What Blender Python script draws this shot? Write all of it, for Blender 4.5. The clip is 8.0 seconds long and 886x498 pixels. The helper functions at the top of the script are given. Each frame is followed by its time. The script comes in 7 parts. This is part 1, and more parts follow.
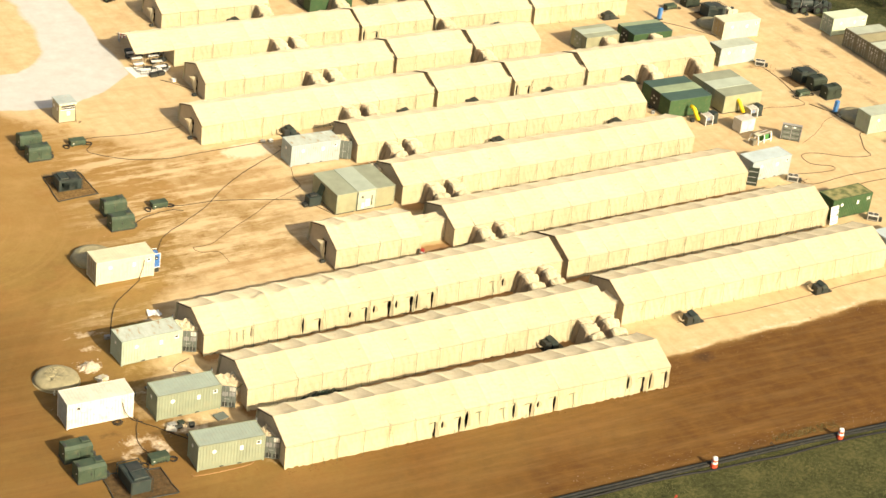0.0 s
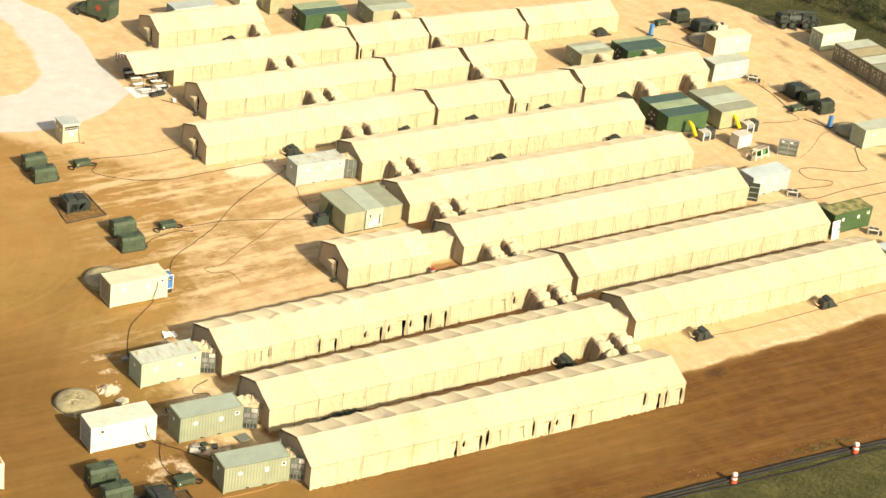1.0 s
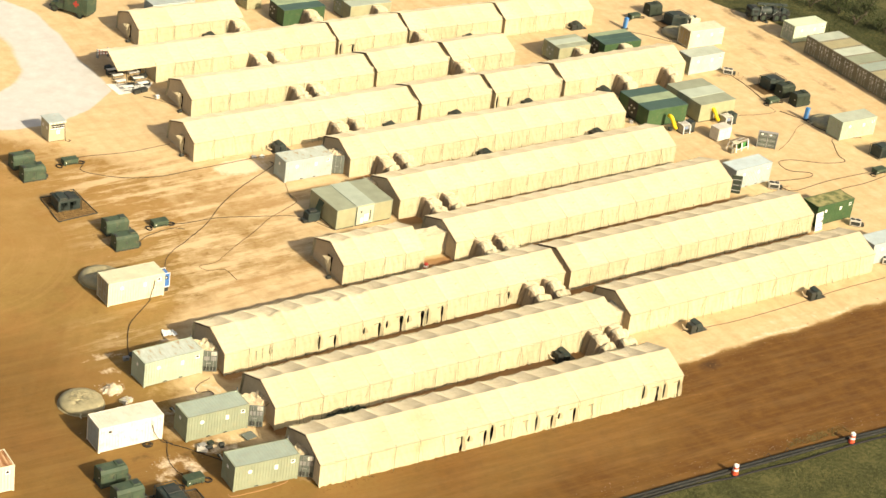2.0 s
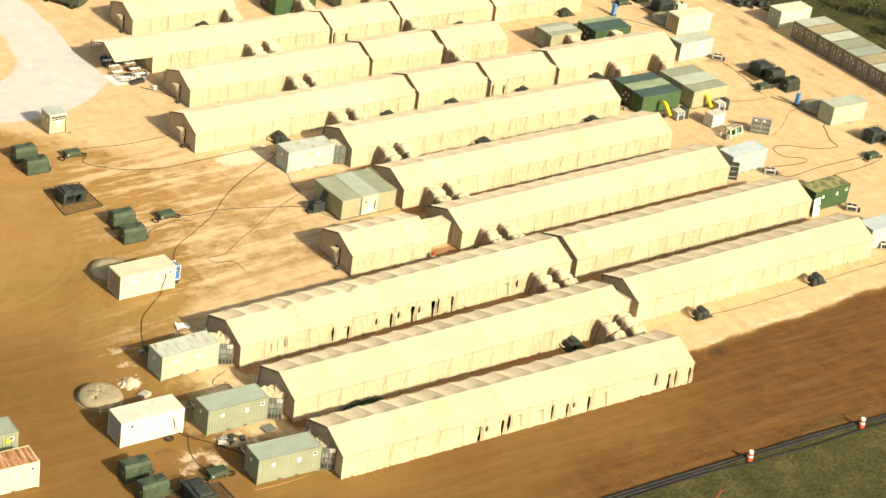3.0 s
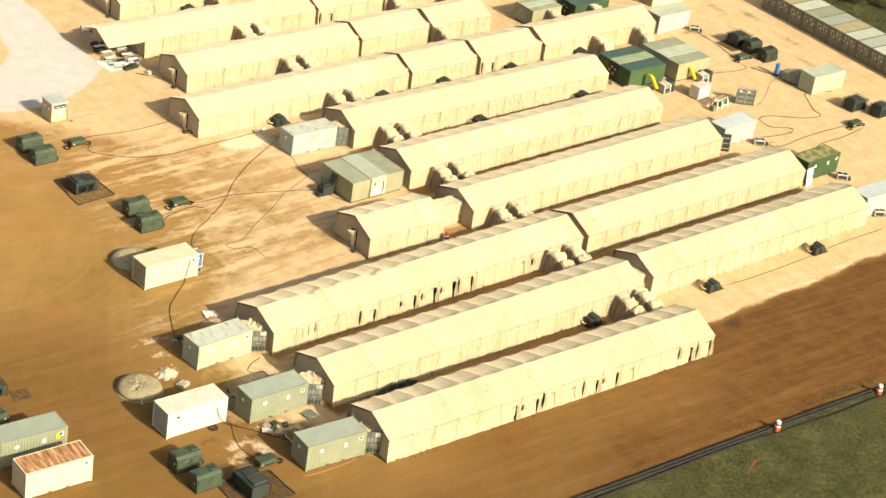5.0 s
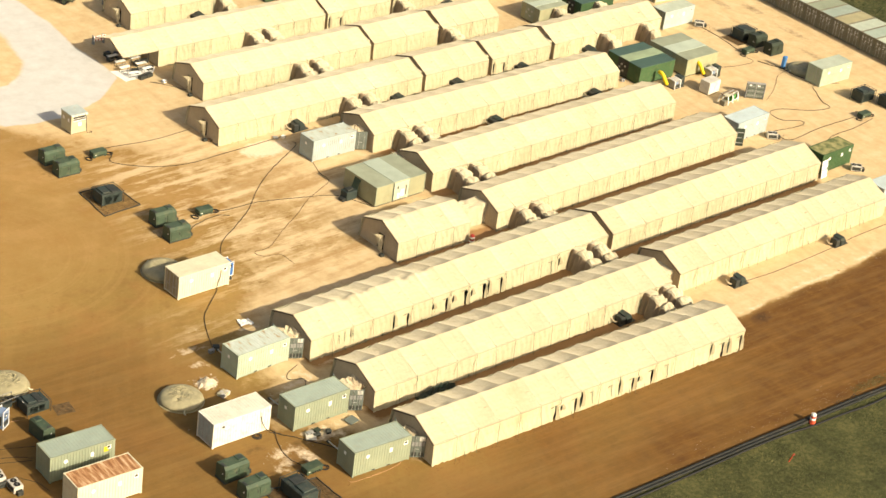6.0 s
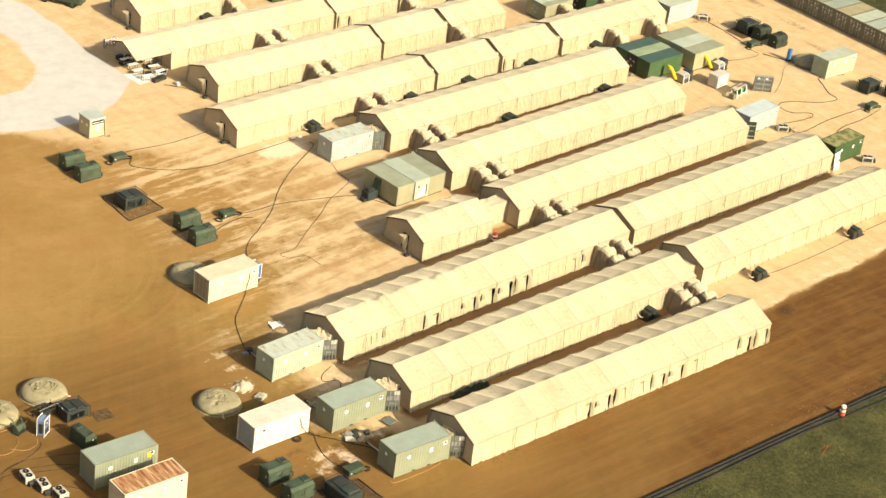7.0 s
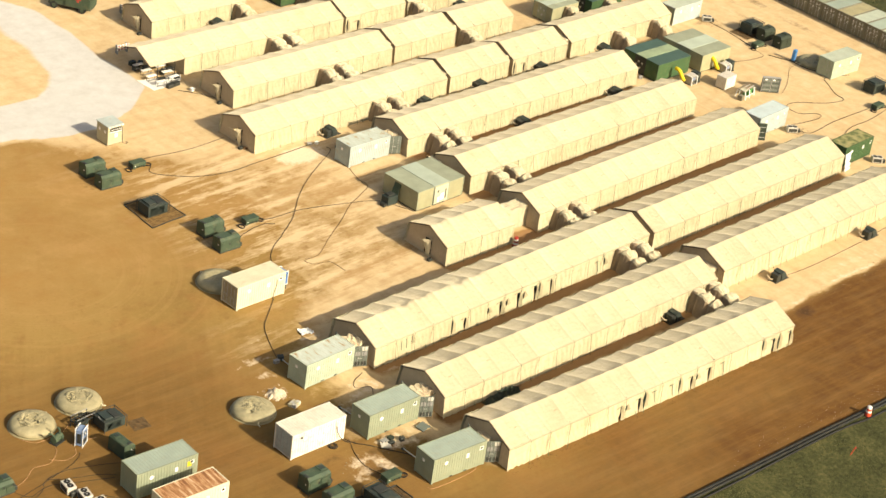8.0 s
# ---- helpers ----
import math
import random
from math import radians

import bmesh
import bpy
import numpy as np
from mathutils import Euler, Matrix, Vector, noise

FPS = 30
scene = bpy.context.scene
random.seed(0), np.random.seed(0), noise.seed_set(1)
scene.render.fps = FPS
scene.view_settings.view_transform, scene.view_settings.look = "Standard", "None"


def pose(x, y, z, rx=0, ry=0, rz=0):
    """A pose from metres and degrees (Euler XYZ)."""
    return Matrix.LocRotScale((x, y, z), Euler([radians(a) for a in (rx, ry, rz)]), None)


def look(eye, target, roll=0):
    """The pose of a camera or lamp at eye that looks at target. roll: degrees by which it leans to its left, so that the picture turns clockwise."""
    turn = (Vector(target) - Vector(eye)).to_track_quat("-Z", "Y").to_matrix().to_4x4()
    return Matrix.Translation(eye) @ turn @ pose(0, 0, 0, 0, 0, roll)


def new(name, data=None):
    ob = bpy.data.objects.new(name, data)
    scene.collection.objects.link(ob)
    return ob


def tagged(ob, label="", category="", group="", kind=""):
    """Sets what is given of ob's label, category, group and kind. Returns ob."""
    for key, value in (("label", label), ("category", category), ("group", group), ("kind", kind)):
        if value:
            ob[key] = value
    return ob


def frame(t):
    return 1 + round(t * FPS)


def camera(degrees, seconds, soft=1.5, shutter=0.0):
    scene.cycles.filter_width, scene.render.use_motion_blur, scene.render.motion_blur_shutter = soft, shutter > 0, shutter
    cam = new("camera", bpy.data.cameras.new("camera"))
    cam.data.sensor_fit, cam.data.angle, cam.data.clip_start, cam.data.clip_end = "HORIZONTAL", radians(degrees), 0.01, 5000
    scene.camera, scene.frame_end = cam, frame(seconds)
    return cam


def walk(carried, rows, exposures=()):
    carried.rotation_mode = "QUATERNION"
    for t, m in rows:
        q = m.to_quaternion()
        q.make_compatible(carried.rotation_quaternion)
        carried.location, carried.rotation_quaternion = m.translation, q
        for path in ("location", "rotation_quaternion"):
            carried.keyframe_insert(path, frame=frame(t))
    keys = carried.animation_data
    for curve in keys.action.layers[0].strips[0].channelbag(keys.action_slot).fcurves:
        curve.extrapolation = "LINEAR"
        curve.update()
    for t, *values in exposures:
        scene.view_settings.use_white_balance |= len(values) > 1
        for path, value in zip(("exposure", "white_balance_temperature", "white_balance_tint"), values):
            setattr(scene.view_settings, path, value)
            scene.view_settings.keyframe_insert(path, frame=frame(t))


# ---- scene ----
cam = camera(25.5, 8.0, 1.5)
PATH = [
    (0, (-63.826, -121.256, 98.367), (-62.888, -119.776, 97.404), 7.6),
    (0.5, (-66.753, -119.594, 98.555), (-65.791, -118.122, 97.602), 7.7),
    (1, (-69.561, -118.239, 98.553), (-68.575, -116.779, 97.606), 7.9),
    (1.5, (-72.386, -116.654, 98.703), (-71.369, -115.217, 97.754), 8.3),
    (1.7, (-73.631, -116.03, 98.676), (-72.602, -114.601, 97.728), 8.4),
    (2.8, (-79.832, -112.412, 98.944), (-78.752, -111.026, 97.988), 8.8),
    (3, (-80.972, -111.638, 99.068), (-79.884, -110.261, 98.11), 8.9),
    (3.5, (-83.695, -109.915, 99.175), (-82.585, -108.558, 98.211), 9.0),
    (4, (-86.437, -108.268, 99.321), (-85.308, -106.932, 98.351), 9.1),
    (4.2, (-87.467, -107.524, 99.347), (-86.329, -106.197, 98.376), 9.3),
    (5.3, (-93.623, -103.328, 99.919), (-92.442, -102.043, 98.942), 8.9),
    (5.5, (-94.673, -102.488, 99.886), (-93.486, -101.207, 98.911), 8.6),
    (6, (-97.368, -100.561, 100.039), (-96.169, -99.292, 99.062), 8.4),
    (6.5, (-100.002, -98.544, 100.234), (-98.789, -97.291, 99.255), 8.2),
    (7, (-102.625, -96.454, 100.309), (-101.398, -95.215, 99.329), 8.1),
    (7.5, (-105.167, -94.393, 100.525), (-103.926, -93.169, 99.544), 8.2),
    (8, (-107.757, -92.165, 100.868), (-106.501, -90.956, 99.888), 8.3),
]
walk(cam, [(t, look(eye, target, roll)) for t, eye, target, roll in PATH], [(0, 0.69, 7900, 8), (3.5, 0.67, 7810, 8), (8, 0.625, 7660, 8)])

# ---- world, sun, exposure ----
SUN_EL, SUN_TO = 31.0, Vector((0.19, -1.0, 0.0)).normalized()
world = bpy.data.worlds.new("sky")
scene.world = world
world.use_nodes = True
wn = world.node_tree
sky = wn.nodes.new("ShaderNodeTexSky")
sky.sky_type = "NISHITA"
sky.sun_disc = False
sky.dust_density = 5.0
sky.ozone_density = 0.4
sky.sun_elevation = radians(SUN_EL)
sky.sun_rotation = math.atan2(SUN_TO.x, SUN_TO.y)
wn.nodes["Background"].inputs[1].default_value = 0.097
wn.links.new(sky.outputs[0], wn.nodes["Background"].inputs[0])
sun = new("sun", bpy.data.lights.new("sun", "SUN"))
sun.data.energy, sun.data.angle, sun.data.color = 4.65, radians(0.6), (1.0, 0.93, 0.80)
sun.matrix_world = look(SUN_TO * 50 + Vector((0, 0, 50 * math.tan(radians(SUN_EL)))), (0, 0, 0))


# ---- materials ----
def material(name, rough=0.8, metal=0.0):
    m = bpy.data.materials.new(name)
    m.use_nodes = True
    b = m.node_tree.nodes["Principled BSDF"]
    b.inputs["Roughness"].default_value = rough
    b.inputs["Metallic"].default_value = metal
    b.inputs["Specular IOR Level"].default_value = 0.25
    return m, m.node_tree, b


def node(nt, kind, **sets):
    n = nt.nodes.new(kind)
    for k, v in sets.items():
        n.inputs[k].default_value = v
    return n


def coords(nt, scale=(1, 1, 1), world_space=True):
    """Coordinates in metres, world or object, stretched by scale."""
    if world_space:
        src = nt.nodes.new("ShaderNodeNewGeometry").outputs["Position"]
    else:
        src = nt.nodes.new("ShaderNodeTexCoord").outputs["Object"]
    mp = node(nt, "ShaderNodeMapping", Scale=scale)
    nt.links.new(src, mp.inputs["Vector"])
    return mp.outputs[0]


def noise_tex(nt, vec, scale, detail=4.0, rough=0.6):
    n = node(nt, "ShaderNodeTexNoise", Scale=scale, Detail=detail, Roughness=rough)
    nt.links.new(vec, n.inputs["Vector"])
    return n.outputs["Fac"]


def ramp(nt, fac, stops):
    r = nt.nodes.new("ShaderNodeValToRGB")
    e = r.color_ramp.elements
    while len(e) < len(stops):
        e.new(0.5)
    for el, (p, c) in zip(e, stops):
        el.position = p
        el.color = (*c, 1) if len(c) == 3 else c
    nt.links.new(fac, r.inputs[0])
    return r.outputs[0]


def mixc(nt, fac, a, b, kind="MIX"):
    m = nt.nodes.new("ShaderNodeMix")
    m.data_type, m.blend_type = "RGBA", kind
    for v, i in ((fac, 0), (a, 6), (b, 7)):
        if isinstance(v, (int, float)):
            m.inputs[i].default_value = v
        elif isinstance(v, tuple):
            m.inputs[i].default_value = (*v, 1)
        else:
            nt.links.new(v, m.inputs[i])
    return m.outputs[2]


def arith(nt, op, a, b=None, clamp=False):
    m = nt.nodes.new("ShaderNodeMath")
    m.operation, m.use_clamp = op, clamp
    for v, i in ((a, 0), (b, 1)):
        if v is None:
            continue
        if isinstance(v, (int, float)):
            m.inputs[i].default_value = v
        else:
            nt.links.new(v, m.inputs[i])
    return m.outputs[0]


def bump(nt, bsdf, height, strength=0.3, distance=0.05):
    b = node(nt, "ShaderNodeBump", Strength=strength, Distance=distance)
    nt.links.new(height, b.inputs["Height"])
    nt.links.new(b.outputs[0], bsdf.inputs["Normal"])


def plain(name, color, rough=0.7, metal=0.0, vary=0.25, scale=2.0, dirt=None, dirt_amount=0.45, random_amount=0.12):
    """Paint, cloth or plastic: two scales of mottling, a random shade per object, and dirt in patches."""
    m, nt, b = material(name, rough, metal)
    v = coords(nt)
    big = noise_tex(nt, v, scale * 0.35, 3)
    fine = noise_tex(nt, v, scale * 6, 4)
    dark = tuple(c * (1 - vary) for c in color)
    light = tuple(min(1, c * (1 + vary * 0.6)) for c in color)
    c = ramp(nt, big, [(0.3, dark), (0.7, light)])
    c = mixc(nt, arith(nt, "MULTIPLY", fine, 0.35), c, tuple(x * 0.75 for x in color))
    if dirt:
        patch = ramp(nt, noise_tex(nt, v, scale * 0.8, 6, 0.7), [(0.52, (0, 0, 0)), (0.72, (1, 1, 1))])
        c = mixc(nt, arith(nt, "MULTIPLY", patch, dirt_amount), c, dirt)
    info = nt.nodes.new("ShaderNodeObjectInfo").outputs["Random"]
    k = arith(nt, "ADD", arith(nt, "MULTIPLY", info, random_amount), 1 - random_amount / 2)
    hsv = node(nt, "ShaderNodeHueSaturation")
    nt.links.new(c, hsv.inputs["Color"])
    nt.links.new(k, hsv.inputs["Value"])
    nt.links.new(hsv.outputs[0], b.inputs["Base Color"])
    bump(nt, b, fine, 0.25, 0.02)
    return m


def canvas_material(name, color, stain):
    """Sun-bleached tent canvas: fine weave grain, soft long creases, dusty stains, each panel its own shade."""
    m, nt, b = material(name, 0.85)
    b.inputs["Diffuse Roughness"].default_value = 0.7
    b.inputs["Sheen Weight"].default_value = 0.12
    b.inputs["Sheen Roughness"].default_value = 0.6
    b.inputs["Sheen Tint"].default_value = (1.0, 0.9, 0.74, 1)
    v = coords(nt)
    o = coords(nt, (1, 1, 1), False)
    big = noise_tex(nt, v, 0.30, 5, 0.62)
    streak = noise_tex(nt, coords(nt, (0.5, 2.2, 1.2), False), 1.6, 6, 0.68)
    c = mixc(nt, ramp(nt, big, [(0.35, (0, 0, 0)), (0.75, (1, 1, 1))]), color, stain)
    c = mixc(nt, arith(nt, "MULTIPLY", ramp(nt, streak, [(0.46, (0, 0, 0)), (0.72, (1, 1, 1))]), 0.45), c, tuple(x * 0.8 for x in stain))
    rusty = ramp(nt, noise_tex(nt, v, 0.16, 6, 0.7), [(0.60, (0, 0, 0)), (0.74, (1, 1, 1))])
    c = mixc(nt, arith(nt, "MULTIPLY", rusty, 0.40), c, tuple(x * y for x, y in zip(stain, (0.86, 0.74, 0.62))))
    spots = ramp(nt, noise_tex(nt, v, 1.7, 3), [(0.70, (0, 0, 0)), (0.78, (1, 1, 1))])
    c = mixc(nt, arith(nt, "MULTIPLY", spots, 0.25), c, (0.33, 0.25, 0.14))
    info = nt.nodes.new("ShaderNodeObjectInfo").outputs["Random"]
    k = arith(nt, "ADD", arith(nt, "MULTIPLY", info, 0.11), 0.94)
    hsv = node(nt, "ShaderNodeHueSaturation")
    nt.links.new(c, hsv.inputs["Color"])
    nt.links.new(k, hsv.inputs["Value"])
    nt.links.new(hsv.outputs[0], b.inputs["Base Color"])
    crease = noise_tex(nt, coords(nt, (2.6, 0.8, 0.7), False), 1.3, 5, 0.62)
    h = arith(nt, "ADD", arith(nt, "MULTIPLY", noise_tex(nt, o, 1.2, 4), 1.0), arith(nt, "ADD", arith(nt, "MULTIPLY", crease, 0.8), arith(nt, "MULTIPLY", noise_tex(nt, v, 14, 3), 0.12)))
    bump(nt, b, h, 0.6, 0.12)
    return m


CANVAS = canvas_material("tan_canvas", (0.512, 0.461, 0.328), (0.45, 0.39, 0.262))
WALLCLOTH = canvas_material("yellowed_wall_canvas", (0.488, 0.442, 0.298), (0.425, 0.37, 0.235))
SEAM = canvas_material("canvas_seam", (0.36, 0.335, 0.225), (0.29, 0.265, 0.175))
# dark brown that paints the roof overhang's shadow on the gable hems
CANVAS_DARK = plain("overhang_shadow_trim", (0.17, 0.13, 0.095), 0.9, vary=0.3)
GABLE = canvas_material("gable_canvas", (0.52, 0.43, 0.29), (0.42, 0.33, 0.215))
# tan canvas browned to carry the shade on the vestibules' side walls
SHADEDSIDE = canvas_material("shaded_side_canvas", (0.36, 0.27, 0.175), (0.28, 0.205, 0.128))
ROPE = plain("olive_cord", (0.045, 0.115, 0.078), 0.9)
GREY_GREEN = plain("grey_green_container_paint", (0.25, 0.285, 0.205), 0.55, vary=0.12, dirt=(0.36, 0.28, 0.16), dirt_amount=0.22)
PALE_GREEN = plain("pale_grey_container_roof", (0.30, 0.365, 0.31), 0.6, vary=0.12, dirt=(0.36, 0.28, 0.17), dirt_amount=0.2)
WHITE = plain("white_container_paint", (0.67, 0.655, 0.575), 0.5, vary=0.14, scale=2.6, dirt=(0.38, 0.30, 0.19), dirt_amount=0.7)
WHITEROOF = plain("stained_white_roof", (0.65, 0.625, 0.53), 0.55, vary=0.16, scale=1.8, dirt=(0.42, 0.35, 0.25), dirt_amount=0.5)
PALEWALL = plain("faded_green_container_paint", (0.36, 0.43, 0.34), 0.6, vary=0.15, scale=2.6, dirt=(0.42, 0.30, 0.16), dirt_amount=0.35)
FADEDGREEN = plain("pale_green_container_paint", (0.52, 0.60, 0.45), 0.55, vary=0.12, dirt=(0.42, 0.3, 0.16), dirt_amount=0.25)
ACPAINT = plain("dusty_white_casing", (0.52, 0.50, 0.44), 0.5, vary=0.15, scale=4, dirt=(0.35, 0.27, 0.17), dirt_amount=0.5)
PALEROW = plain("pale_grey_green_roof", (0.42, 0.475, 0.39), 0.6, vary=0.15, dirt=(0.36, 0.28, 0.17), dirt_amount=0.3)
OLIVETAN = plain("olive_tan_roof", (0.35, 0.32, 0.19), 0.65, vary=0.18, dirt=(0.3, 0.2, 0.1), dirt_amount=0.3)
PALEBLUE = plain("pale_blue_grey_container_paint", (0.44, 0.53, 0.54), 0.55, vary=0.12, dirt=(0.36, 0.28, 0.18), dirt_amount=0.25)
CREAM = plain("cream_container_paint", (0.60, 0.58, 0.43), 0.55, vary=0.12, dirt=(0.42, 0.3, 0.16), dirt_amount=0.35)
GREY = plain("weathered_grey_paint", (0.37, 0.43, 0.42), 0.6, vary=0.18, dirt=(0.34, 0.23, 0.12), dirt_amount=0.4)
OLIVE = plain("olive_drab_paint", (0.050, 0.077, 0.050), 0.6, vary=0.2, dirt=(0.25, 0.18, 0.09), dirt_amount=0.25)
GENPAINT = plain("faded_olive_paint", (0.052, 0.080, 0.052), 0.6, vary=0.2, dirt=(0.25, 0.18, 0.09), dirt_amount=0.25)
GREEN = plain("dark_green_paint", (0.045, 0.095, 0.04), 0.6, vary=0.2, dirt=(0.2, 0.15, 0.08), dirt_amount=0.25)
GREEN_MID = plain("faded_green_paint", (0.245, 0.31, 0.20), 0.65, vary=0.2)
TANPAINT = plain("tan_shelter_paint", (0.325, 0.32, 0.20), 0.7, vary=0.15, dirt=(0.3, 0.2, 0.1), dirt_amount=0.25)
TANROOF = plain("grey_tan_shelter_roof", (0.275, 0.305, 0.225), 0.75, vary=0.15)
TANPALE = plain("pale_shelter_roof", (0.37, 0.43, 0.355), 0.7, vary=0.12)
DOORPALE = plain("pale_shelter_door", (0.44, 0.45, 0.34), 0.6, vary=0.12)
DOORGREY = plain("blue_grey_door_paint", (0.13, 0.15, 0.13), 0.55, vary=0.2)
DARKDOOR = plain("grey_brown_container_paint", (0.20, 0.19, 0.14), 0.6, vary=0.2, dirt=(0.3, 0.2, 0.1), dirt_amount=0.4)
RUSTDOOR = plain("rust_brown_container_paint", (0.24, 0.15, 0.08), 0.65, vary=0.2)
OCHREROOF = plain("ochre_container_roof", (0.42, 0.33, 0.18), 0.7, vary=0.15, dirt=(0.3, 0.18, 0.08), dirt_amount=0.4)
# dirty door paint, darkened further for the shade on the west end
DOORDIRTSHADE = plain("dirty_shaded_door_paint", (0.36, 0.325, 0.235), 0.7, vary=0.2, scale=5, dirt=(0.16, 0.11, 0.07), dirt_amount=0.5)
SOILCABLE = plain("soil_stained_cable", (0.15, 0.095, 0.045), 0.9, vary=0.3)
CABLE = plain("dusty_cable_rubber", (0.045, 0.036, 0.026), 0.85, vary=0.3, dirt=(0.2, 0.13, 0.06), dirt_amount=0.5)
CHALK = plain("white_coral_sand", (0.56, 0.48, 0.36), 0.95, vary=0.3, scale=5, dirt=(0.35, 0.22, 0.1), dirt_amount=0.5)
PALESTONE = plain("pale_coral_stone", (0.36, 0.28, 0.19), 0.9, vary=0.3, scale=8)
BLACK = plain("black_rubber", (0.018, 0.018, 0.018), 0.75, vary=0.2)
DARKMETAL = plain("dark_steel", (0.05, 0.055, 0.05), 0.5, 0.3)
STEEL = plain("galvanised_steel", (0.42, 0.43, 0.42), 0.4, 0.6)
LABELW = plain("white_label", (0.8, 0.8, 0.76), 0.5, vary=0.05)
BLUE = plain("blue_panel", (0.05, 0.16, 0.42), 0.45, vary=0.15)
BLUEPLASTIC = plain("blue_plastic", (0.05, 0.19, 0.45), 0.4, vary=0.1)
YELLOW = plain("yellow_duct_fabric", (0.66, 0.50, 0.03), 0.6, vary=0.15)
ORANGE = plain("orange_plastic", (0.62, 0.09, 0.045), 0.5, vary=0.1)
RED = plain("red_paint", (0.34, 0.045, 0.035), 0.5, vary=0.1)

DARKGREENROOF = plain("dark_green_roof", (0.055, 0.10, 0.085), 0.6, vary=0.15)
GREENGREY = plain("dark_grey_green_paint", (0.034, 0.048, 0.044), 0.55, vary=0.25, dirt=(0.2, 0.14, 0.07), dirt_amount=0.2)
OLIVEDARK = plain("dark_olive_paint", (0.032, 0.043, 0.030), 0.6, vary=0.2)
BLUEGREY = plain("blue_grey_panel", (0.17, 0.245, 0.39), 0.5, vary=0.15)
GREENBIN = plain("bright_green_plastic", (0.05, 0.22, 0.06), 0.5)
GREYMID = plain("mid_grey_metal", (0.30, 0.30, 0.29), 0.5, 0.2)
CREAMDULL = plain("dull_cream_paint", (0.46, 0.425, 0.29), 0.6, vary=0.12, dirt=(0.35, 0.25, 0.13), dirt_amount=0.3)
PIPE = plain("dark_grey_pipe", (0.018, 0.020, 0.019), 0.75, vary=0.25, dirt=(0.12, 0.09, 0.05), dirt_amount=0.3)
ORANGEDULL = plain("faded_orange_rubber", (0.46, 0.26, 0.13), 0.6)
NETTING = plain("dark_netting", (0.10, 0.065, 0.03), 0.95, vary=0.5, scale=6, dirt=(0.2, 0.1, 0.035), dirt_amount=0.9)
NETPALE = plain("soil_filled_netting", (0.235, 0.145, 0.055), 0.95, vary=0.45, scale=5, dirt=(0.34, 0.20, 0.08), dirt_amount=0.8)
BARK = plain("grey_bark", (0.10, 0.08, 0.06), 0.9)
LEAF = plain("scrub_leaf", (0.05, 0.065, 0.025), 0.7, vary=0.4, scale=3)
GRASSBLADE = plain("grass_blade", (0.135, 0.132, 0.050), 0.8, vary=0.4, scale=0.5, dirt=(0.15, 0.135, 0.05), dirt_amount=0.6)


def rusty_material():
    m, nt, b = material("rusted_white_roof", 0.75)
    v = coords(nt, (3.0, 0.35, 1.0))
    f = noise_tex(nt, v, 1.1, 7, 0.72)
    c = ramp(nt, f, [(0.36, (0.15, 0.065, 0.03)), (0.48, (0.30, 0.14, 0.06)), (0.57, (0.46, 0.28, 0.15)), (0.70, (0.66, 0.54, 0.40))])
    nt.links.new(c, b.inputs["Base Color"])
    bump(nt, b, f, 0.3, 0.02)
    return m


def streaked_material():
    m, nt, b = material("streaked_grey_roof", 0.65)
    v = coords(nt, (2.2, 0.8, 1.0))
    f = noise_tex(nt, v, 0.9, 6, 0.7)
    c = ramp(nt, f, [(0.31, (0.25, 0.14, 0.06)), (0.37, (0.40, 0.33, 0.22)), (0.45, (0.41, 0.46, 0.40)), (0.72, (0.50, 0.56, 0.52))])
    nt.links.new(c, b.inputs["Base Color"])
    return m


def camo_material():
    m, nt, b = material("mossy_green_roof", 0.85)
    f = noise_tex(nt, coords(nt), 1.1, 4)
    c = ramp(nt, f, [(0.38, (0.10, 0.12, 0.05)), (0.5, (0.21, 0.21, 0.09)), (0.64, (0.30, 0.27, 0.13))])
    nt.links.new(c, b.inputs["Base Color"])
    bump(nt, b, f, 0.5, 0.1)
    return m


def bladder_material():
    m, nt, b = material("tan_tank_fabric", 0.55)
    f = noise_tex(nt, coords(nt), 1.6, 4)
    c = ramp(nt, f, [(0.3, (0.25, 0.225, 0.135)), (0.7, (0.34, 0.305, 0.19))])
    nt.links.new(c, b.inputs["Base Color"])
    bump(nt, b, noise_tex(nt, coords(nt), 3.0, 3), 0.35, 0.08)
    return m


RUSTY, STREAKED, MOSSY, TANKFAB = rusty_material(), streaked_material(), camo_material(), bladder_material()


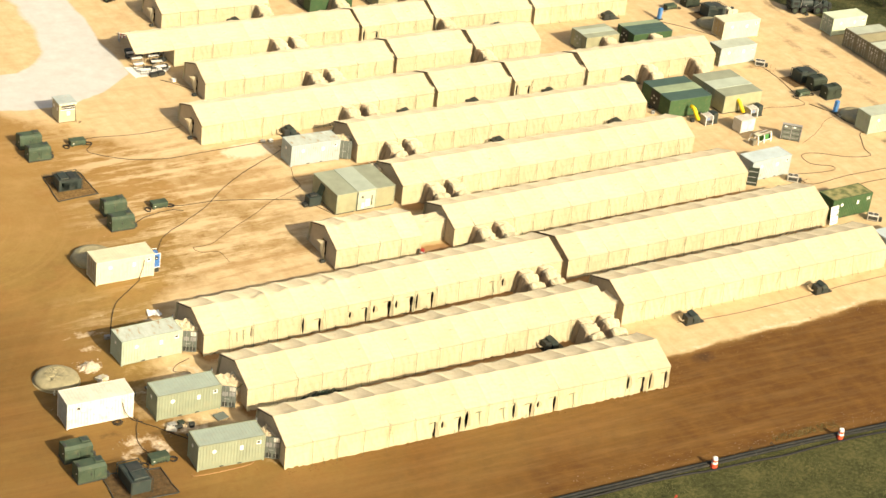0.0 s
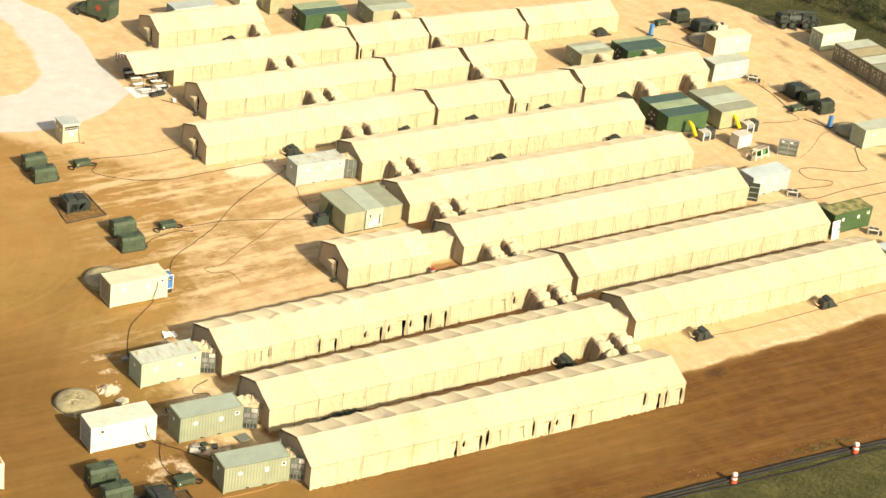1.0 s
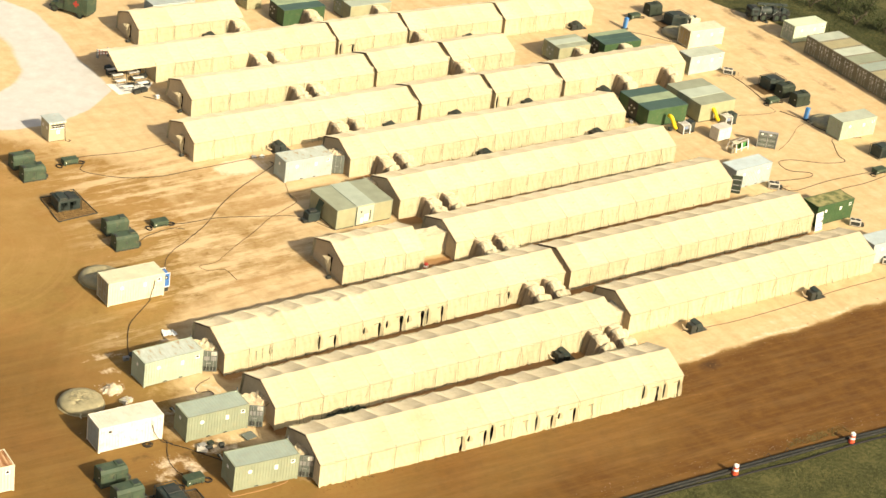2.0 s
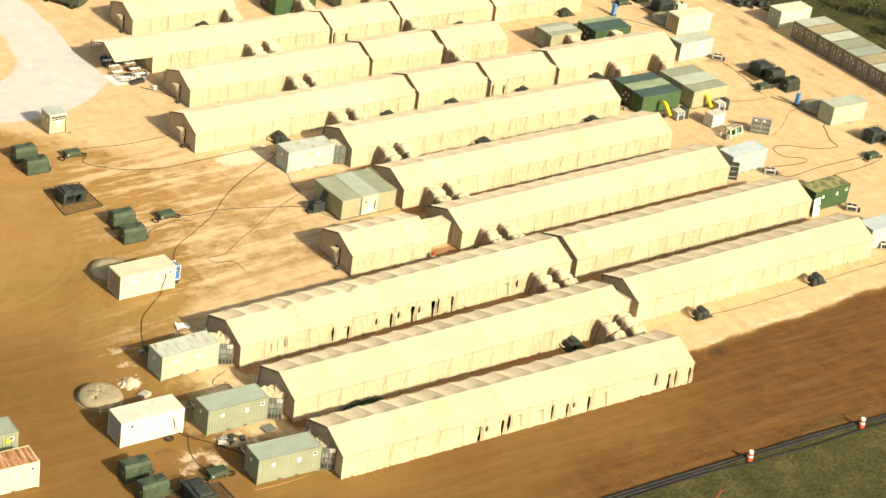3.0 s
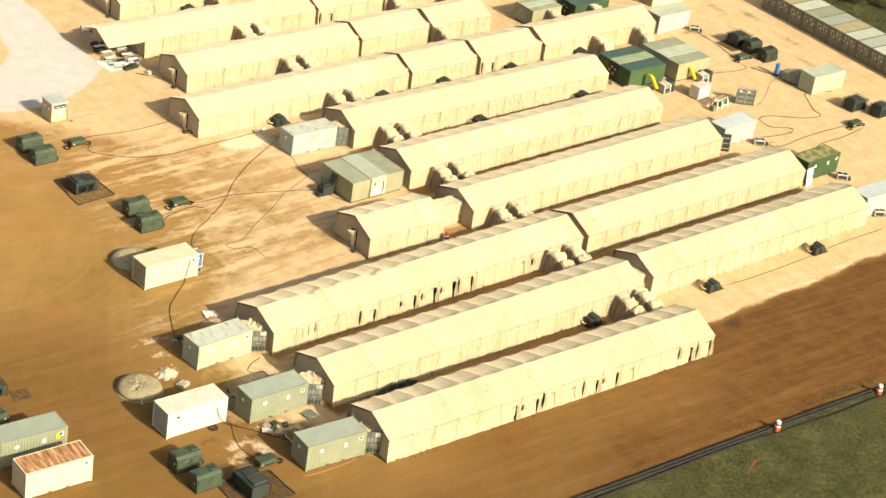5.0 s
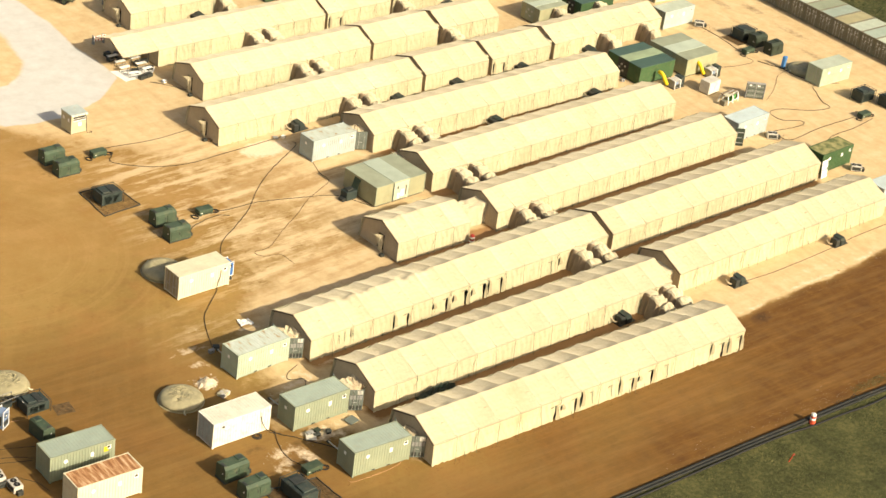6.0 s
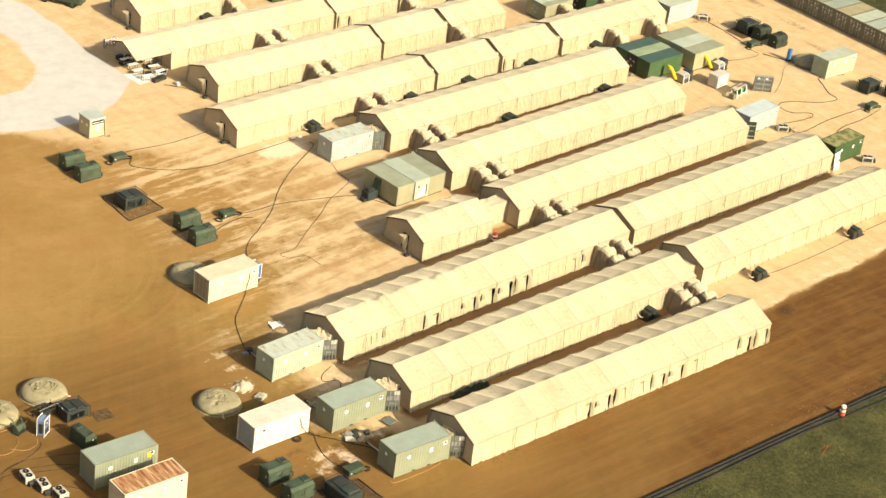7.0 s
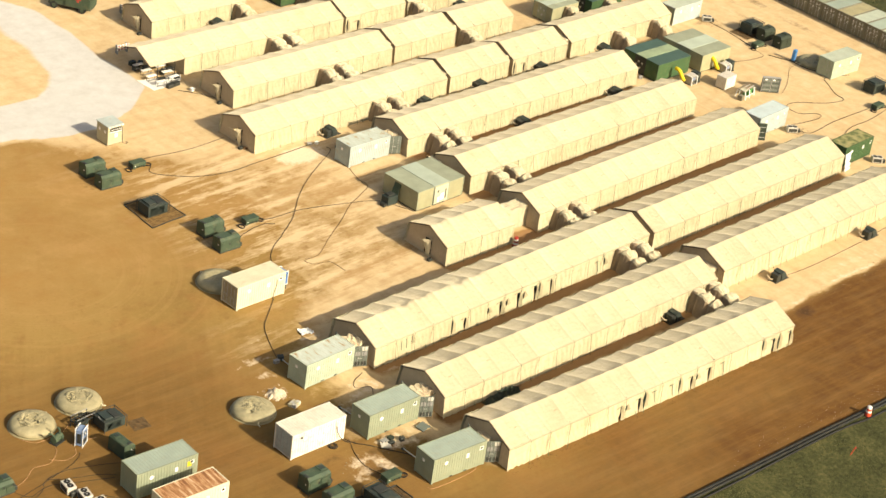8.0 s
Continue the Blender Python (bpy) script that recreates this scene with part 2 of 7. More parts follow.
def ground_material():
    """Laterite soil, coral sand, pale gravel and grass; their zones are carried by the sheet and broken up by noise."""
    m, nt, b = material("soil_and_sand", 0.95)
    v = coords(nt)

    def zone(name, spread, scale, sharp):
        a = nt.nodes.new("ShaderNodeAttribute")
        a.attribute_name = name
        n = noise_tex(nt, v, scale, 7, 0.68)
        f = arith(nt, "ADD", a.outputs["Fac"], arith(nt, "MULTIPLY", arith(nt, "SUBTRACT", n, 0.5), spread))
        return arith(nt, "ADD", arith(nt, "MULTIPLY", arith(nt, "SUBTRACT", f, 0.5), sharp), 0.5, True)

    big = noise_tex(nt, v, 0.06, 5, 0.6)
    mid = noise_tex(nt, v, 0.5, 7, 0.68)
    fine = noise_tex(nt, v, 5.0, 5, 0.7)
    streak = noise_tex(nt, coords(nt, (0.075, 0.75, 1)), 1.0, 6, 0.66)
    brown = ramp(nt, big, [(0.3, (0.190, 0.115, 0.032)), (0.5, (0.246, 0.155, 0.046)), (0.72, (0.298, 0.196, 0.066))])
    brown = mixc(nt, arith(nt, "MULTIPLY", ramp(nt, streak, [(0.45, (0, 0, 0)), (0.75, (1, 1, 1))]), 0.12), brown, (0.40, 0.25, 0.10))
    brown = mixc(nt, arith(nt, "MULTIPLY", ramp(nt, mid, [(0.50, (0, 0, 0)), (0.72, (1, 1, 1))]), 0.45), brown, (0.17, 0.078, 0.022))
    # broad trodden ways that cross the yard towards the tents
    way = node(nt, "ShaderNodeVectorRotate")
    way.inputs["Angle"].default_value = radians(-57)
    nt.links.new(v, way.inputs["Vector"])
    drawn2 = node(nt, "ShaderNodeMapping", Scale=(0.03, 0.34, 1))
    nt.links.new(way.outputs[0], drawn2.inputs["Vector"])
    ways = noise_tex(nt, drawn2.outputs[0], 1.0, 6, 0.64)
    brown = mixc(nt, arith(nt, "MULTIPLY", ramp(nt, ways, [(0.47, (0, 0, 0)), (0.62, (1, 1, 1))]), 0.30), brown, (0.325, 0.212, 0.074))
    # wheel tracks: arcs of turning lorries in the yard
    away = node(nt, "ShaderNodeVectorMath")
    away.operation = "DISTANCE"
    nt.links.new(nt.nodes.new("ShaderNodeNewGeometry").outputs["Position"], away.inputs[0])
    away.inputs[1].default_value = (-17.0, 50.0, 0.0)
    comb = nt.nodes.new("ShaderNodeCombineXYZ")
    nt.links.new(away.outputs["Value"], comb.inputs[0])
    arcs = noise_tex(nt, comb.outputs[0], 1.3, 4, 0.6)
    near = ramp(nt, arith(nt, "DIVIDE", away.outputs["Value"], 30.0), [(0.10, (0, 0, 0)), (0.3, (1, 1, 1)), (0.5, (1, 1, 1)), (0.85, (0, 0, 0))])
    k = arith(nt, "MULTIPLY", arith(nt, "MULTIPLY", ramp(nt, arcs, [(0.5, (0, 0, 0)), (0.64, (1, 1, 1))]), near), 0.20)
    brown = mixc(nt, k, brown, (0.40, 0.255, 0.105))
    sand = ramp(nt, mid, [(0.3, (0.47, 0.335, 0.178)), (0.55, (0.565, 0.43, 0.248)), (0.8, (0.65, 0.525, 0.335))])
    sand = mixc(nt, arith(nt, "MULTIPLY", ramp(nt, noise_tex(nt, v, 0.16, 6), [(0.5, (0, 0, 0)), (0.68, (1, 1, 1))]), 0.34), sand, (0.53, 0.37, 0.19))
    tracks = noise_tex(nt, coords(nt, (0.9, 0.05, 1)), 1.0, 6, 0.65)
    sand = mixc(nt, arith(nt, "MULTIPLY", ramp(nt, tracks, [(0.5, (0, 0, 0)), (0.66, (1, 1, 1))]), 0.32), sand, (0.43, 0.29, 0.145))
    sand = mixc(nt, arith(nt, "MULTIPLY", ramp(nt, streak, [(0.52, (0, 0, 0)), (0.7, (1, 1, 1))]), 0.3), sand, (0.64, 0.50, 0.32))
    sand = mixc(nt, arith(nt, "MULTIPLY", ramp(nt, noise_tex(nt, v, 1.3, 8, 0.74), [(0.53, (0, 0, 0)), (0.66, (1, 1, 1))]), 0.28), sand, (0.46, 0.32, 0.165))
    clay = ramp(nt, noise_tex(nt, v, 0.11, 5, 0.6), [(0.48, (0, 0, 0)), (0.66, (1, 1, 1))])
    brown = mixc(nt, arith(nt, "MULTIPLY", clay, 0.32), brown, (0.36, 0.175, 0.060))
    damp = ramp(nt, mid, [(0.3, (0.076, 0.033, 0.008)), (0.55, (0.116, 0.052, 0.0105)), (0.75, (0.158, 0.076, 0.017))])
    damp = mixc(nt, arith(nt, "MULTIPLY", ramp(nt, streak, [(0.46, (0, 0, 0)), (0.68, (1, 1, 1))]), 0.38), damp, (0.215, 0.122, 0.042))
    # fine wheel lines along the road and crumbs of clay
    lines = noise_tex(nt, coords(nt, (0.13, 1.9, 1)), 1.0, 6, 0.72)
    damp = mixc(nt, arith(nt, "MULTIPLY", ramp(nt, lines, [(0.50, (0, 0, 0)), (0.64, (1, 1, 1))]), 0.20), damp, (0.250, 0.128, 0.034))
    damp = mixc(nt, arith(nt, "MULTIPLY", ramp(nt, lines, [(0.36, (1, 1, 1)), (0.48, (0, 0, 0))]), 0.18), damp, (0.085, 0.040, 0.012))
    crumbs = noise_tex(nt, v, 2.2, 8, 0.75)
    brown = mixc(nt, arith(nt, "MULTIPLY", ramp(nt, crumbs, [(0.54, (0, 0, 0)), (0.66, (1, 1, 1))]), 0.35), brown, (0.34, 0.215, 0.080))
    brown = mixc(nt, arith(nt, "MULTIPLY", ramp(nt, crumbs, [(0.34, (1, 1, 1)), (0.44, (0, 0, 0))]), 0.35), brown, (0.150, 0.080, 0.022))
    # the warmer, drier clay of the northern yard
    dry = nt.nodes.new("ShaderNodeAttribute")
    dry.attribute_name = "clay"
    brown = mixc(nt, arith(nt, "MULTIPLY", dry.outputs["Fac"], 0.5), brown, ramp(nt, noise_tex(nt, v, 0.22, 6, 0.66), [(0.34, (0.31, 0.160, 0.050)), (0.52, (0.33, 0.198, 0.070)), (0.68, (0.40, 0.25, 0.10))]))
    # reddish hue of the shaded alleys, put into the soil's colour
    brown = mixc(nt, arith(nt, "MULTIPLY", zone("alley_tint", 0.6, 0.9, 2.0), 0.7), brown, (0.335, 0.192, 0.098))
    brown = mixc(nt, zone("damp", 0.5, 0.12, 1.3), brown, damp)
    c = mixc(nt, zone("soil", 0.95, 0.5, 2.8), sand, brown)
    lane = nt.nodes.new("ShaderNodeAttribute")
    lane.attribute_name = "lane"
    turned = node(nt, "ShaderNodeVectorRotate")
    turned.inputs["Angle"].default_value = radians(-5)
    nt.links.new(v, turned.inputs["Vector"])
    drawn = node(nt, "ShaderNodeMapping", Scale=(0.036, 0.38, 1))
    nt.links.new(turned.outputs[0], drawn.inputs["Vector"])
    ruts = noise_tex(nt, drawn.outputs[0], 2.6, 5, 0.6)
    blotch = noise_tex(nt, coords(nt, (0.42, 1.0, 1)), 0.85, 8, 0.72)
    rough_streak = arith(nt, "ADD", arith(nt, "MULTIPLY", noise_tex(nt, drawn.outputs[0], 1.0, 6, 0.66), 0.54), arith(nt, "ADD", arith(nt, "MULTIPLY", ruts, 0.12), arith(nt, "MULTIPLY", blotch, 0.34)))
    k = arith(nt, "MULTIPLY", ramp(nt, rough_streak, [(0.50, (0, 0, 0)), (0.57, (1, 1, 1))]), lane.outputs["Fac"], True)
    c = mixc(nt, arith(nt, "MULTIPLY", k, 0.76), c, (0.62, 0.475, 0.29))
    k = arith(nt, "MULTIPLY", ramp(nt, rough_streak, [(0.43, (1, 1, 1)), (0.485, (0, 0, 0))]), lane.outputs["Fac"], True)
    c = mixc(nt, arith(nt, "MULTIPLY", k, 0.70), c, (0.34, 0.202, 0.080))
    gravel = ramp(nt, mid, [(0.3, (0.455, 0.445, 0.42)), (0.7, (0.555, 0.555, 0.535))])
    c = mixc(nt, zone("gravel", 0.5, 0.4, 3.5), c, gravel)
    chalk = ramp(nt, fine, [(0.3, (0.60, 0.47, 0.32)), (0.7, (0.75, 0.66, 0.5))])
    c = mixc(nt, zone("chalk", 1.1, 1.1, 3.5), c, chalk)
    patchy = arith(nt, "ADD", arith(nt, "MULTIPLY", noise_tex(nt, v, 0.30, 7, 0.7), 0.5), arith(nt, "MULTIPLY", noise_tex(nt, v, 2.4, 7, 0.75), 0.5))
    grass = ramp(nt, patchy, [(0.38, (0.020, 0.026, 0.008)), (0.5, (0.046, 0.052, 0.017)), (0.62, (0.105, 0.100, 0.036))])
    # dark stains, and the painted shadow round the yard's generators
    c = mixc(nt, arith(nt, "MULTIPLY", zone("oil_shade", 1.0, 1.6, 2.0), 0.75), c, (0.05, 0.026, 0.012))
    g = zone("grass", 0.5, 0.9, 5.0)
    c = mixc(nt, g, c, grass)
    c = mixc(nt, arith(nt, "MULTIPLY", arith(nt, "SUBTRACT", fine, 0.35, True), 0.35), c, mixc(nt, 0.5, c, (0.12, 0.06, 0.02)))
    nt.links.new(c, b.inputs["Base Color"])
    h = arith(nt, "ADD", arith(nt, "MULTIPLY", mid, 0.5), arith(nt, "ADD", arith(nt, "MULTIPLY", fine, 0.12), arith(nt, "MULTIPLY", streak, 0.25)))
    bump(nt, b, h, 0.5, 0.22)
    return m


GROUND = ground_material()


# ---- mesh helpers ----
def mesh_of(name, bm, mat, smooth=False):
    me = bpy.data.meshes.new(name)
    bm.normal_update()
    bm.to_mesh(me)
    bm.free()
    for mt in (mat if isinstance(mat, (list, tuple)) else (mat,)):
        me.materials.append(mt)
    if smooth:
        me.polygons.foreach_set("use_smooth", [True] * len(me.polygons))
    return me


def part(name, bm, mat, parent, label="", m=None, smooth=False):
    """Links a bmesh, or a mesh that is there already, as ONE mesh object under a thing or a part."""
    me = bm if isinstance(bm, bpy.types.Mesh) else mesh_of(name, bm, mat, smooth)
    ob = new(name, me)
    ob.parent = parent
    if m is not None:
        ob.matrix_basis = m
    if label:
        tagged(ob, label)
    return ob


def thing(name, m, label, category, group="", kind=""):
    ob = new(name)
    ob.empty_display_size = 0.3
    ob.matrix_basis = m
    return tagged(ob, label, category, group, kind)


def box(bm, x0, y0, z0, x1, y1, z1, bevel=0.0, mi=0):
    vs = [bm.verts.new(p) for p in ((x0, y0, z0), (x1, y0, z0), (x1, y1, z0), (x0, y1, z0), (x0, y0, z1), (x1, y0, z1), (x1, y1, z1), (x0, y1, z1))]
    fs = [bm.faces.new([vs[i] for i in f]) for f in ((3, 2, 1, 0), (4, 5, 6, 7), (0, 1, 5, 4), (1, 2, 6, 5), (2, 3, 7, 6), (3, 0, 4, 7))]
    for f in fs:
        f.material_index = mi
    if bevel:
        es = list({e for f in fs for e in f.edges})
        bmesh.ops.bevel(bm, geom=es, offset=bevel, segments=1, affect="EDGES")
    return bm


def boxm(*a, **k):
    return box(bmesh.new(), *a, **k)


def cylinder(bm, p, q, r0, r1=None, n=10):
    p, q = Vector(p), Vector(q)
    r1 = r0 if r1 is None else r1
    d = (q - p)
    m = Matrix.Translation((p + q) / 2) @ d.to_track_quat("Z", "Y").to_matrix().to_4x4()
    bmesh.ops.create_cone(bm, cap_ends=True, segments=n, radius1=r0, radius2=r1, depth=d.length, matrix=m)
    return bm


def tube(points, r, n=6, closed=False):
    """A bmesh tube swept along points."""
    bm = bmesh.new()
    pts = [Vector(p) for p in points]
    rings = []
    for i, p in enumerate(pts):
        a, b2 = pts[max(i - 1, 0)], pts[min(i + 1, len(pts) - 1)]
        d = (b2 - a).normalized()
        side = d.cross(Vector((0, 0, 1)))
        side = Vector((1, 0, 0)) if side.length < 1e-4 else side.normalized()
        up = side.cross(d)
        rings.append([bm.verts.new(p + side * (r * math.cos(k * 2 * math.pi / n)) + up * (r * math.sin(k * 2 * math.pi / n))) for k in range(n)])
    for a, b2 in zip(rings, rings[1:]):
        for k in range(n):
            bm.faces.new((a[k], a[(k + 1) % n], b2[(k + 1) % n], b2[k]))
    bm.faces.new(rings[0][::-1])
    bm.faces.new(rings[-1])
    return bm


def spline(points, steps=8, wobble=0.0, rng=None):
    """A smooth line through the points (Catmull-Rom)."""
    P = [Vector(p) for p in points]
    P = [P[0] * 2 - P[1]] + P + [P[-1] * 2 - P[-2]]
    out = []
    for i in range(1, len(P) - 2):
        for s in range(steps):
            t = s / steps
            a, b2, c, d = P[i - 1], P[i], P[i + 1], P[i + 2]
            q = 0.5 * ((2 * b2) + (c - a) * t + (2 * a - 5 * b2 + 4 * c - d) * t * t + (3 * b2 - a - 3 * c + d) * t ** 3)
            if wobble and rng:
                q += Vector((rng.uniform(-wobble, wobble), rng.uniform(-wobble, wobble), 0))
            out.append(q)
    out.append(P[-2])
    return out


def sheet(fn, nu, nv):
    """A bmesh grid from fn(u, v), u and v from 0 to 1."""
    bm = bmesh.new()
    g = [[bm.verts.new(fn(i / nu, j / nv)) for j in range(nv + 1)] for i in range(nu + 1)]
    for i in range(nu):
        for j in range(nv):
            bm.faces.new((g[i][j], g[i + 1][j], g[i + 1][j + 1], g[i][j + 1]))
    return bm


# ---- ground ----
def smooth01(a, b, x):
    t = np.clip((x - a) / (b - a), 0, 1)
    return t * t * (3 - 2 * t)


def build_ground():
    def axis(lo, hi, step, far):
        mid = list(np.arange(lo, hi + 0.01, step))
        out = [1.6 ** k * step * 2 for k in range(1, 40)]
        return np.array([lo - d for d in out[::-1] if d < far] + mid + [hi + d for d in out if d < far])

    xs, ys = axis(-60, 135, 0.75, 3500), axis(-40, 125, 0.75, 3500)
    X, Y = np.meshgrid(xs, ys, indexing="ij")
    wob = 0.5 * np.sin(X * 0.37 + 1) + 0.35 * np.sin(X * 0.91 + Y * 0.2) + 0.25 * np.sin(Y * 0.7 + X * 0.13)
    # soil: the road south of the tents and the yard west of them
    edge = np.where(X < 37, 0.6, 4.5 + (X - 44) * 0.068) + 0.35 * wob
    south = 1 - smooth01(-0.5, 0.5, Y - edge)
    limit = np.interp(Y, [-5, 3, 12, 24, 32, 45, 56, 62, 67, 71, 73, 76, 90], [10, -2, -9, -5, 3, 8, 10, 7, 2, -2, -4, -20, -60])
    west = 1 - smooth01(-7, 10, X - limit + 1.5 * wob)
    lane = smooth01(29, 36, Y) * (1 - smooth01(56, 62, Y)) * (1 - smooth01(14, 34, X)) * 0.55
    soil = np.maximum.reduce([south, west, lane])
    clay = smooth01(36, 50, Y) * (1 - smooth01(20, 40, X))
    alley_tint = np.zeros_like(X)
    # bare brown soil in the alleys between the tent rows, painting in the tents' shade
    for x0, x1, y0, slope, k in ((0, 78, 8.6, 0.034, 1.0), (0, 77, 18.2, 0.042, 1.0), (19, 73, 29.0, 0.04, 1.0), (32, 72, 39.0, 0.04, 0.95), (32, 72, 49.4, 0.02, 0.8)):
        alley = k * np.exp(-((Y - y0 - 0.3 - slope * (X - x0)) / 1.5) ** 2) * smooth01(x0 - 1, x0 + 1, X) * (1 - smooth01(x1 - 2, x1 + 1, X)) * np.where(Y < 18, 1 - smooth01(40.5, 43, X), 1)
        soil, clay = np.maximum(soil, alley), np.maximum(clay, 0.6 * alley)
        alley_tint = np.maximum(alley_tint, alley)
    damp = 0.85 * (1 - smooth01(-9, 2.5, Y - edge * 0.6)) * smooth01(-12, 25, X)
    damp = np.maximum(damp, 0.64 + 0.26 * smooth01(28, 46, X)) * (1 - smooth01(-0.6, 0.4, Y - edge))
    damp = np.maximum(damp, 0.60 * (1 - smooth01(-20, 0, X)) * (1 - smooth01(24, 44, Y)))
    damp = np.maximum(damp, 0.52 * (1 - smooth01(2, 14, X)) * (1 - smooth01(10, 24, Y)))
    damp = damp * (1 - 0.35 * (1 - smooth01(2, 12, X)) * smooth01(-12, -4, X) * smooth01(-7, -2, Y) * (1 - smooth01(3, 8, Y)))
    lanes = smooth01(28, 33, Y) * (1 - smooth01(59, 64, Y)) * smooth01(-6, 6, X) * (1 - smooth01(22, 34, X))
    lanes = np.maximum(lanes, 0.3 * smooth01(58, 62, Y) * (1 - smooth01(68, 74, Y)) * smooth01(-10, 2, X) * (1 - smooth01(16, 24, X)))
    lanes = np.maximum(lanes, 0.45 * smooth01(23, 26, Y) * (1 - smooth01(30, 33, Y)) * smooth01(-14, -6, X) * (1 - smooth01(8, 20, X)))
    # pale gravel road that turns in from the north-west, round an island of sand
    gx, gy = X + 0.4 * wob, Y + 0.4 * wob
    outer = np.interp(gy, [72.6, 74.2, 76.3, 79.1, 83.0, 88.3, 96.5, 103.4, 108, 125], [6.5, 10.6, 13.1, 16.1, 16.1, 15.9, 16.6, 16.0, 13.9, 6.0])
    inner = np.interp(gy, [81.6, 82.3, 84, 87, 90, 94, 98, 101, 125], [-8, 3.5, 6.0, 7.9, 8.6, 9.2, 9.0, 9.2, 3.0])
    gravel = (1 - smooth01(-0.9, 0.9, gx - outer)) * smooth01(-0.6, 0.6, gy - 72.5 - 0.22 * np.maximum(0, 2.0 - gx))
    gravel = gravel * np.maximum(smooth01(-1.8, 1.8, gx - inner), 1 - smooth01(-1.6, 1.6, gy - 81.9)) * (gy < 140)
    # chalky patches where the coral shows through
    chalk = np.zeros_like(X)
    for cx, cy, rx, ry, k in ((-10.1, 20.2, 1.3, 0.9, 0.8), (-10.0, 8.0, 2.4, 1.2, 0.54), (-8.6, 6.6, 1.0, 2.2, 0.62), (-4.5, 14.6, 4.0, 1.3, 0.55), (-5.0, 8.2, 2.8, 1.0, 0.62), (-9.6, 15.5, 3.0, 0.7, 0.5), (21.5, 56.3, 3.4, 1.8, 1.1),
                              (-8.6, 25.4, 2.6, 0.9, 0.55), (-6, 28, 3, 0.8, 0.42), (38, 7.4, 6, 1.8, 0.42), (60, 7.5, 18, 1.3, 0.36), (-2, 17.4, 3, 0.7, 0.55), (-2.5, 58.6, 2.4, 0.5, 0.5), (0.5, 42.2, 2.4, 0.5, 0.4), (-15.8, 14.5, 1, 0.6, 0.45), (-3.4, 9.2, 4.0, 0.9, 0.5), (-2.6, 16.2, 3.6, 1.0, 0.52), (-11.2, 6.4, 1.6, 1.3, 0.55), (-6.2, 9.4, 1.4, 0.6, 0.62), (-8.9, 23.0, 1.6, 1.2, 0.5),
                              (-1.5, 26.0, 2.4, 0.8, 0.5), (2.0, 17.6, 3.0, 0.5, 0.45), (28, 57.2, 6, 0.6, 0.42), (14.0, 58.4, 5, 0.5, 0.4), (-1.6, 45.0, 2.5, 0.5, 0.42)):
        chalk = np.maximum(chalk, k * np.exp(-((X - cx) / rx) ** 2 - ((Y - cy) / ry) ** 2))
    chalk = np.maximum(chalk, 0.55 * np.exp(-((Y - edge - 0.35) / 0.45) ** 2) * (X > 42))
    verge = np.interp(X, [-30, 35, 42, 49, 56, 80, 140], [-11.6, -11.95, -12.0, -12.3, -12.7, -13.6, -15.5])
    grass = np.maximum(1 - smooth01(-0.5, 0.5, Y - verge + 0.15 * wob),
                       0.85 * smooth01(-1.5, 1.5, (X - 118.5) * 0.75 + (Y - 70) * 0.45 + wob) * (Y > 60))
    grass = np.maximum(grass, 0.85 * smooth01(-1.5, 1.5, X - 121.5 + wob) * (Y > 35))
    grass = np.maximum(grass, smooth01(150, 190, np.abs(X - 35)))
    grass = np.maximum(grass, smooth01(125, 135, Y))
    grass = np.maximum(grass, (1 - smooth01(0, 3, np.hypot((X - 3) / 1.4, Y - 108) - 1.0)) * 0.55)
    Z = 0.04 * wob * smooth01(-6, -16, Y)
    # oil and wet stains; also shadow painted into the soil round two generator pairs
    oil_shade = np.zeros_like(X)
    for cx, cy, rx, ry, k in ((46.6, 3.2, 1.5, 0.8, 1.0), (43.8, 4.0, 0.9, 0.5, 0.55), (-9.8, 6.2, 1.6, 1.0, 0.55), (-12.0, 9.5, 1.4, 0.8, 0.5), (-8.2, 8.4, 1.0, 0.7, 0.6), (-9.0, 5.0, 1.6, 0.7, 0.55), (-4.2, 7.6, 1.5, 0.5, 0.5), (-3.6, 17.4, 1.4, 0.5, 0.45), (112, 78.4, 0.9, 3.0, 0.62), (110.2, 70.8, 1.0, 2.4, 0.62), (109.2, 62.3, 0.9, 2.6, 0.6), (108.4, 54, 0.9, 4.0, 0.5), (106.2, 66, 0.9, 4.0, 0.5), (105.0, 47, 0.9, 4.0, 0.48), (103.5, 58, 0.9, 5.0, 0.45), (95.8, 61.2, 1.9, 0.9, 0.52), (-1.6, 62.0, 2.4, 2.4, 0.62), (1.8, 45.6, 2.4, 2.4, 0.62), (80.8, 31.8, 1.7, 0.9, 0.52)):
        oil_shade = np.maximum(oil_shade, k * np.exp(-((X - cx) / rx) ** 2 - ((Y - cy) / ry) ** 2))
    nx, ny = X.shape
    idx = np.arange(nx * ny).reshape(nx, ny)
    faces = np.stack([idx[:-1, :-1], idx[1:, :-1], idx[1:, 1:], idx[:-1, 1:]], -1).reshape(-1, 4)
    me = bpy.data.meshes.new("ground")
    me.from_pydata(np.stack([X, Y, Z], -1).reshape(-1, 3).tolist(), [], faces.tolist())
    for name, a in (("soil", soil), ("gravel", gravel), ("chalk", chalk), ("grass", grass), ("lane", lanes), ("damp", damp), ("oil_shade", oil_shade), ("clay", clay), ("alley_tint", alley_tint)):
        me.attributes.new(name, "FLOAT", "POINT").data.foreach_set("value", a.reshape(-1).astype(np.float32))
    me.materials.append(GROUND)
    me.polygons.foreach_set("use_smooth", [True] * len(me.polygons))
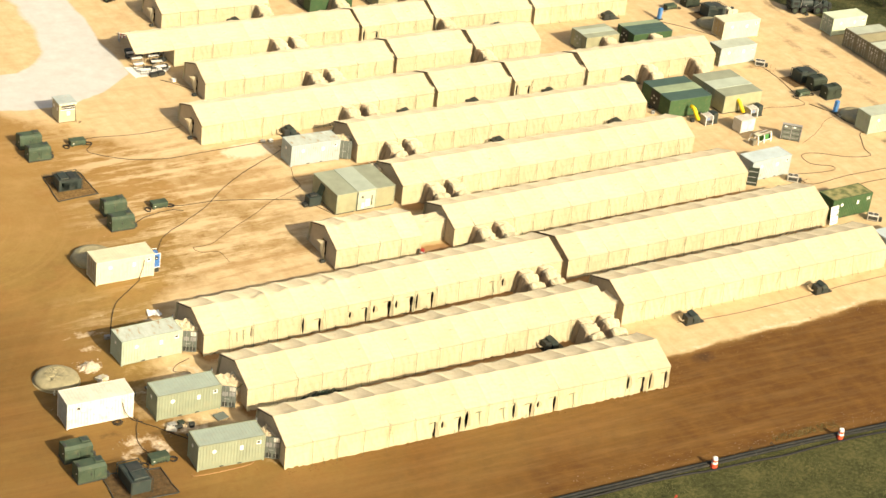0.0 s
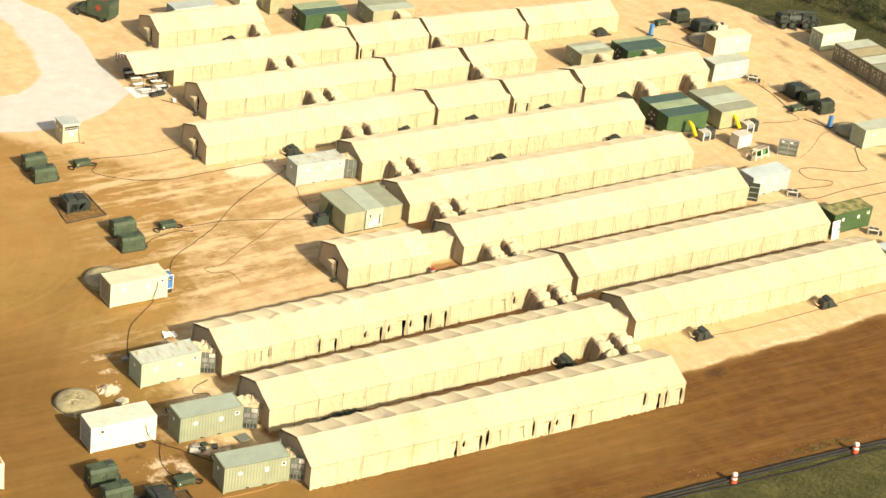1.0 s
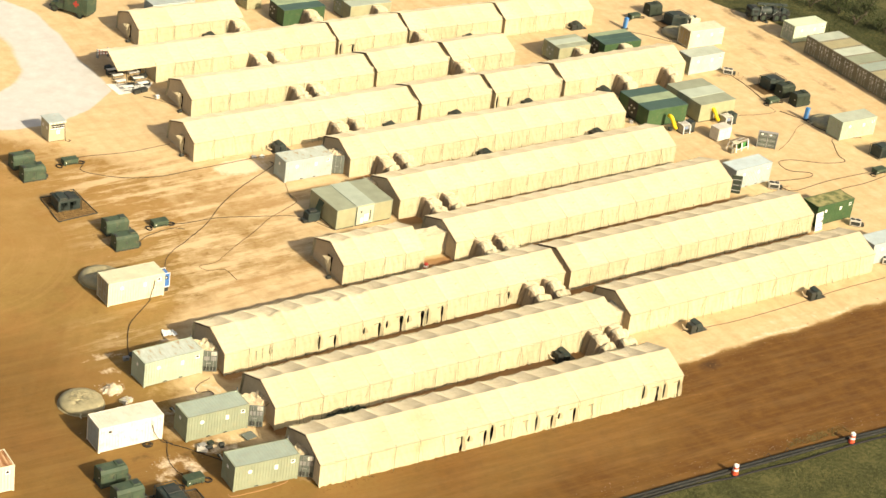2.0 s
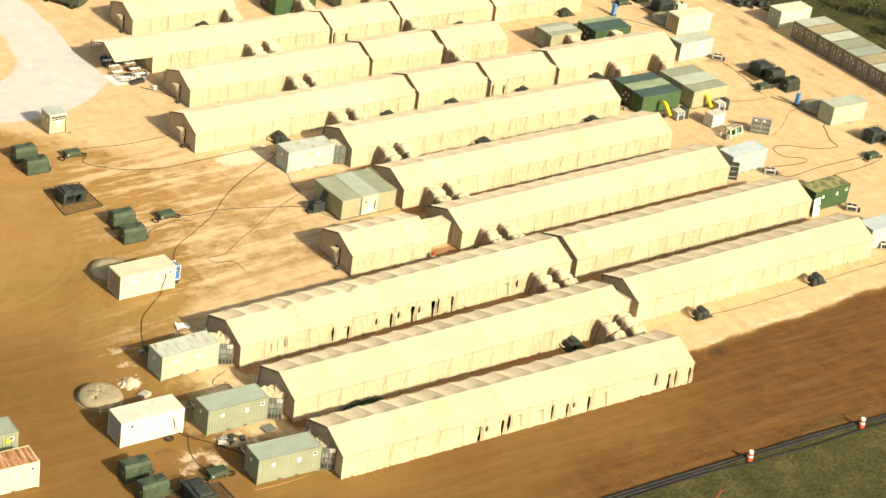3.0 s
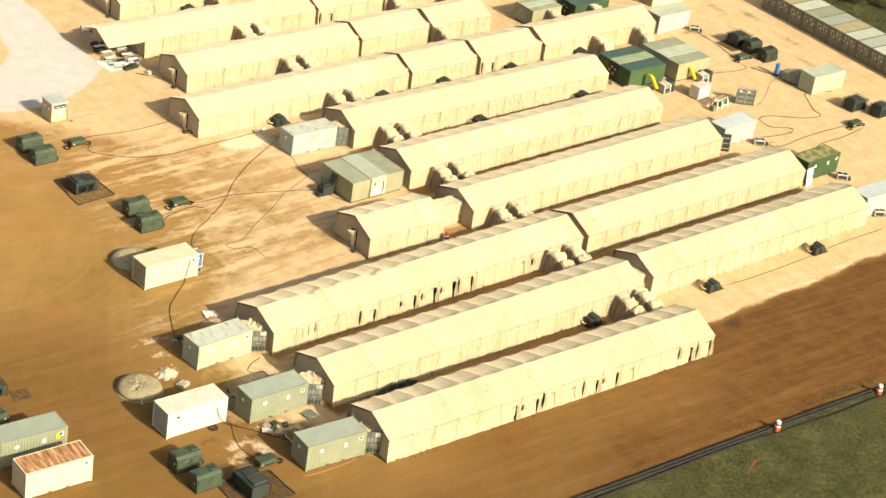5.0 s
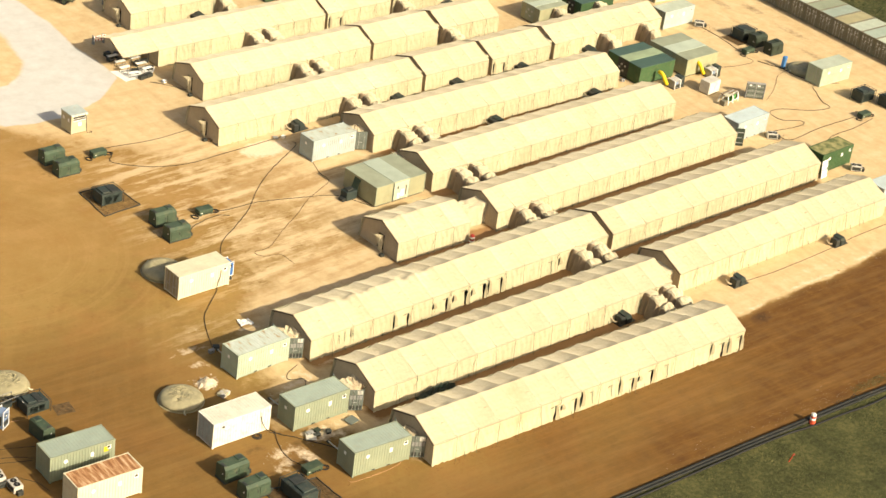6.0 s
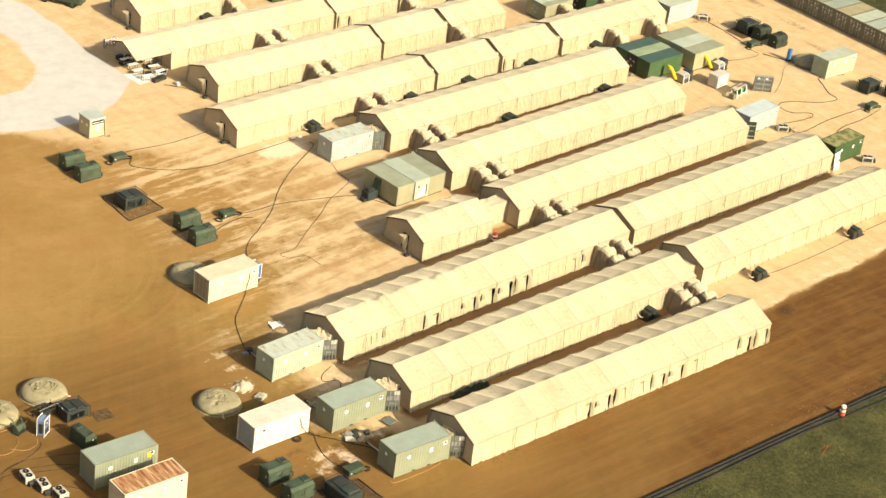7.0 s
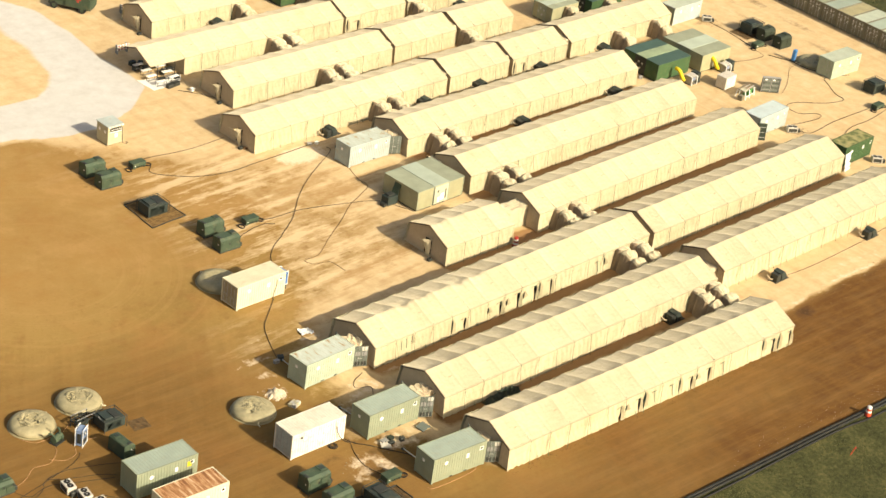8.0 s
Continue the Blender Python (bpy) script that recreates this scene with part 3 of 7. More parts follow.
    return tagged(new("ground", me), "bare brown soil, coral sand, gravel and rough grass", "ground", kind="structure")


build_ground()

# ---- tents ----
S, TW, EAVE, RIDGE, LEE = 2.5, 5.75, 2.33, 3.62, 2.60
FLARE = 0.45


def roof_mesh(k, dent=0.0, slack=1.0):
    """One bay of the roof, both slopes, sagging between the frames; dent: how far the ridge is pressed in; slack: how deep the lee slope hangs."""
    rng = random.Random(k)
    a, b2, c = (rng.uniform(0.7, 1.3) for _ in range(3))
    off = rng.uniform(0, 50)
    lean = rng.uniform(0.22, 0.42)

    def fn(u, v):
        s = 2 * v - 1
        y = TW / 2 + s * (TW / 2 + 0.14)
        z = RIDGE - abs(s) * (RIDGE - (EAVE if s < 0 else LEE) + 0.05)
        belly = math.sin(math.pi * u) ** 0.8
        z -= belly * (0.04 * a + 0.05 * b2 * math.sin(math.pi * abs(s)))
        if s > 0:
            # the lee slope hangs slack between the frames, in a fold that runs aslant, and its hem in scallops
            w = min(1, max(0, u + lean * (s - 0.5)))
            z -= slack * (0.045 + 0.045 * c) * math.sin(math.pi * w) ** 1.1 * math.sin(math.pi * s ** 0.8) ** 0.9
            z -= slack * (0.06 + 0.06 * a) * belly * s ** 3
        else:
            # short tucks that run up from the eave at each frame
            e = max(0, -s - 0.45) / 0.55
            z += 0.03 * e * math.sin(u * 19 + off) * (1 - belly) + 0.025 * e * noise.noise((u * 6 + off, s * 3, k))
        z += (0.035 * noise.noise((u * 2.2 + off, s * 2.5, k)) + 0.02 * noise.noise((u * 5 + off, s * 5, k + 2))) * belly
        z += 0.012 * max(0, 1 - min(u, 1 - u) / 0.06)
        if dent:
            z -= dent * belly * math.exp(-((s - 0.06) / 0.26) ** 2) * (0.75 + 0.7 * noise.noise((u * 3, s * 4, k)))
        if s > 0.97:
            y += 0.07 * (1 - belly) + 0.05 * noise.noise((u * 5 + off, 1.0, k))
        return (u * S, y, z)

    rows = [0, 0.011] + [q / 14 for q in range(1, 14)] + [0.989, 1]
    bm = sheet(lambda u, v: fn(u, rows[round(v * 16)]), 14, 16)
    for q, f in enumerate(bm.faces):
        f.material_index = 1 if q % 16 in (0, 15) else 0
    for e in bm.edges:
        if all(abs(p.co.y - TW / 2) < 1e-5 for p in e.verts) and not dent:
            e.smooth = False
    return mesh_of("roof_panel", bm, (CANVAS, SEAM), True)


def wall_mesh(k, slits=(), torn=(), heads=(), lift=0.3):
    """One bay of the side wall; the skirt flares and hangs uneven.
    slits: (place, width, height) of upright openings; torn: (place, foot, head, width) of gaping rips; heads: (place, height, width, drop) of sewn cuts."""
    rng = random.Random(100 + k)
    off = rng.uniform(0, 50)
    bm = bmesh.new()
    holes = [(u, w, 0.0, h) for u, w, h in slits] + [(u, w, lo, hi) for u, lo, hi, w in torn]
    cols = [(u, 0, None) for u in [0, 0.012] + [i / 18 for i in range(1, 18)] + [0.988, 1] if all(abs(u - g[0]) > g[1] * 0.6 for g in holes)]
    for g in holes:
        cols += [(g[0], -1, g), (g[0], 1, g)]
    cols.sort(key=lambda c: (c[0], c[1]))
    vs = [0, 0.08, 0.16, 0.24, 0.32, 0.4, 0.48, 0.56, 0.64, 0.72, 0.8, 0.88, 0.965, 1]

    def fn(u, v):
        z = v * EAVE
        mid = math.sin(math.pi * u)
        y = -0.03 - 0.10 * (1 - v) ** 3 + 0.05 * noise.noise((u * 2.4 + off, v * 1.3, k)) * mid
        y += 0.05 * mid * math.sin(math.pi * v) - 0.012 * max(0, 1 - min(u, 1 - u) / 0.06)
        y += 0.10 * noise.noise((u * 7 + v * 2.5 + off, v * 1.5, k + 3)) * mid ** 0.5
        # drawn folds that fan out from the head of each frame
        y += 0.05 * math.sin(u * 34 + off + 3 * v) * max(0, v - 0.3) * max(0, 1 - min(u, 1 - u) / 0.3)
        if v == 0:
            z += 0.08 * max(0, noise.noise((u * 4 + off, 3.1, k))) + lift * max(0, noise.noise((u * 8 + off, 7.7, k)) - 0.14)
        return Vector((u * S, y, z))

    def half(g, v):
        u, w, lo, hi = g
        if v >= hi or v < lo - 1e-6:
            return 0.0
        t = (v - lo) / (hi - lo)
        if lo > 0:
            return w / 2 * math.sin(math.pi * min(1, t + 0.02)) ** 0.8
        return w / 2 * (0.72 + 0.28 * math.sin(6 * t + off)) * min(1, (1 - t) / 0.12)

    g = [[bm.verts.new(fn(min(1, max(0, u + sgn * (half(h, v) if h else 0))), v)) for v in vs] for u, sgn, h in cols]
    n = len(cols) - 1
    for i in range(n):
        for j in range(len(vs) - 1):
            h = cols[i][2]
            if h and h is cols[i + 1][2] and half(h, (vs[j] + vs[j + 1]) / 2) > 0:
                continue
            f = bm.faces.new((g[i][j], g[i + 1][j], g[i + 1][j + 1], g[i][j + 1]))
            f.material_index = 1 if j == len(vs) - 2 else 0
    for u, w, lo, hi in holes:
        # the loosened edge folds outwards beside the opening
        x, z0, z1 = (u + w / 2) * S, lo * EAVE + 0.08, hi * EAVE
        q = [Vector((x - 0.06, -0.09, z0)), Vector((x + 0.20, -0.30, z0 + 0.2)), Vector((x + 0.13, -0.24, z0 + (z1 - z0) * 0.7)), Vector((x - 0.04, -0.05, z1 + 0.1))]
        bm.faces.new([bm.verts.new(p) for p in q])
    lines = [(u, h, 0.28, 0.0) for u, w, h in slits] + list(heads)
    for uc, hg, wide, drop in lines:
        # the head seam of a cut flap, and the crease that hangs from it
        x, z = uc * S, hg * EAVE
        paths = [[(x - wide * S, -0.12, z - 0.05), (x - wide * S * 0.5, -0.13, z + 0.01), (x, -0.12, z)]]
        if drop:
            paths.append([(x - wide * S * 0.35, -0.12, z), (x - wide * S * 0.2, -0.15, z - drop * 0.6), (x - wide * S * 0.05, -0.19, z - drop)])
        for p in paths:
            me2 = bpy.data.meshes.new("crease")
            cr = tube(p, 0.03, 4)
            cr.to_mesh(me2)
            cr.free()
            old = len(bm.faces)
            bm.from_mesh(me2)
            bm.faces.ensure_lookup_table()
            for f in bm.faces[old:]:
                f.material_index = 2
            bpy.data.meshes.remove(me2)
    return mesh_of("wall_panel", bm, (WALLCLOTH, SEAM, ROPE), True)


ROOFS = [roof_mesh(k) for k in range(8)]
TAUT = [roof_mesh(40 + k, 0.0, 0.62) for k in range(8)]
WALLS = [wall_mesh(k) for k in range(8)]
SLIT, RIP, SMALL, TEE = (0.84, 0.13, 0.70), (0.13, 0.12, 0.92, 0.15), (0.15, 0.32, 0.66, 0.10), (0.72, 0.76, 0.27, 1.3)
OPEN_WALLS = {
    "slit": wall_mesh(20, (SLIT,)), "small_slit": wall_mesh(21, ((0.86, 0.12, 0.72),), (SMALL,)), "rip_tee": wall_mesh(22, (), (RIP,), (TEE,)), "tee": wall_mesh(23, (), (), ((0.74, 0.70, 0.28, 1.25),)),
    "rip_slit": wall_mesh(24, ((0.84, 0.11, 0.66),), ((0.12, 0.1, 0.85, 0.11),)), "rip_slit_wide": wall_mesh(25, ((0.80, 0.16, 0.76),), ((0.10, 0.3, 0.95, 0.12),)), "rip_slit_narrow": wall_mesh(26, ((0.83, 0.13, 0.78),), ((0.13, 0.05, 0.88, 0.10),)),
    "rip": wall_mesh(27, (), ((0.15, 0.30, 0.72, 0.10),)), "torn_slit": wall_mesh(28, ((0.88, 0.18, 0.80),), ((0.20, 0.35, 0.72, 0.11),)), "creased": wall_mesh(29, (), ((0.93, 0.45, 0.95, 0.05),), ((0.35, 0.80, 0.05, 0.9), (0.62, 0.84, 0.05, 1.0))),
}
DENTED = [roof_mesh(30, 0.24), roof_mesh(31, 0.15), roof_mesh(32, 0.32)]


def gable_mesh(door, flip=False):
    """An end wall, 0 to TW across, with an arched doorway."""
    bm = bmesh.new()
    n = 14
    side = lambda y: LEE if (y > TW / 2) != flip else EAVE
    top = lambda y: RIDGE - 0.07 - abs(y - TW / 2) / (TW / 2) * (RIDGE - side(y))
    flare = lambda y, z: y + FLARE * max(0, (y if not flip else TW - y) / TW * 2 - 1) * max(0, 1 - z / LEE) * (1 if not flip else -1)
    d0, d1, dh = TW / 2 - 0.5, TW / 2 + 0.45, 1.95
    ys = sorted(set([TW * i / n for i in range(n + 1)] + ([d0, d1] if door else [])))
    for ya, yb in zip(ys, ys[1:]):
        low = 0.0
        if door and ya >= d0 - 1e-6 and yb <= d1 + 1e-6:
            low = dh
        w = lambda y, z: 0.04 * noise.noise((y * 1.5, z * 1.2, 4.0))
        rows = 4
        cols = []
        for y in (ya, yb):
            zs = [low + (top(y) - low) * r / rows for r in range(rows + 1)]
            cols.append([bm.verts.new((w(y, z), flare(y, z), z)) for z in zs])
        for r in range(rows):
            bm.faces.new((cols[0][r], cols[0][r + 1], cols[1][r + 1], cols[1][r]))
    bmesh.ops.remove_doubles(bm, verts=bm.verts, dist=0.001)
    return mesh_of("gable_wall", bm, GABLE, True)


def trim_mesh(flip=False):
    """The hem strip that runs up and down the gable, coloured dark as the roof overhang's shadow."""
    bm = bmesh.new()
    pts = [(0, (LEE if flip else EAVE) - 0.08), (TW / 2, RIDGE - 0.06), (TW, (EAVE if flip else LEE) - 0.08)]
    for (ya, za), (yb, zb) in zip(pts, pts[1:]):
        q = [(-0.05, ya, za - 0.09), (-0.05, yb, zb - 0.09), (-0.05, yb, zb), (-0.05, ya, za), (0.03, ya, za - 0.09), (0.03, yb, zb - 0.09), (0.03, yb, zb), (0.03, ya, za)]
        vs = [bm.verts.new(p) for p in q]
        for f in ((0, 3, 2, 1), (4, 5, 6, 7), (0, 1, 5, 4), (3, 7, 6, 2), (0, 4, 7, 3), (1, 2, 6, 5)):
            bm.faces.new([vs[i] for i in f])
    return mesh_of("gable_hem", bm, CANVAS_DARK)


def rope_mesh(k):
    """A guy rope from the eave down to its peg."""
    rng = random.Random(k + 7)
    dx = rng.uniform(-0.25, 0.3)
    r = rng.uniform(0.013, 0.019)
    bm = tube([(0, -0.02, EAVE + 0.16), (0.01, -0.19, EAVE - 0.05), (dx * 0.35, -0.26, 1.3), (dx, -0.42, 0.0)], r, 4)
    return mesh_of("guy_rope", bm, ROPE)


def strand_mesh(k):
    """The slack end of a guy rope, hanging loose from the eave."""
    rng = random.Random(k + 57)
    e, low = rng.uniform(-0.6, 0.6), rng.choice((0.05, 0.6, 1.1))
    return mesh_of("loose_strand", tube([(0.02, -0.16, EAVE - 0.05), (e * 0.4, -0.20, 1.6), (e, -0.16 - 0.2 * (1 - low / EAVE), low)], 0.010, 4), ROPE)


def loop_mesh(k):
    """A cord loop at the foot of a wall panel."""
    px = random.Random(k + 91).uniform(-0.5, 0.5)
    return mesh_of("foot_loop", tube([(px, -0.17, 0.42), (px - 0.03, -0.24, 0.2), (px + 0.06, -0.30, 0.0)], 0.026, 4), ROPE)


def arch_mesh():
    """A pale door curtain swung out from the gable, gathered at its foot and rolled into a hood at its head."""
    def fn(u, v):
        hood = max(0, u - 0.74) / 0.26
        pinch = 1 - 0.28 * math.exp(-((u - 0.25) / 0.2) ** 2)
        z = 2.2 * u - 0.3 * hood * v
        x = -0.05 - (0.20 + 0.16 * u) * math.sin(math.pi * min(1, 0.15 + v)) - 0.30 * hood * v - 0.55 * v * u ** 0.5 - 0.05 * math.sin(u * 9 + v * 8)
        y = TW / 2 - 0.62 + 0.80 * v * pinch + 0.05 * math.sin(v * 13 + u * 4) + 0.75 * hood ** 1.5 * v
        return Vector((x, y, max(0, z)))

    return mesh_of("door_flap", sheet(fn, 16, 10), CANVAS, True)


GABLES = {True: gable_mesh(True), False: gable_mesh(False)}
EAST_GABLE, EAST_HEM = gable_mesh(False, True), trim_mesh(True)
TIE = mesh_of("roof_tie", boxm(-0.14, -0.03, -0.06, 0.14, 0.03, 0.03), SEAM)
HEM, ROPES, ARCH = trim_mesh(), [rope_mesh(k) for k in range(9)], arch_mesh()
STRANDS, LOOPS = [strand_mesh(k) for k in range(6)], [loop_mesh(k) for k in range(5)]


def tent(x0, y0, x1, y1, n, label, openings=None, west_door=False, arch=False, open_west=0, dents=()):
    """A frame tent of n bays from its south-west to its south-east corner; openings: the kind of loosened wall by bay; open_west: bays without walls."""
    a = math.degrees(math.atan2(y1 - y0, x1 - x0))
    k = math.hypot(x1 - x0, y1 - y0) / (n * S)
    t = thing("frame_tent", pose(x0, y0, 0, 0, 0, a), label, "tent", "frame tents in rows")
    rng = random.Random(int(x0 * 7 + y0 * 13))
    openings = openings or {}
    # the wall on the lee side leans out towards its foot
    lee = Matrix(((k, 0, 0, 0), (0, 1, FLARE / EAVE, -FLARE), (0, 0, (LEE - 0.24) / EAVE, 0), (0, 0, 0, 1)))
    for i in range(n):
        st = Matrix.Diagonal((k, 1, 1, 1))
        part("roof_panel", DENTED[i % 3] if i in dents else (ROOFS if y0 < 25 else TAUT)[rng.randrange(8)], None, t, m=pose(i * S * k, 0, 0) @ st)
        if i >= open_west:
            me = OPEN_WALLS[openings[i]] if i in openings else WALLS[rng.randrange(8)]
            part("wall_panel", me, None, t, "open tent wall flap with a dark gap" if i in openings else "", pose(i * S * k, 0, 0) @ st)
            part("wall_panel", WALLS[rng.randrange(8)], None, t, m=pose((i + 1) * S * k, TW, 0, 0, 0, 180) @ lee)
        if i > open_west:
            part("guy_rope", ROPES[rng.randrange(9)], None, t, m=pose(i * S * k, 0, 0))
            if rng.random() < 0.7:
                part("loose_strand", STRANDS[rng.randrange(6)], None, t, m=pose(i * S * k, 0, 0))
            if rng.random() < 0.6:
                part("foot_loop", LOOPS[rng.randrange(5)], None, t, m=pose((i + 0.5) * S * k, 0, 0))
        if i % 2 == 0:
            part("roof_tie", TIE, None, t, "small dark tie patch", pose((i + 0.85) * S * k, TW * 0.27, EAVE + (RIDGE - EAVE) * 0.52, math.degrees(math.atan2(RIDGE - EAVE, TW / 2))))
    L = n * S * k
    part("groundsheet", boxm(open_west * S + 0.45, 0.12, 0.0, L - 0.2, TW - 0.12, 0.03), BLACK, t, "black groundsheet")
    part("gable_wall", GABLES[west_door], None, t, m=pose(0.16 + open_west * S * k, 0, 0))
    part("gable_wall", EAST_GABLE, None, t, m=pose(L - 0.05, TW, 0, 0, 0, 180))
    part("gable_hem", HEM, None, t, "hem strip darkened as the roof overhang's shadow", pose(0.0, 0, 0))
    part("gable_hem", EAST_HEM, None, t, "hem strip darkened as the roof overhang's shadow", pose(L, TW, 0, 0, 0, 180))
    if arch:
        part("door_flap", ARCH, None, t, "pale rolled-back door curtain", pose(0.13, 0, 0))
        part("foot_weight", boxm(-0.75, 1.55, 0.0, -0.25, 1.95, 0.3, 0.03), DARKMETAL, t, "dark weight at the doorway")
    if open_west:
        for i in range(open_west):
            for y in (0.05, TW - 0.05)[:2 if i else 1]:
                part("pole", mesh_of("pole", cylinder(bmesh.new(), (i * S + 1.2, y, 0), (i * S + 1.2, y, EAVE), 0.04), DARKMETAL), None, t)
    return t


LONG = "long tan canvas frame tent of many bays on sandy ground"
FLAPS = "long tan canvas frame tent with loosened wall flaps"
SHORT = "short tan canvas frame tent in a row of tents"
tent(0, 0, 40.0, 0, 16, FLAPS, {5: "slit", 6: "small_slit", 7: "rip_tee", 8: "tee", 9: "rip_slit", 10: "small_slit", 11: "tee", 14: "rip_slit_wide", 15: "rip_slit_narrow"})
tent(0.5, 9.1, 40.0, 10.35, 16, LONG, None)
tent(41.9, 11.0, 77.0, 12.2, 14, LONG, None)
tent(0.3, 18.65, 40.6, 20.6, 16, FLAPS, {1: "creased", 4: "rip_slit", 6: "small_slit", 7: "torn_slit", 8: "torn_slit", 9: "rip_slit_narrow", 12: "tee", 13: "rip"}, dents=(1, 2, 3, 4, 5, 6))
tent(41.3, 20.5, 76.6, 21.9, 14, LONG)
tent(19.1, 29.4, 29.0, 29.55, 4, "short tan canvas frame tent with an arched doorway", None, True, True, dents=(0, 1))
tent(33.0, 29.8, 72.8, 31.9, 16, LONG)
tent(32.2, 39.9, 72.0, 41.5, 16, LONG)
tent(31.9, 50.2, 71.8, 51.3, 16, LONG, None, True)
tent(16.85, 59.0, 47.1, 60.3, 12, "long tan canvas frame tent with an arched doorway", None, True, True)
tent(47.7, 60.4, 58.0, 60.7, 4, SHORT)
tent(58.6, 60.6, 68.7, 61.0, 4, SHORT, {0: "rip_slit"})
tent(69.5, 61.0, 89.6, 61.7, 8, LONG)
tent(21.6, 69.4, 46.8, 70.2, 10, "long tan canvas frame tent with an arched doorway", None, True, True)
tent(47.4, 70.4, 58.2, 70.9, 4, SHORT)
tent(58.8, 70.7, 68.6, 71.0, 4, SHORT)
tent(16.7, 79.2, 47.0, 80.1, 12, "long tan canvas frame tent with an open bay as canopy", None, False, False, 2)
tent(47.5, 80.2, 58.0, 80.6, 4, SHORT, {0: "rip_slit"})
tent(58.4, 80.6, 72.9, 80.5, 6, SHORT)
tent(73.4, 80.4, 88.2, 80.5, 6, SHORT)
tent(24.2, 89.7, 39.0, 90.1, 6, "tan canvas frame tent with an arched doorway", None, True, True)


# ---- containers ----
def corrugated(L, H, pitch=0.28, depth=0.035):
    """A corrugated panel in the plane y = 0, its ribs towards -y."""
    bm = bmesh.new()
    n = max(2, round(L / pitch))
    p = L / n
    xs = [(0.0, 0.0)]
    for i in range(n):
        xs += [(i * p + p * 0.25, 0.0), (i * p + p * 0.38, -depth), (i * p + p * 0.75, -depth), (i * p + p * 0.88, 0.0)]
    xs.append((L, 0.0))
    lo = [bm.verts.new((x, y, 0)) for x, y in xs]
    hi = [bm.verts.new((x, y, H)) for x, y in xs]
    for i in range(len(xs) - 1):
        bm.faces.new((lo[i], lo[i + 1], hi[i + 1], hi[i]))
    return bm


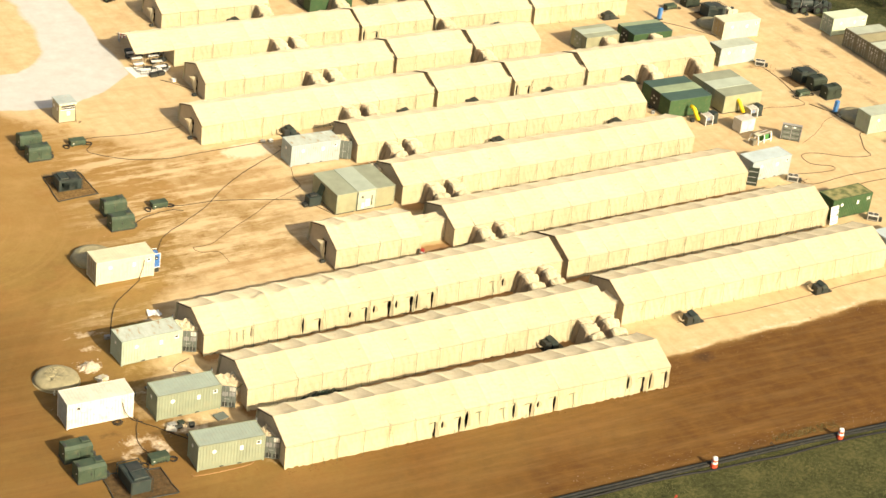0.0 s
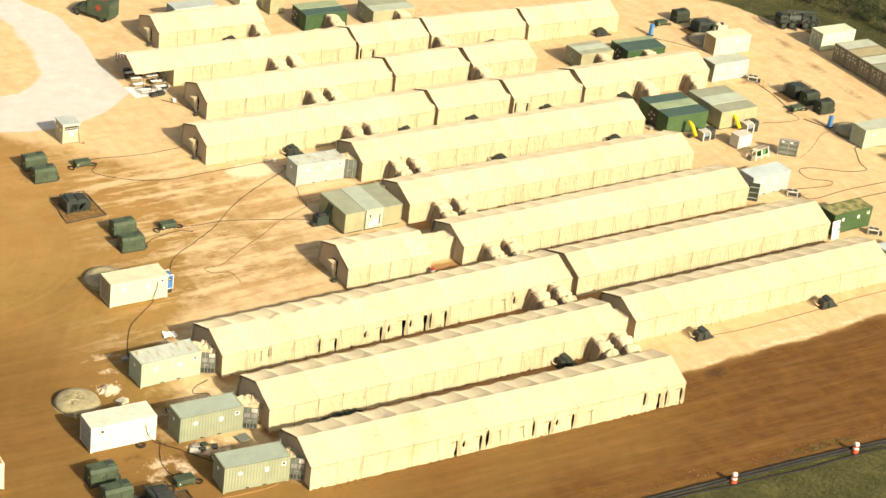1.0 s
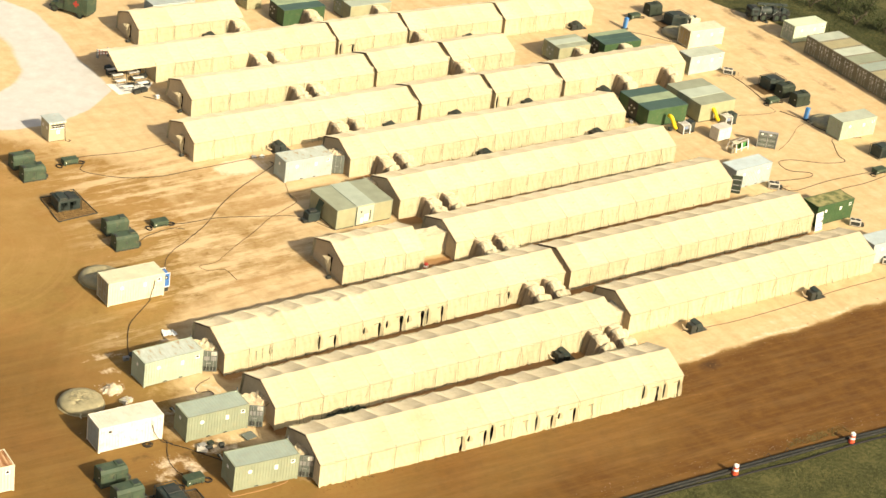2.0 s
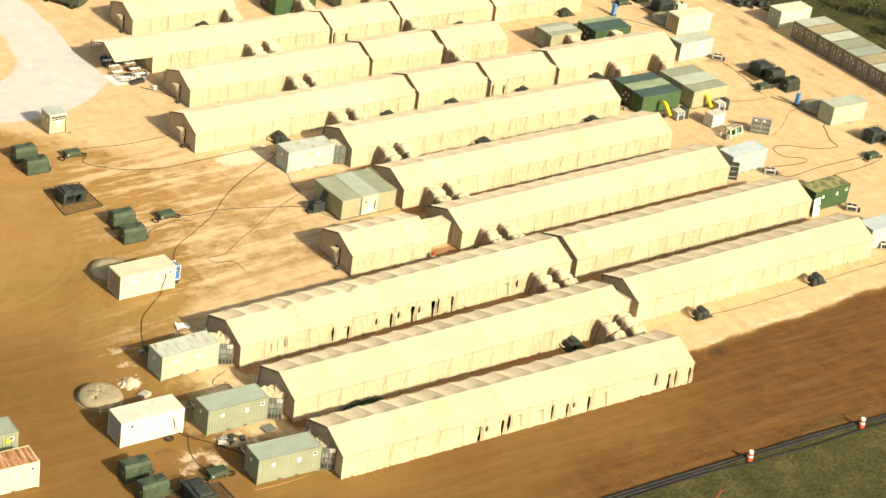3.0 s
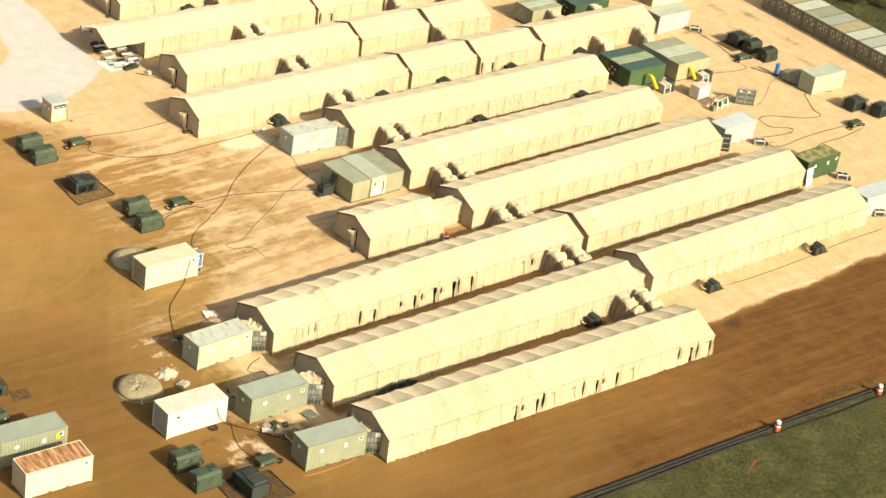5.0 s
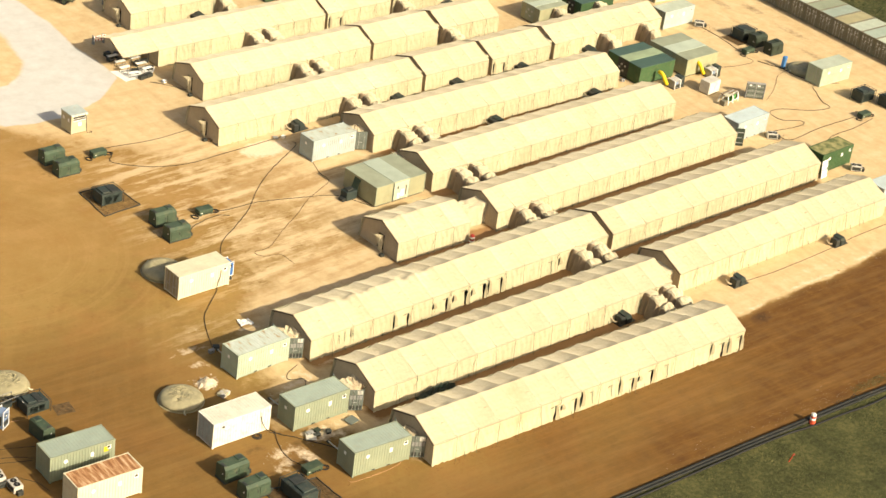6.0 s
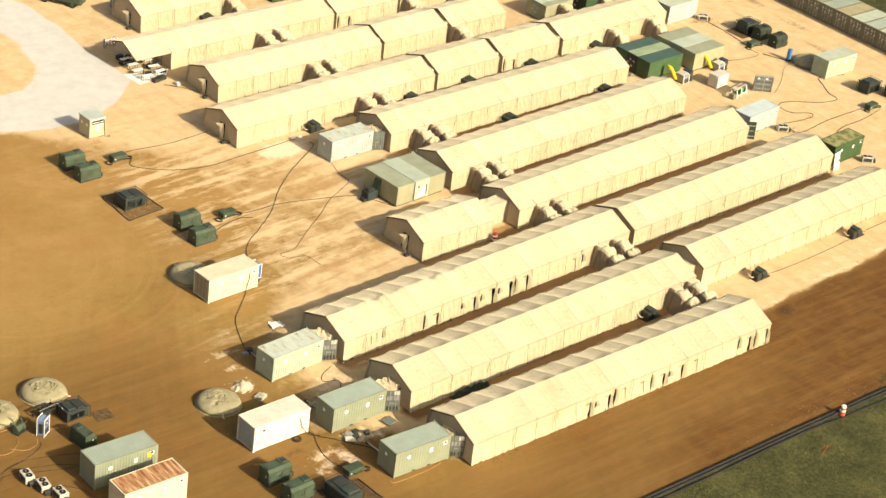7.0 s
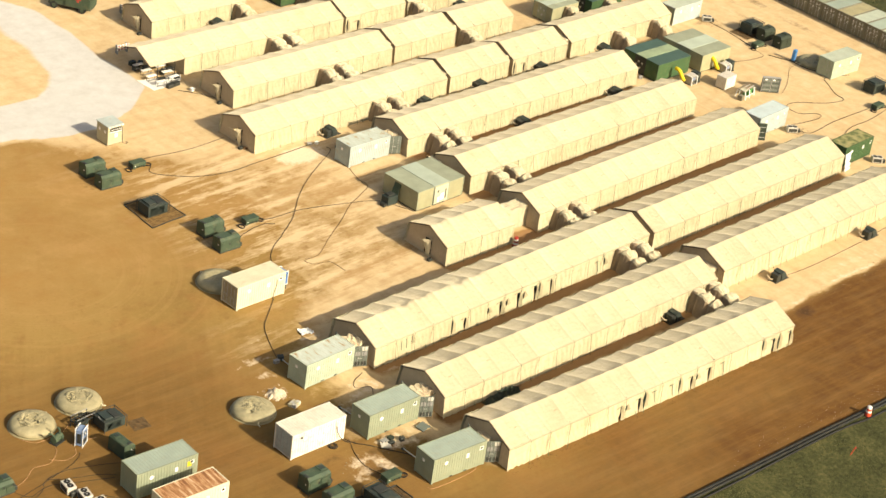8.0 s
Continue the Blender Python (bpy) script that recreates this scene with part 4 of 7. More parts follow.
def container(m, paint, roof, label, L=6.06, W=2.44, H=2.59, doors="closed_west", group="shipping containers", labels=True, door_paint=None, marks=False):
    """A steel container, its south-west corner at the origin: corrugated sides, rails, posts, castings, two doors at one end."""
    t = thing("shipping_container", m, label, "shipping container", group)
    z0 = 0.12
    part("floor", boxm(0.05, 0.05, z0, L - 0.05, W - 0.05, z0 + 0.1), DARKMETAL, t)
    for m2, ln in ((pose(0.1, 0.04, z0 + 0.1), L - 0.2), (pose(L - 0.1, W - 0.04, z0 + 0.1, 0, 0, 180), L - 0.2)):
        part("side_panel", corrugated(ln, H - z0 - 0.2), paint, t, m=m2)
    part("roof_panel", corrugated(L - 0.16, W - 0.12, 0.30, 0.010), roof, t, "weathered roof panel", pose(0.08, 0.06, H - 0.03, -90, 0, 0))
    for y in (0.0, W - 0.1):
        part("bottom_rail", boxm(0.1, y, z0 - 0.02, L - 0.1, y + 0.1, z0 + 0.13), paint, t)
        part("top_rail", boxm(0.1, y, H - 0.11, L - 0.1, y + 0.1, H - 0.01), paint, t)
    for x in (0.0, L - 0.1):
        part("end_rail", boxm(x, 0.1, H - 0.11, x + 0.1, W - 0.1, H - 0.01), paint, t)
        part("end_rail", boxm(x, 0.1, z0 - 0.02, x + 0.1, W - 0.1, z0 + 0.1), paint, t)
    for x in (0.0, L - 0.16):
        for y in (0.0, W - 0.16):
            part("corner_post", boxm(x, y, 0.12, x + 0.16, y + 0.16, H - 0.12, 0.01), paint, t)
            for z in (0.0, H - 0.12):
                part("corner_casting", boxm(x - 0.005, y - 0.005, z, x + 0.175, y + 0.165, z + 0.125, 0.015), paint, t)
    end_west = corrugated(W - 0.3, H - z0 - 0.2)
    if doors in ("open_east", "closed_east"):
        part("end_panel", end_west, paint, t, m=pose(0.05, W - 0.15, z0 + 0.1, 0, 0, -90))
    else:
        part("end_panel", end_west, paint, t, m=pose(L - 0.05, 0.15, z0 + 0.1, 0, 0, 90))
    dw, dh = (W - 0.3) / 2, H - z0 - 0.24
    whole = dw
    for s in (0, 1):
        if doors == "open_east":
            dw = (1.32, 2 * whole - 1.32)[s]
        if doors == "closed_west":
            dm = pose(0.04, W - 0.15 - s * dw, z0 + 0.11, 0, 0, -90)
        elif doors == "closed_east":
            dm = pose(L - 0.04, 0.15 + s * dw, z0 + 0.11, 0, 0, 90)
        else:
            dm = pose(L + 0.02, 0.02, z0 + 0.11, 0, 0, -29) if s == 0 else pose(L - 0.02, W - 0.12, z0 + 0.11, 0, 0, 62)
        d = part("door", boxm(0.01, -0.02, 0, dw - 0.01, 0.04, dh, 0.01), (door_paint or DOORGREY) if doors == "open_east" else (door_paint or paint), t, "container door with locking bars", dm)
        for x in (dw * 0.27, dw * 0.72):
            part("locking_bar", cylinder(bmesh.new(), (x, -0.06, 0.03), (x, -0.06, dh - 0.03), 0.024, n=6), STEEL, d)
        part("bar_handle", boxm(0.30, -0.10, 0.9, 0.72, -0.07, 0.95), STEEL, d)
        for z in (0.12, 0.66, 1.2, 1.74):
            for x in (dw * 0.07, dw * 0.54):
                part("door_plate", boxm(x, -0.034, z, x + dw * 0.38, -0.021, z + 0.42), (ACPAINT if z > 1.7 and x > 0.5 else GREYMID if (s + round(z * 10)) % 3 == 0 else DARKMETAL if z < 0.5 else DOORGREY) if doors == "open_east" and not door_paint else (door_paint or paint), d)
        if marks:
            for mx, mz, mw in ((0.12, 1.85, 0.22), (0.12, 1.68, 0.3), (0.6, 1.8, 0.18), (0.6, 1.3, 0.3), (0.14, 1.35, 0.2), (0.6, 1.1, 0.22)):
                part("marking", boxm(mx, -0.045, mz, mx + mw, -0.035, mz + 0.1), LABELW, d, "pale lettering bar")
    if L > 5 and doors != "closed_west":
        for x in (L * 0.33, L * 0.60):
            part("forklift_pocket", boxm(x, -0.006, z0 + 0.005, x + 0.36, 0.0, z0 + 0.115), BLACK, t, "dark slot in the bottom rail")
    if labels:
        part("placard", cylinder(bmesh.new(), (L * 0.24, -0.014, 1.8), (L * 0.24, 0.0, 1.8), 0.2, n=14), LABELW, t, "round white placard")
        part("placard", boxm(L * 0.62, -0.012, 1.50, L * 0.62 + 0.32, 0.0, 1.95), LABELW, t, "white placard")
        vx = 0.9 if paint is WHITE else L - 0.75
        part("vent_plate", boxm(vx - 0.06, -0.012, 1.80, vx + 0.36, 0.0, 2.16), LABELW if paint is not WHITE else paint, t, "white plate round a vent")
        part("vent_hole", boxm(vx, -0.03, 1.92, vx + 0.26, -0.013, 2.12), BLACK, t, "black vent opening")
        part("placard", boxm(-0.006, W * 0.5, 1.65, 0.006, W * 0.5 + 0.3, 1.95), LABELW, t, "white placard") if doors == "open_east" else None
    return t


GG = "grey-green corrugated shipping container with open doors beside a tent"
container(pose(-7.1, 2.05, 0, 0, 0, -2.5), GREY_GREEN, PALE_GREEN, GG, doors="open_east")
container(pose(-7.6, 10.1, 0, 0, 0, 0.5), GREY_GREEN, PALE_GREEN, GG, doors="open_east")
container(pose(-7.4, 19.3, 0, 0, 0, 3.5), PALEWALL, STREAKED, "grey-green shipping container with a streaked roof beside a tent", doors="open_east")
# grey west doors: weathering, and that end's shade put into the paint
box_d = container(pose(-15.3, 11.35, 0, 0, 0, 0.5), WHITE, WHITEROOF, "bright white shipping container on bare brown soil", door_paint=GREY)
box_e = container(pose(-4.7, 33.4, 0, 0, 0, 2.0), CREAM, CREAM, "cream refrigerated container with a blue cooling unit", door_paint=DOORDIRTSHADE)
box_f = container(pose(24.3, 51.3, 0, 0, 0, 1.5), GREY, STREAKED, "weathered grey-green container with an open end beside a tent", doors="open_east", door_paint=DOORGREY)
box_o = container(pose(-29.7, 13.83, 0, 0, 0, -1.8), GREY_GREEN, PALE_GREEN, "grey-green shipping container on bare brown soil", doors="closed_east")
container(pose(-29.8, 9.2, 0, 0, 0, -1.0), CREAM, RUSTY, "cream shipping container with a rusty roof", doors="closed_east")
part("placard", boxm(5.0, -0.012, 1.6, 5.42, 0.0, 2.1), YELLOW, box_o, "yellow placard")
container(pose(74.5, 33.2, 0, 0, 0, 5), GREY, PALEBLUE, "pale grey container beside a tent end", doors="closed_east")
container(pose(97.6, 39.8, 0, 0, 0, 1.0), PALEWALL, PALEROW, "grey-green shipping container on pale sand")
container(pose(77.9, 22.6, 0, 0, 0, 4), GREEN, MOSSY, "dark green container with a mossy roof cover", doors="closed_east")
container(pose(77.9, 13.3, 0, 0, 0, 2), GREY, PALEBLUE, "pale grey container beside a tent end", doors="closed_east")
container(pose(96.8, 69.6, 0, 0, 0, 0), CREAM, CREAM, "cream shipping container on pale sand", door_paint=OCHREROOF)
container(pose(90.9, 62.2, 0, 0, 0, 3), GREY, PALEROW, "pale grey container behind a tent", door_paint=GREY_GREEN)
container(pose(113.6, 67.0, 0, 0, 0, 1), FADEDGREEN, FADEDGREEN, "pale green shipping container at the camp's edge", door_paint=PALE_GREEN, marks=True)
for i in range(13):
    yy = 61.6 - i * 2.55
    container(pose(113.2 - 0.02 * i, yy, 0, 0, 0, 0.5), (DARKDOOR, DARKDOOR, RUSTDOOR)[(i * 5 + 1) % 3 if i in (6, 9) else 0], (PALEROW, OLIVETAN, PALEROW, GREY_GREEN, PALE_GREEN, OLIVETAN, PALEROW, PALE_GREEN)[i % 8],
              "shipping container with grey-brown doors in a row", group="containers in a row", labels=False, marks=True)


# ---- canvas vestibules and sleeves ----
def vestibule_mesh(k):
    """A slack canvas tunnel that steps down from a side wall: a stiff box at the wall, then two pillows and a trailing end."""
    rng = random.Random(300 + k)
    off = rng.uniform(0, 40)
    j1, j2 = rng.uniform(-0.12, 0.12), rng.uniform(-0.15, 0.15)
    prof = [(0.05, 2.14), (-0.35, 2.22), (-0.62, 2.26), (-0.70, 2.12), (-1.0, 2.24), (-1.5 + j1, 2.20), (-1.95 + j1, 2.02), (-2.1 + j1, 1.78), (-2.2 + j1, 1.92), (-2.6, 1.98), (-3.05 + j2, 1.78), (-3.35 + j2, 1.5), (-3.45 + j2, 1.28), (-3.6, 1.38), (-3.9, 1.12), (-4.1, 0.6), (-4.15, 0.0)]

    cross = [(-1.42, 0.0), (-1.25, 0.35), (-1.1, 0.68), (-1.0, 0.95), (-0.85, 1.04), (-0.35, 1.06), (0.1, 1.05), (0.5, 1.0), (0.82, 0.94), (0.97, 0.66), (1.0, 0.3), (1.0, 0.0)]

    def between(rows, t):
        i = min(int(t * (len(rows) - 1)), len(rows) - 2)
        f = t * (len(rows) - 1) - i
        return [p * (1 - f) + q * f for p, q in zip(rows[i], rows[i + 1])]

    def fn(u, v):
        y, h = between(prof, u)
        pinch = sum(0.17 * math.exp(-((y - q) / 0.16) ** 2) for q in (-0.68, -2.1 + j1, -3.45 + j2))
        w = 0.92 + 0.05 * math.sin(y * 2.6 + off) - pinch
        cx, cz = between(cross, v)
        fold = 0.36 - abs(noise.noise((y * 1.5 + off, cx * 1.8, cz * 1.3 + k))) * 1.2
        tuck = 0.20 - abs(noise.noise((y * 3.4 + off, cx * 3.0, cz * 2.0 + k + 9)))
        n1 = (0.32 * fold + 0.14 * tuck - 0.6 * pinch) * min(1, h * cz * 1.5) * (0.3 if y > -0.65 else 1.0)
        return Vector((cx * w + n1 * 0.5, y + 0.35 * n1 + 0.12 * cx * (y < -1), max(0.0, h * cz + n1)))

    bm = sheet(fn, 40, 33)
    # lower sides take the darker canvas, so their shade is in the colour
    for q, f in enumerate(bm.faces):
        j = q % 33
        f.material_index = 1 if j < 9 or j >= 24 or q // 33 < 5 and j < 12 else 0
    return mesh_of("vestibule_cover", bm, (CANVAS, SHADEDSIDE), False)


VESTS = [vestibule_mesh(k) for k in range(4)]


def vestibule(x, y, k, turn=0, long=1.0):
    t = thing("canvas_vestibule", pose(x, y, 0, 0, 0, turn), "sagging tan canvas tunnel against a tent wall", "vestibule", "canvas vestibules")
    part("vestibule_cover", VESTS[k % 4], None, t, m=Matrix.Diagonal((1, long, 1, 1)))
    part("hoop", tube([(-0.84, -0.74 * long, 0.0), (-0.82, -0.74 * long, 1.7), (0, -0.74 * long, 1.82), (0.82, -0.74 * long, 1.7), (0.84, -0.74 * long, 0)], 0.025, 5), DARKMETAL, t)
    return t


for i, (vx, vy) in enumerate(((36.6, 10.1), (35.9, 20.25), (36.2, 29.85), (35.9, 39.95), (36.1, 50.2), (35.5, 59.7), (35.6, 69.8), (35.4, 79.65))):
    vestibule(vx, vy, i)
    vestibule(vx + 2.55, vy + 0.1, i + 1)
for i, (vx, vy) in enumerate(((37.9, 89.95), (78.6, 61.2), (86.2, 61.5), (59.8, 70.6), (59.7, 80.45))):
    vestibule(vx, vy, i, 0, 0.85)


def sleeve(x0, y0, x1, y1, h, label, seed, slack=0.1):
    """A crumpled canvas sleeve over a passage between two shelters."""
    rng = random.Random(seed)

    def fn(u, v):
        i = min(int(v * 3), 2)
        f = v * 3 - i
        prof = [(y0, 0.0), (y0, h), (y1, h), (y1, 0.0)]
        y = prof[i][0] * (1 - f) + prof[i + 1][0] * f
        z = prof[i][1] * (1 - f) + prof[i + 1][1] * f
        n1 = slack * (0.45 - abs(noise.noise((u * 4.5 + seed, v * 8, seed)))) + 0.4 * slack * noise.noise((u * 9, v * 16, seed + 4)) + 0.05 * math.sin(u * 17 + seed) * (1 - slack * 3)
        return Vector((x0 + (x1 - x0) * u, y + n1, max(0, z + n1 * (1 if z > 0.1 else 0) - 0.12 * math.sin(math.pi * u) * (z / h))))

    t = thing("canvas_sleeve", pose(0, 0, 0), label, "canvas sleeve")
    bm = sheet(fn, 20, 30)
    for f in bm.faces:
        c = f.calc_center_median()
        f.material_index = 1 if slack > 0.2 and (noise.noise((c.x * 1.6, c.y * 1.6, c.z * 1.2 + seed)) > 0.08 or c.z < h * 0.5) else 0
    part("sleeve_cover", bm, (CANVAS, GABLE), t, smooth=slack < 0.2)
    if slack > 0.2:
        part("lacing", tube([(x0 + 0.1, y0 - 0.12, 0.2), ((x0 + x1) / 2, y0 - 0.14, h * 0.6), (x1 - 0.1, y0 - 0.1, h * 0.95)], 0.025, 4), ROPE, t)
    return t


SL = "crumpled tan canvas sleeve joining a container and a tent"
sleeve(-1.1, 2.2, 0.5, 3.9, 2.1, SL, 1, 0.26)
sleeve(-1.6, 10.6, 0.9, 12.3, 2.15, SL, 2, 0.26)
sleeve(-1.4, 20.2, 0.8, 21.9, 2.2, SL, 3, 0.26)
sleeve(30.2, 51.8, 32.2, 53.4, 2.2, SL, 4, 0.26)
sleeve(28.9, 31.6, 33.3, 33.4, 2.5, "crumpled tan canvas passage between two tents", 5, 0.195)
sleeve(40.0, 12.0, 42.2, 14.2, 2.2, "crumpled tan canvas passage between two tents", 6)
sleeve(40.5, 22.0, 41.6, 24.4, 2.2, "crumpled tan canvas passage between two tents", 7)
sleeve(31.3, 44.6, 32.7, 46.2, 2.1, "crumpled tan canvas passage beside a shelter", 8)
for sx, sy in ((47.4, 62.4), (58.3, 62.6), (69.1, 62.8), (47.1, 72.4), (58.5, 72.7), (47.25, 82.2), (58.2, 82.5), (73.15, 82.4)):
    sleeve(sx - 0.5, sy - 1.3, sx + 0.5, sy + 2.8, 2.55, "tan canvas passage between two tents", int(sx))


# ---- expandable shelters ----
def shelter(m, segs, depth, h, label, along="x", door=1, dark=None):
    """A rigid shelter of three boxes side by side; segs: (width, wall paint, roof paint) each."""
    t = thing("expandable_shelter", m, label, "shelter", "expandable shelters")
    at = 0.0
    for i, (w, wall, roof) in enumerate(segs):
        z = h + (0.05 if i == 1 else 0)
        b0 = (at + 0.01, 0.0, at + w - 0.01, depth) if along == "x" else (0.0, at + 0.01, depth, at + w - 0.01)
        body = part("body", boxm(b0[0], b0[1], 0.15, b0[2], b0[3], z - 0.06, 0.02), wall, t)
        part("roof", boxm(b0[0] - 0.04, b0[1] - 0.04, z - 0.056, b0[2] + 0.04 * (i == 2), b0[3] + 0.04, z, 0.015), roof, body, "flat shelter roof panel")
        part("skid", boxm(b0[0] + 0.1, b0[1] + 0.1, 0.0, b0[2] - 0.1, b0[3] - 0.1, 0.15), DARKMETAL, body)
        if along == "x":
            for x in (b0[0], b0[2] - 0.08):
                part("edge_post", boxm(x, -0.025, 0.15, x + 0.08, -0.003, z - 0.07), TANROOF if dark is None else dark, body)
        else:
            for y in (b0[1], b0[3] - 0.08):
                part("edge_post", boxm(-0.025, y, 0.15, -0.003, y + 0.08, z - 0.07), TANROOF if dark is None else dark, body)
        if i == door:
            c = at + w / 2
            if along == "x":
                d = part("door", boxm(c - w * 0.46, -0.05, 0.2, c + w * 0.46, -0.028, z - 0.15, 0.01), DOORPALE, t, "pale shelter door panel")
                part("door_window", boxm(c - 0.62, -0.07, 1.55, c - 0.42, -0.051, 1.85), DARKMETAL, d)
                part("door_bar", boxm(c + 0.62, -0.10, 0.6, c + 0.72, -0.051, 1.75), DARKMETAL, d)
                part("door_sheet", boxm(c - 0.55, -0.065, 0.35, c - 0.2, -0.051, 1.0), LABELW, d)
                part("door_sheet", boxm(c - 0.1, -0.065, 0.5, c + 0.45, -0.051, 1.35), LABELW, d)
                part("door_gap", boxm(c - w * 0.46 - 0.12, -0.06, 0.2, c - w * 0.46 - 0.01, -0.028, z - 0.1), DARKMETAL, d)
            else:
                d = part("door", boxm(-0.05, c - 0.8, 0.2, -0.028, c + 0.8, z - 0.2, 0.01), dark or TANROOF, t, "dark end door with fittings")
                for dy, dz in ((-0.5, 1.5), (0.1, 1.6), (0.45, 1.1), (-0.2, 0.8)):
                    part("door_fitting", boxm(-0.09, c + dy, dz, -0.051, c + dy + 0.25, dz + 0.22), STEEL, d)
        at += w
    return t


shelter(pose(24.25, 39.75, 0, 0, 0, 3), [(2.5, TANPAINT, TANROOF), (2.3, TANPAINT, TANPALE), (2.35, TANPAINT, TANROOF)], 5.3, 2.45, "tan three-part expandable shelter with a pale door")
shelter(pose(74.7, 50.4, 0, 0, 0, 1), [(2.2, GREEN, DARKGREENROOF), (1.7, GREEN, GREEN_MID), (2.0, GREEN, DARKGREENROOF)], 6.3, 2.5, "dark green expandable shelter with yellow duct", along="y", dark=DARKMETAL)
shelter(pose(82.5, 49.7, 0, 0, 0, 2), [(2.2, TANPAINT, TANROOF), (2.2, TANPAINT, TANPALE), (2.3, TANPAINT, TANROOF)], 5.9, 2.5, "tan expandable shelter with yellow duct", along="y", dark=TANROOF)
shelter(pose(75.0, 70.0, 0, 0, 0, 2), [(1.2, TANPAINT, TANROOF), (1.3, TANPAINT, TANPALE), (1.0, TANPAINT, TANROOF)], 5.2, 2.4, "tan expandable shelter behind the tents", along="y", dark=TANROOF)
shelter(pose(82.0, 69.4, 0, 0, 0, 1), [(1.4, GREEN, DARKGREENROOF), (1.2, GREEN, DARKGREENROOF), (1.2, GREEN, GREEN_MID)], 6.2, 2.4, "dark green expandable shelter behind the tents", along="y", dark=DARKMETAL)
shelter(pose(45.2, 90.6, 0, 0, 0, 1), [(1.9, GREEN, DARKGREENROOF), (1.9, GREEN, GREEN_MID)], 6.2, 2.4, "dark green expandable shelter with a canvas porch", along="y", dark=DARKMETAL)
shelter(pose(54.7, 89.6, 0, 0, 0, 1), [(1.9, TANPAINT, TANPALE), (2.4, TANPAINT, TANROOF)], 6.4, 2.4, "tan expandable shelter with a canvas porch", along="y", dark=TANROOF)
vestibule(48.9, 90.5, 2, 0, 0.85)
vestibule(58.8, 89.5, 3, 0, 0.85)
vestibule(78.2, 70.0, 1, 0, 0.7)
vestibule(85.2, 69.4, 0, 0, 0.7)
container(pose(29.2, 96.3, 0, 0, 0, 2), GREY, GREY, "pale grey container behind a tent", H=2.45)
container(pose(40.2, 100.0, 0, 0, 0, 4), CREAM, CREAM, "cream container at the far side of the camp", L=2.6, H=2.3, labels=False)
container(pose(43.2, 97.0, 0, 0, 0, 4), TANPAINT, CREAM, "tan container at the far side of the camp", L=2.2, H=2.3, labels=False)


# ---- machines ----
def generator(m, label, paint, sx=2.3, sy=1.5, sz=1.65, group="generator sets"):
    """A skid-mounted generator set with doors, exhaust boxes on the roof and a control panel."""
    t = thing("generator_set", m, label, "generator", group)
    part("skid", boxm(-0.05, 0, 0, sx + 0.05, sy, 0.16, 0.02), DARKMETAL, t)
    bm = bmesh.new()
    p = [(0, 0), (0, sy), (sx, sy), (sx, 0)]
    lo = [bm.verts.new((x, y, 0.16)) for x, y in p]
    mid = [bm.verts.new((x, y + (0.10 if y == 0 else -0.02), sz - (0.22 if y == 0 else 0.06))) for x, y in p]
    hi = [bm.verts.new((x + (0.03 if x == 0 else -0.05), y + (0.34 if y == 0 else -0.10), sz)) for x, y in p]
    for a, b2 in ((lo, mid), (mid, hi)):
        for i in range(4):
            bm.faces.new((a[(i + 1) % 4], a[i], b2[i], b2[(i + 1) % 4]))
    bm.faces.new(hi[::-1])
    bm.faces.new(lo)
    bmesh.ops.recalc_face_normals(bm, faces=bm.faces)
    part("housing", bm, paint, t)
    for i in range(2):
        d = part("door", boxm(0.12 + i * sx / 2, -0.012, 0.25, sx / 2 - 0.06 + i * sx / 2, 0.03, sz - 0.35, 0.01), paint, t)
        part("latch", boxm(sx / 2 - 0.2 + i * sx / 2, -0.05, 0.75, sx / 2 - 0.1 + i * sx / 2, -0.013, 1.0), DARKMETAL, d)
    part("exhaust_box", boxm(sx - 0.85, 0.5, sz, sx - 0.1, sy - 0.12, sz + 0.09, 0.03), paint, t)
    part("air_intake", boxm(0.06, 0.36, sz - 0.02, 0.3, sy - 0.5, sz + 0.07, 0.02), DARKMETAL, t, "dark air intake")
    part("grille", boxm(sx - 0.7, 0.62, sz + 0.092, sx - 0.25, sy - 0.3, sz + 0.11), GREENGREY, t)
    part("radiator_grille", boxm(sx + 0.002, 0.2, 0.35, sx + 0.03, sy - 0.2, sz - 0.5), DARKMETAL, t)
    part("warning_plate", boxm(-0.02, 0.4, 0.8, -0.003, 0.52, 0.92), LABELW, t)
    part("tow_hitch", tube([(sx, sy * 0.4, 0.1), (sx + 0.25, sy * 0.45, 0.12), (sx + 0.4, sy * 0.5, 0.3)], 0.05, 5), DARKMETAL, t)
    part("cable_box", boxm(sx + 0.04, 0.1, 0.1, sx + 0.3, 0.5, 0.5, 0.03), DARKMETAL, t)
    return t


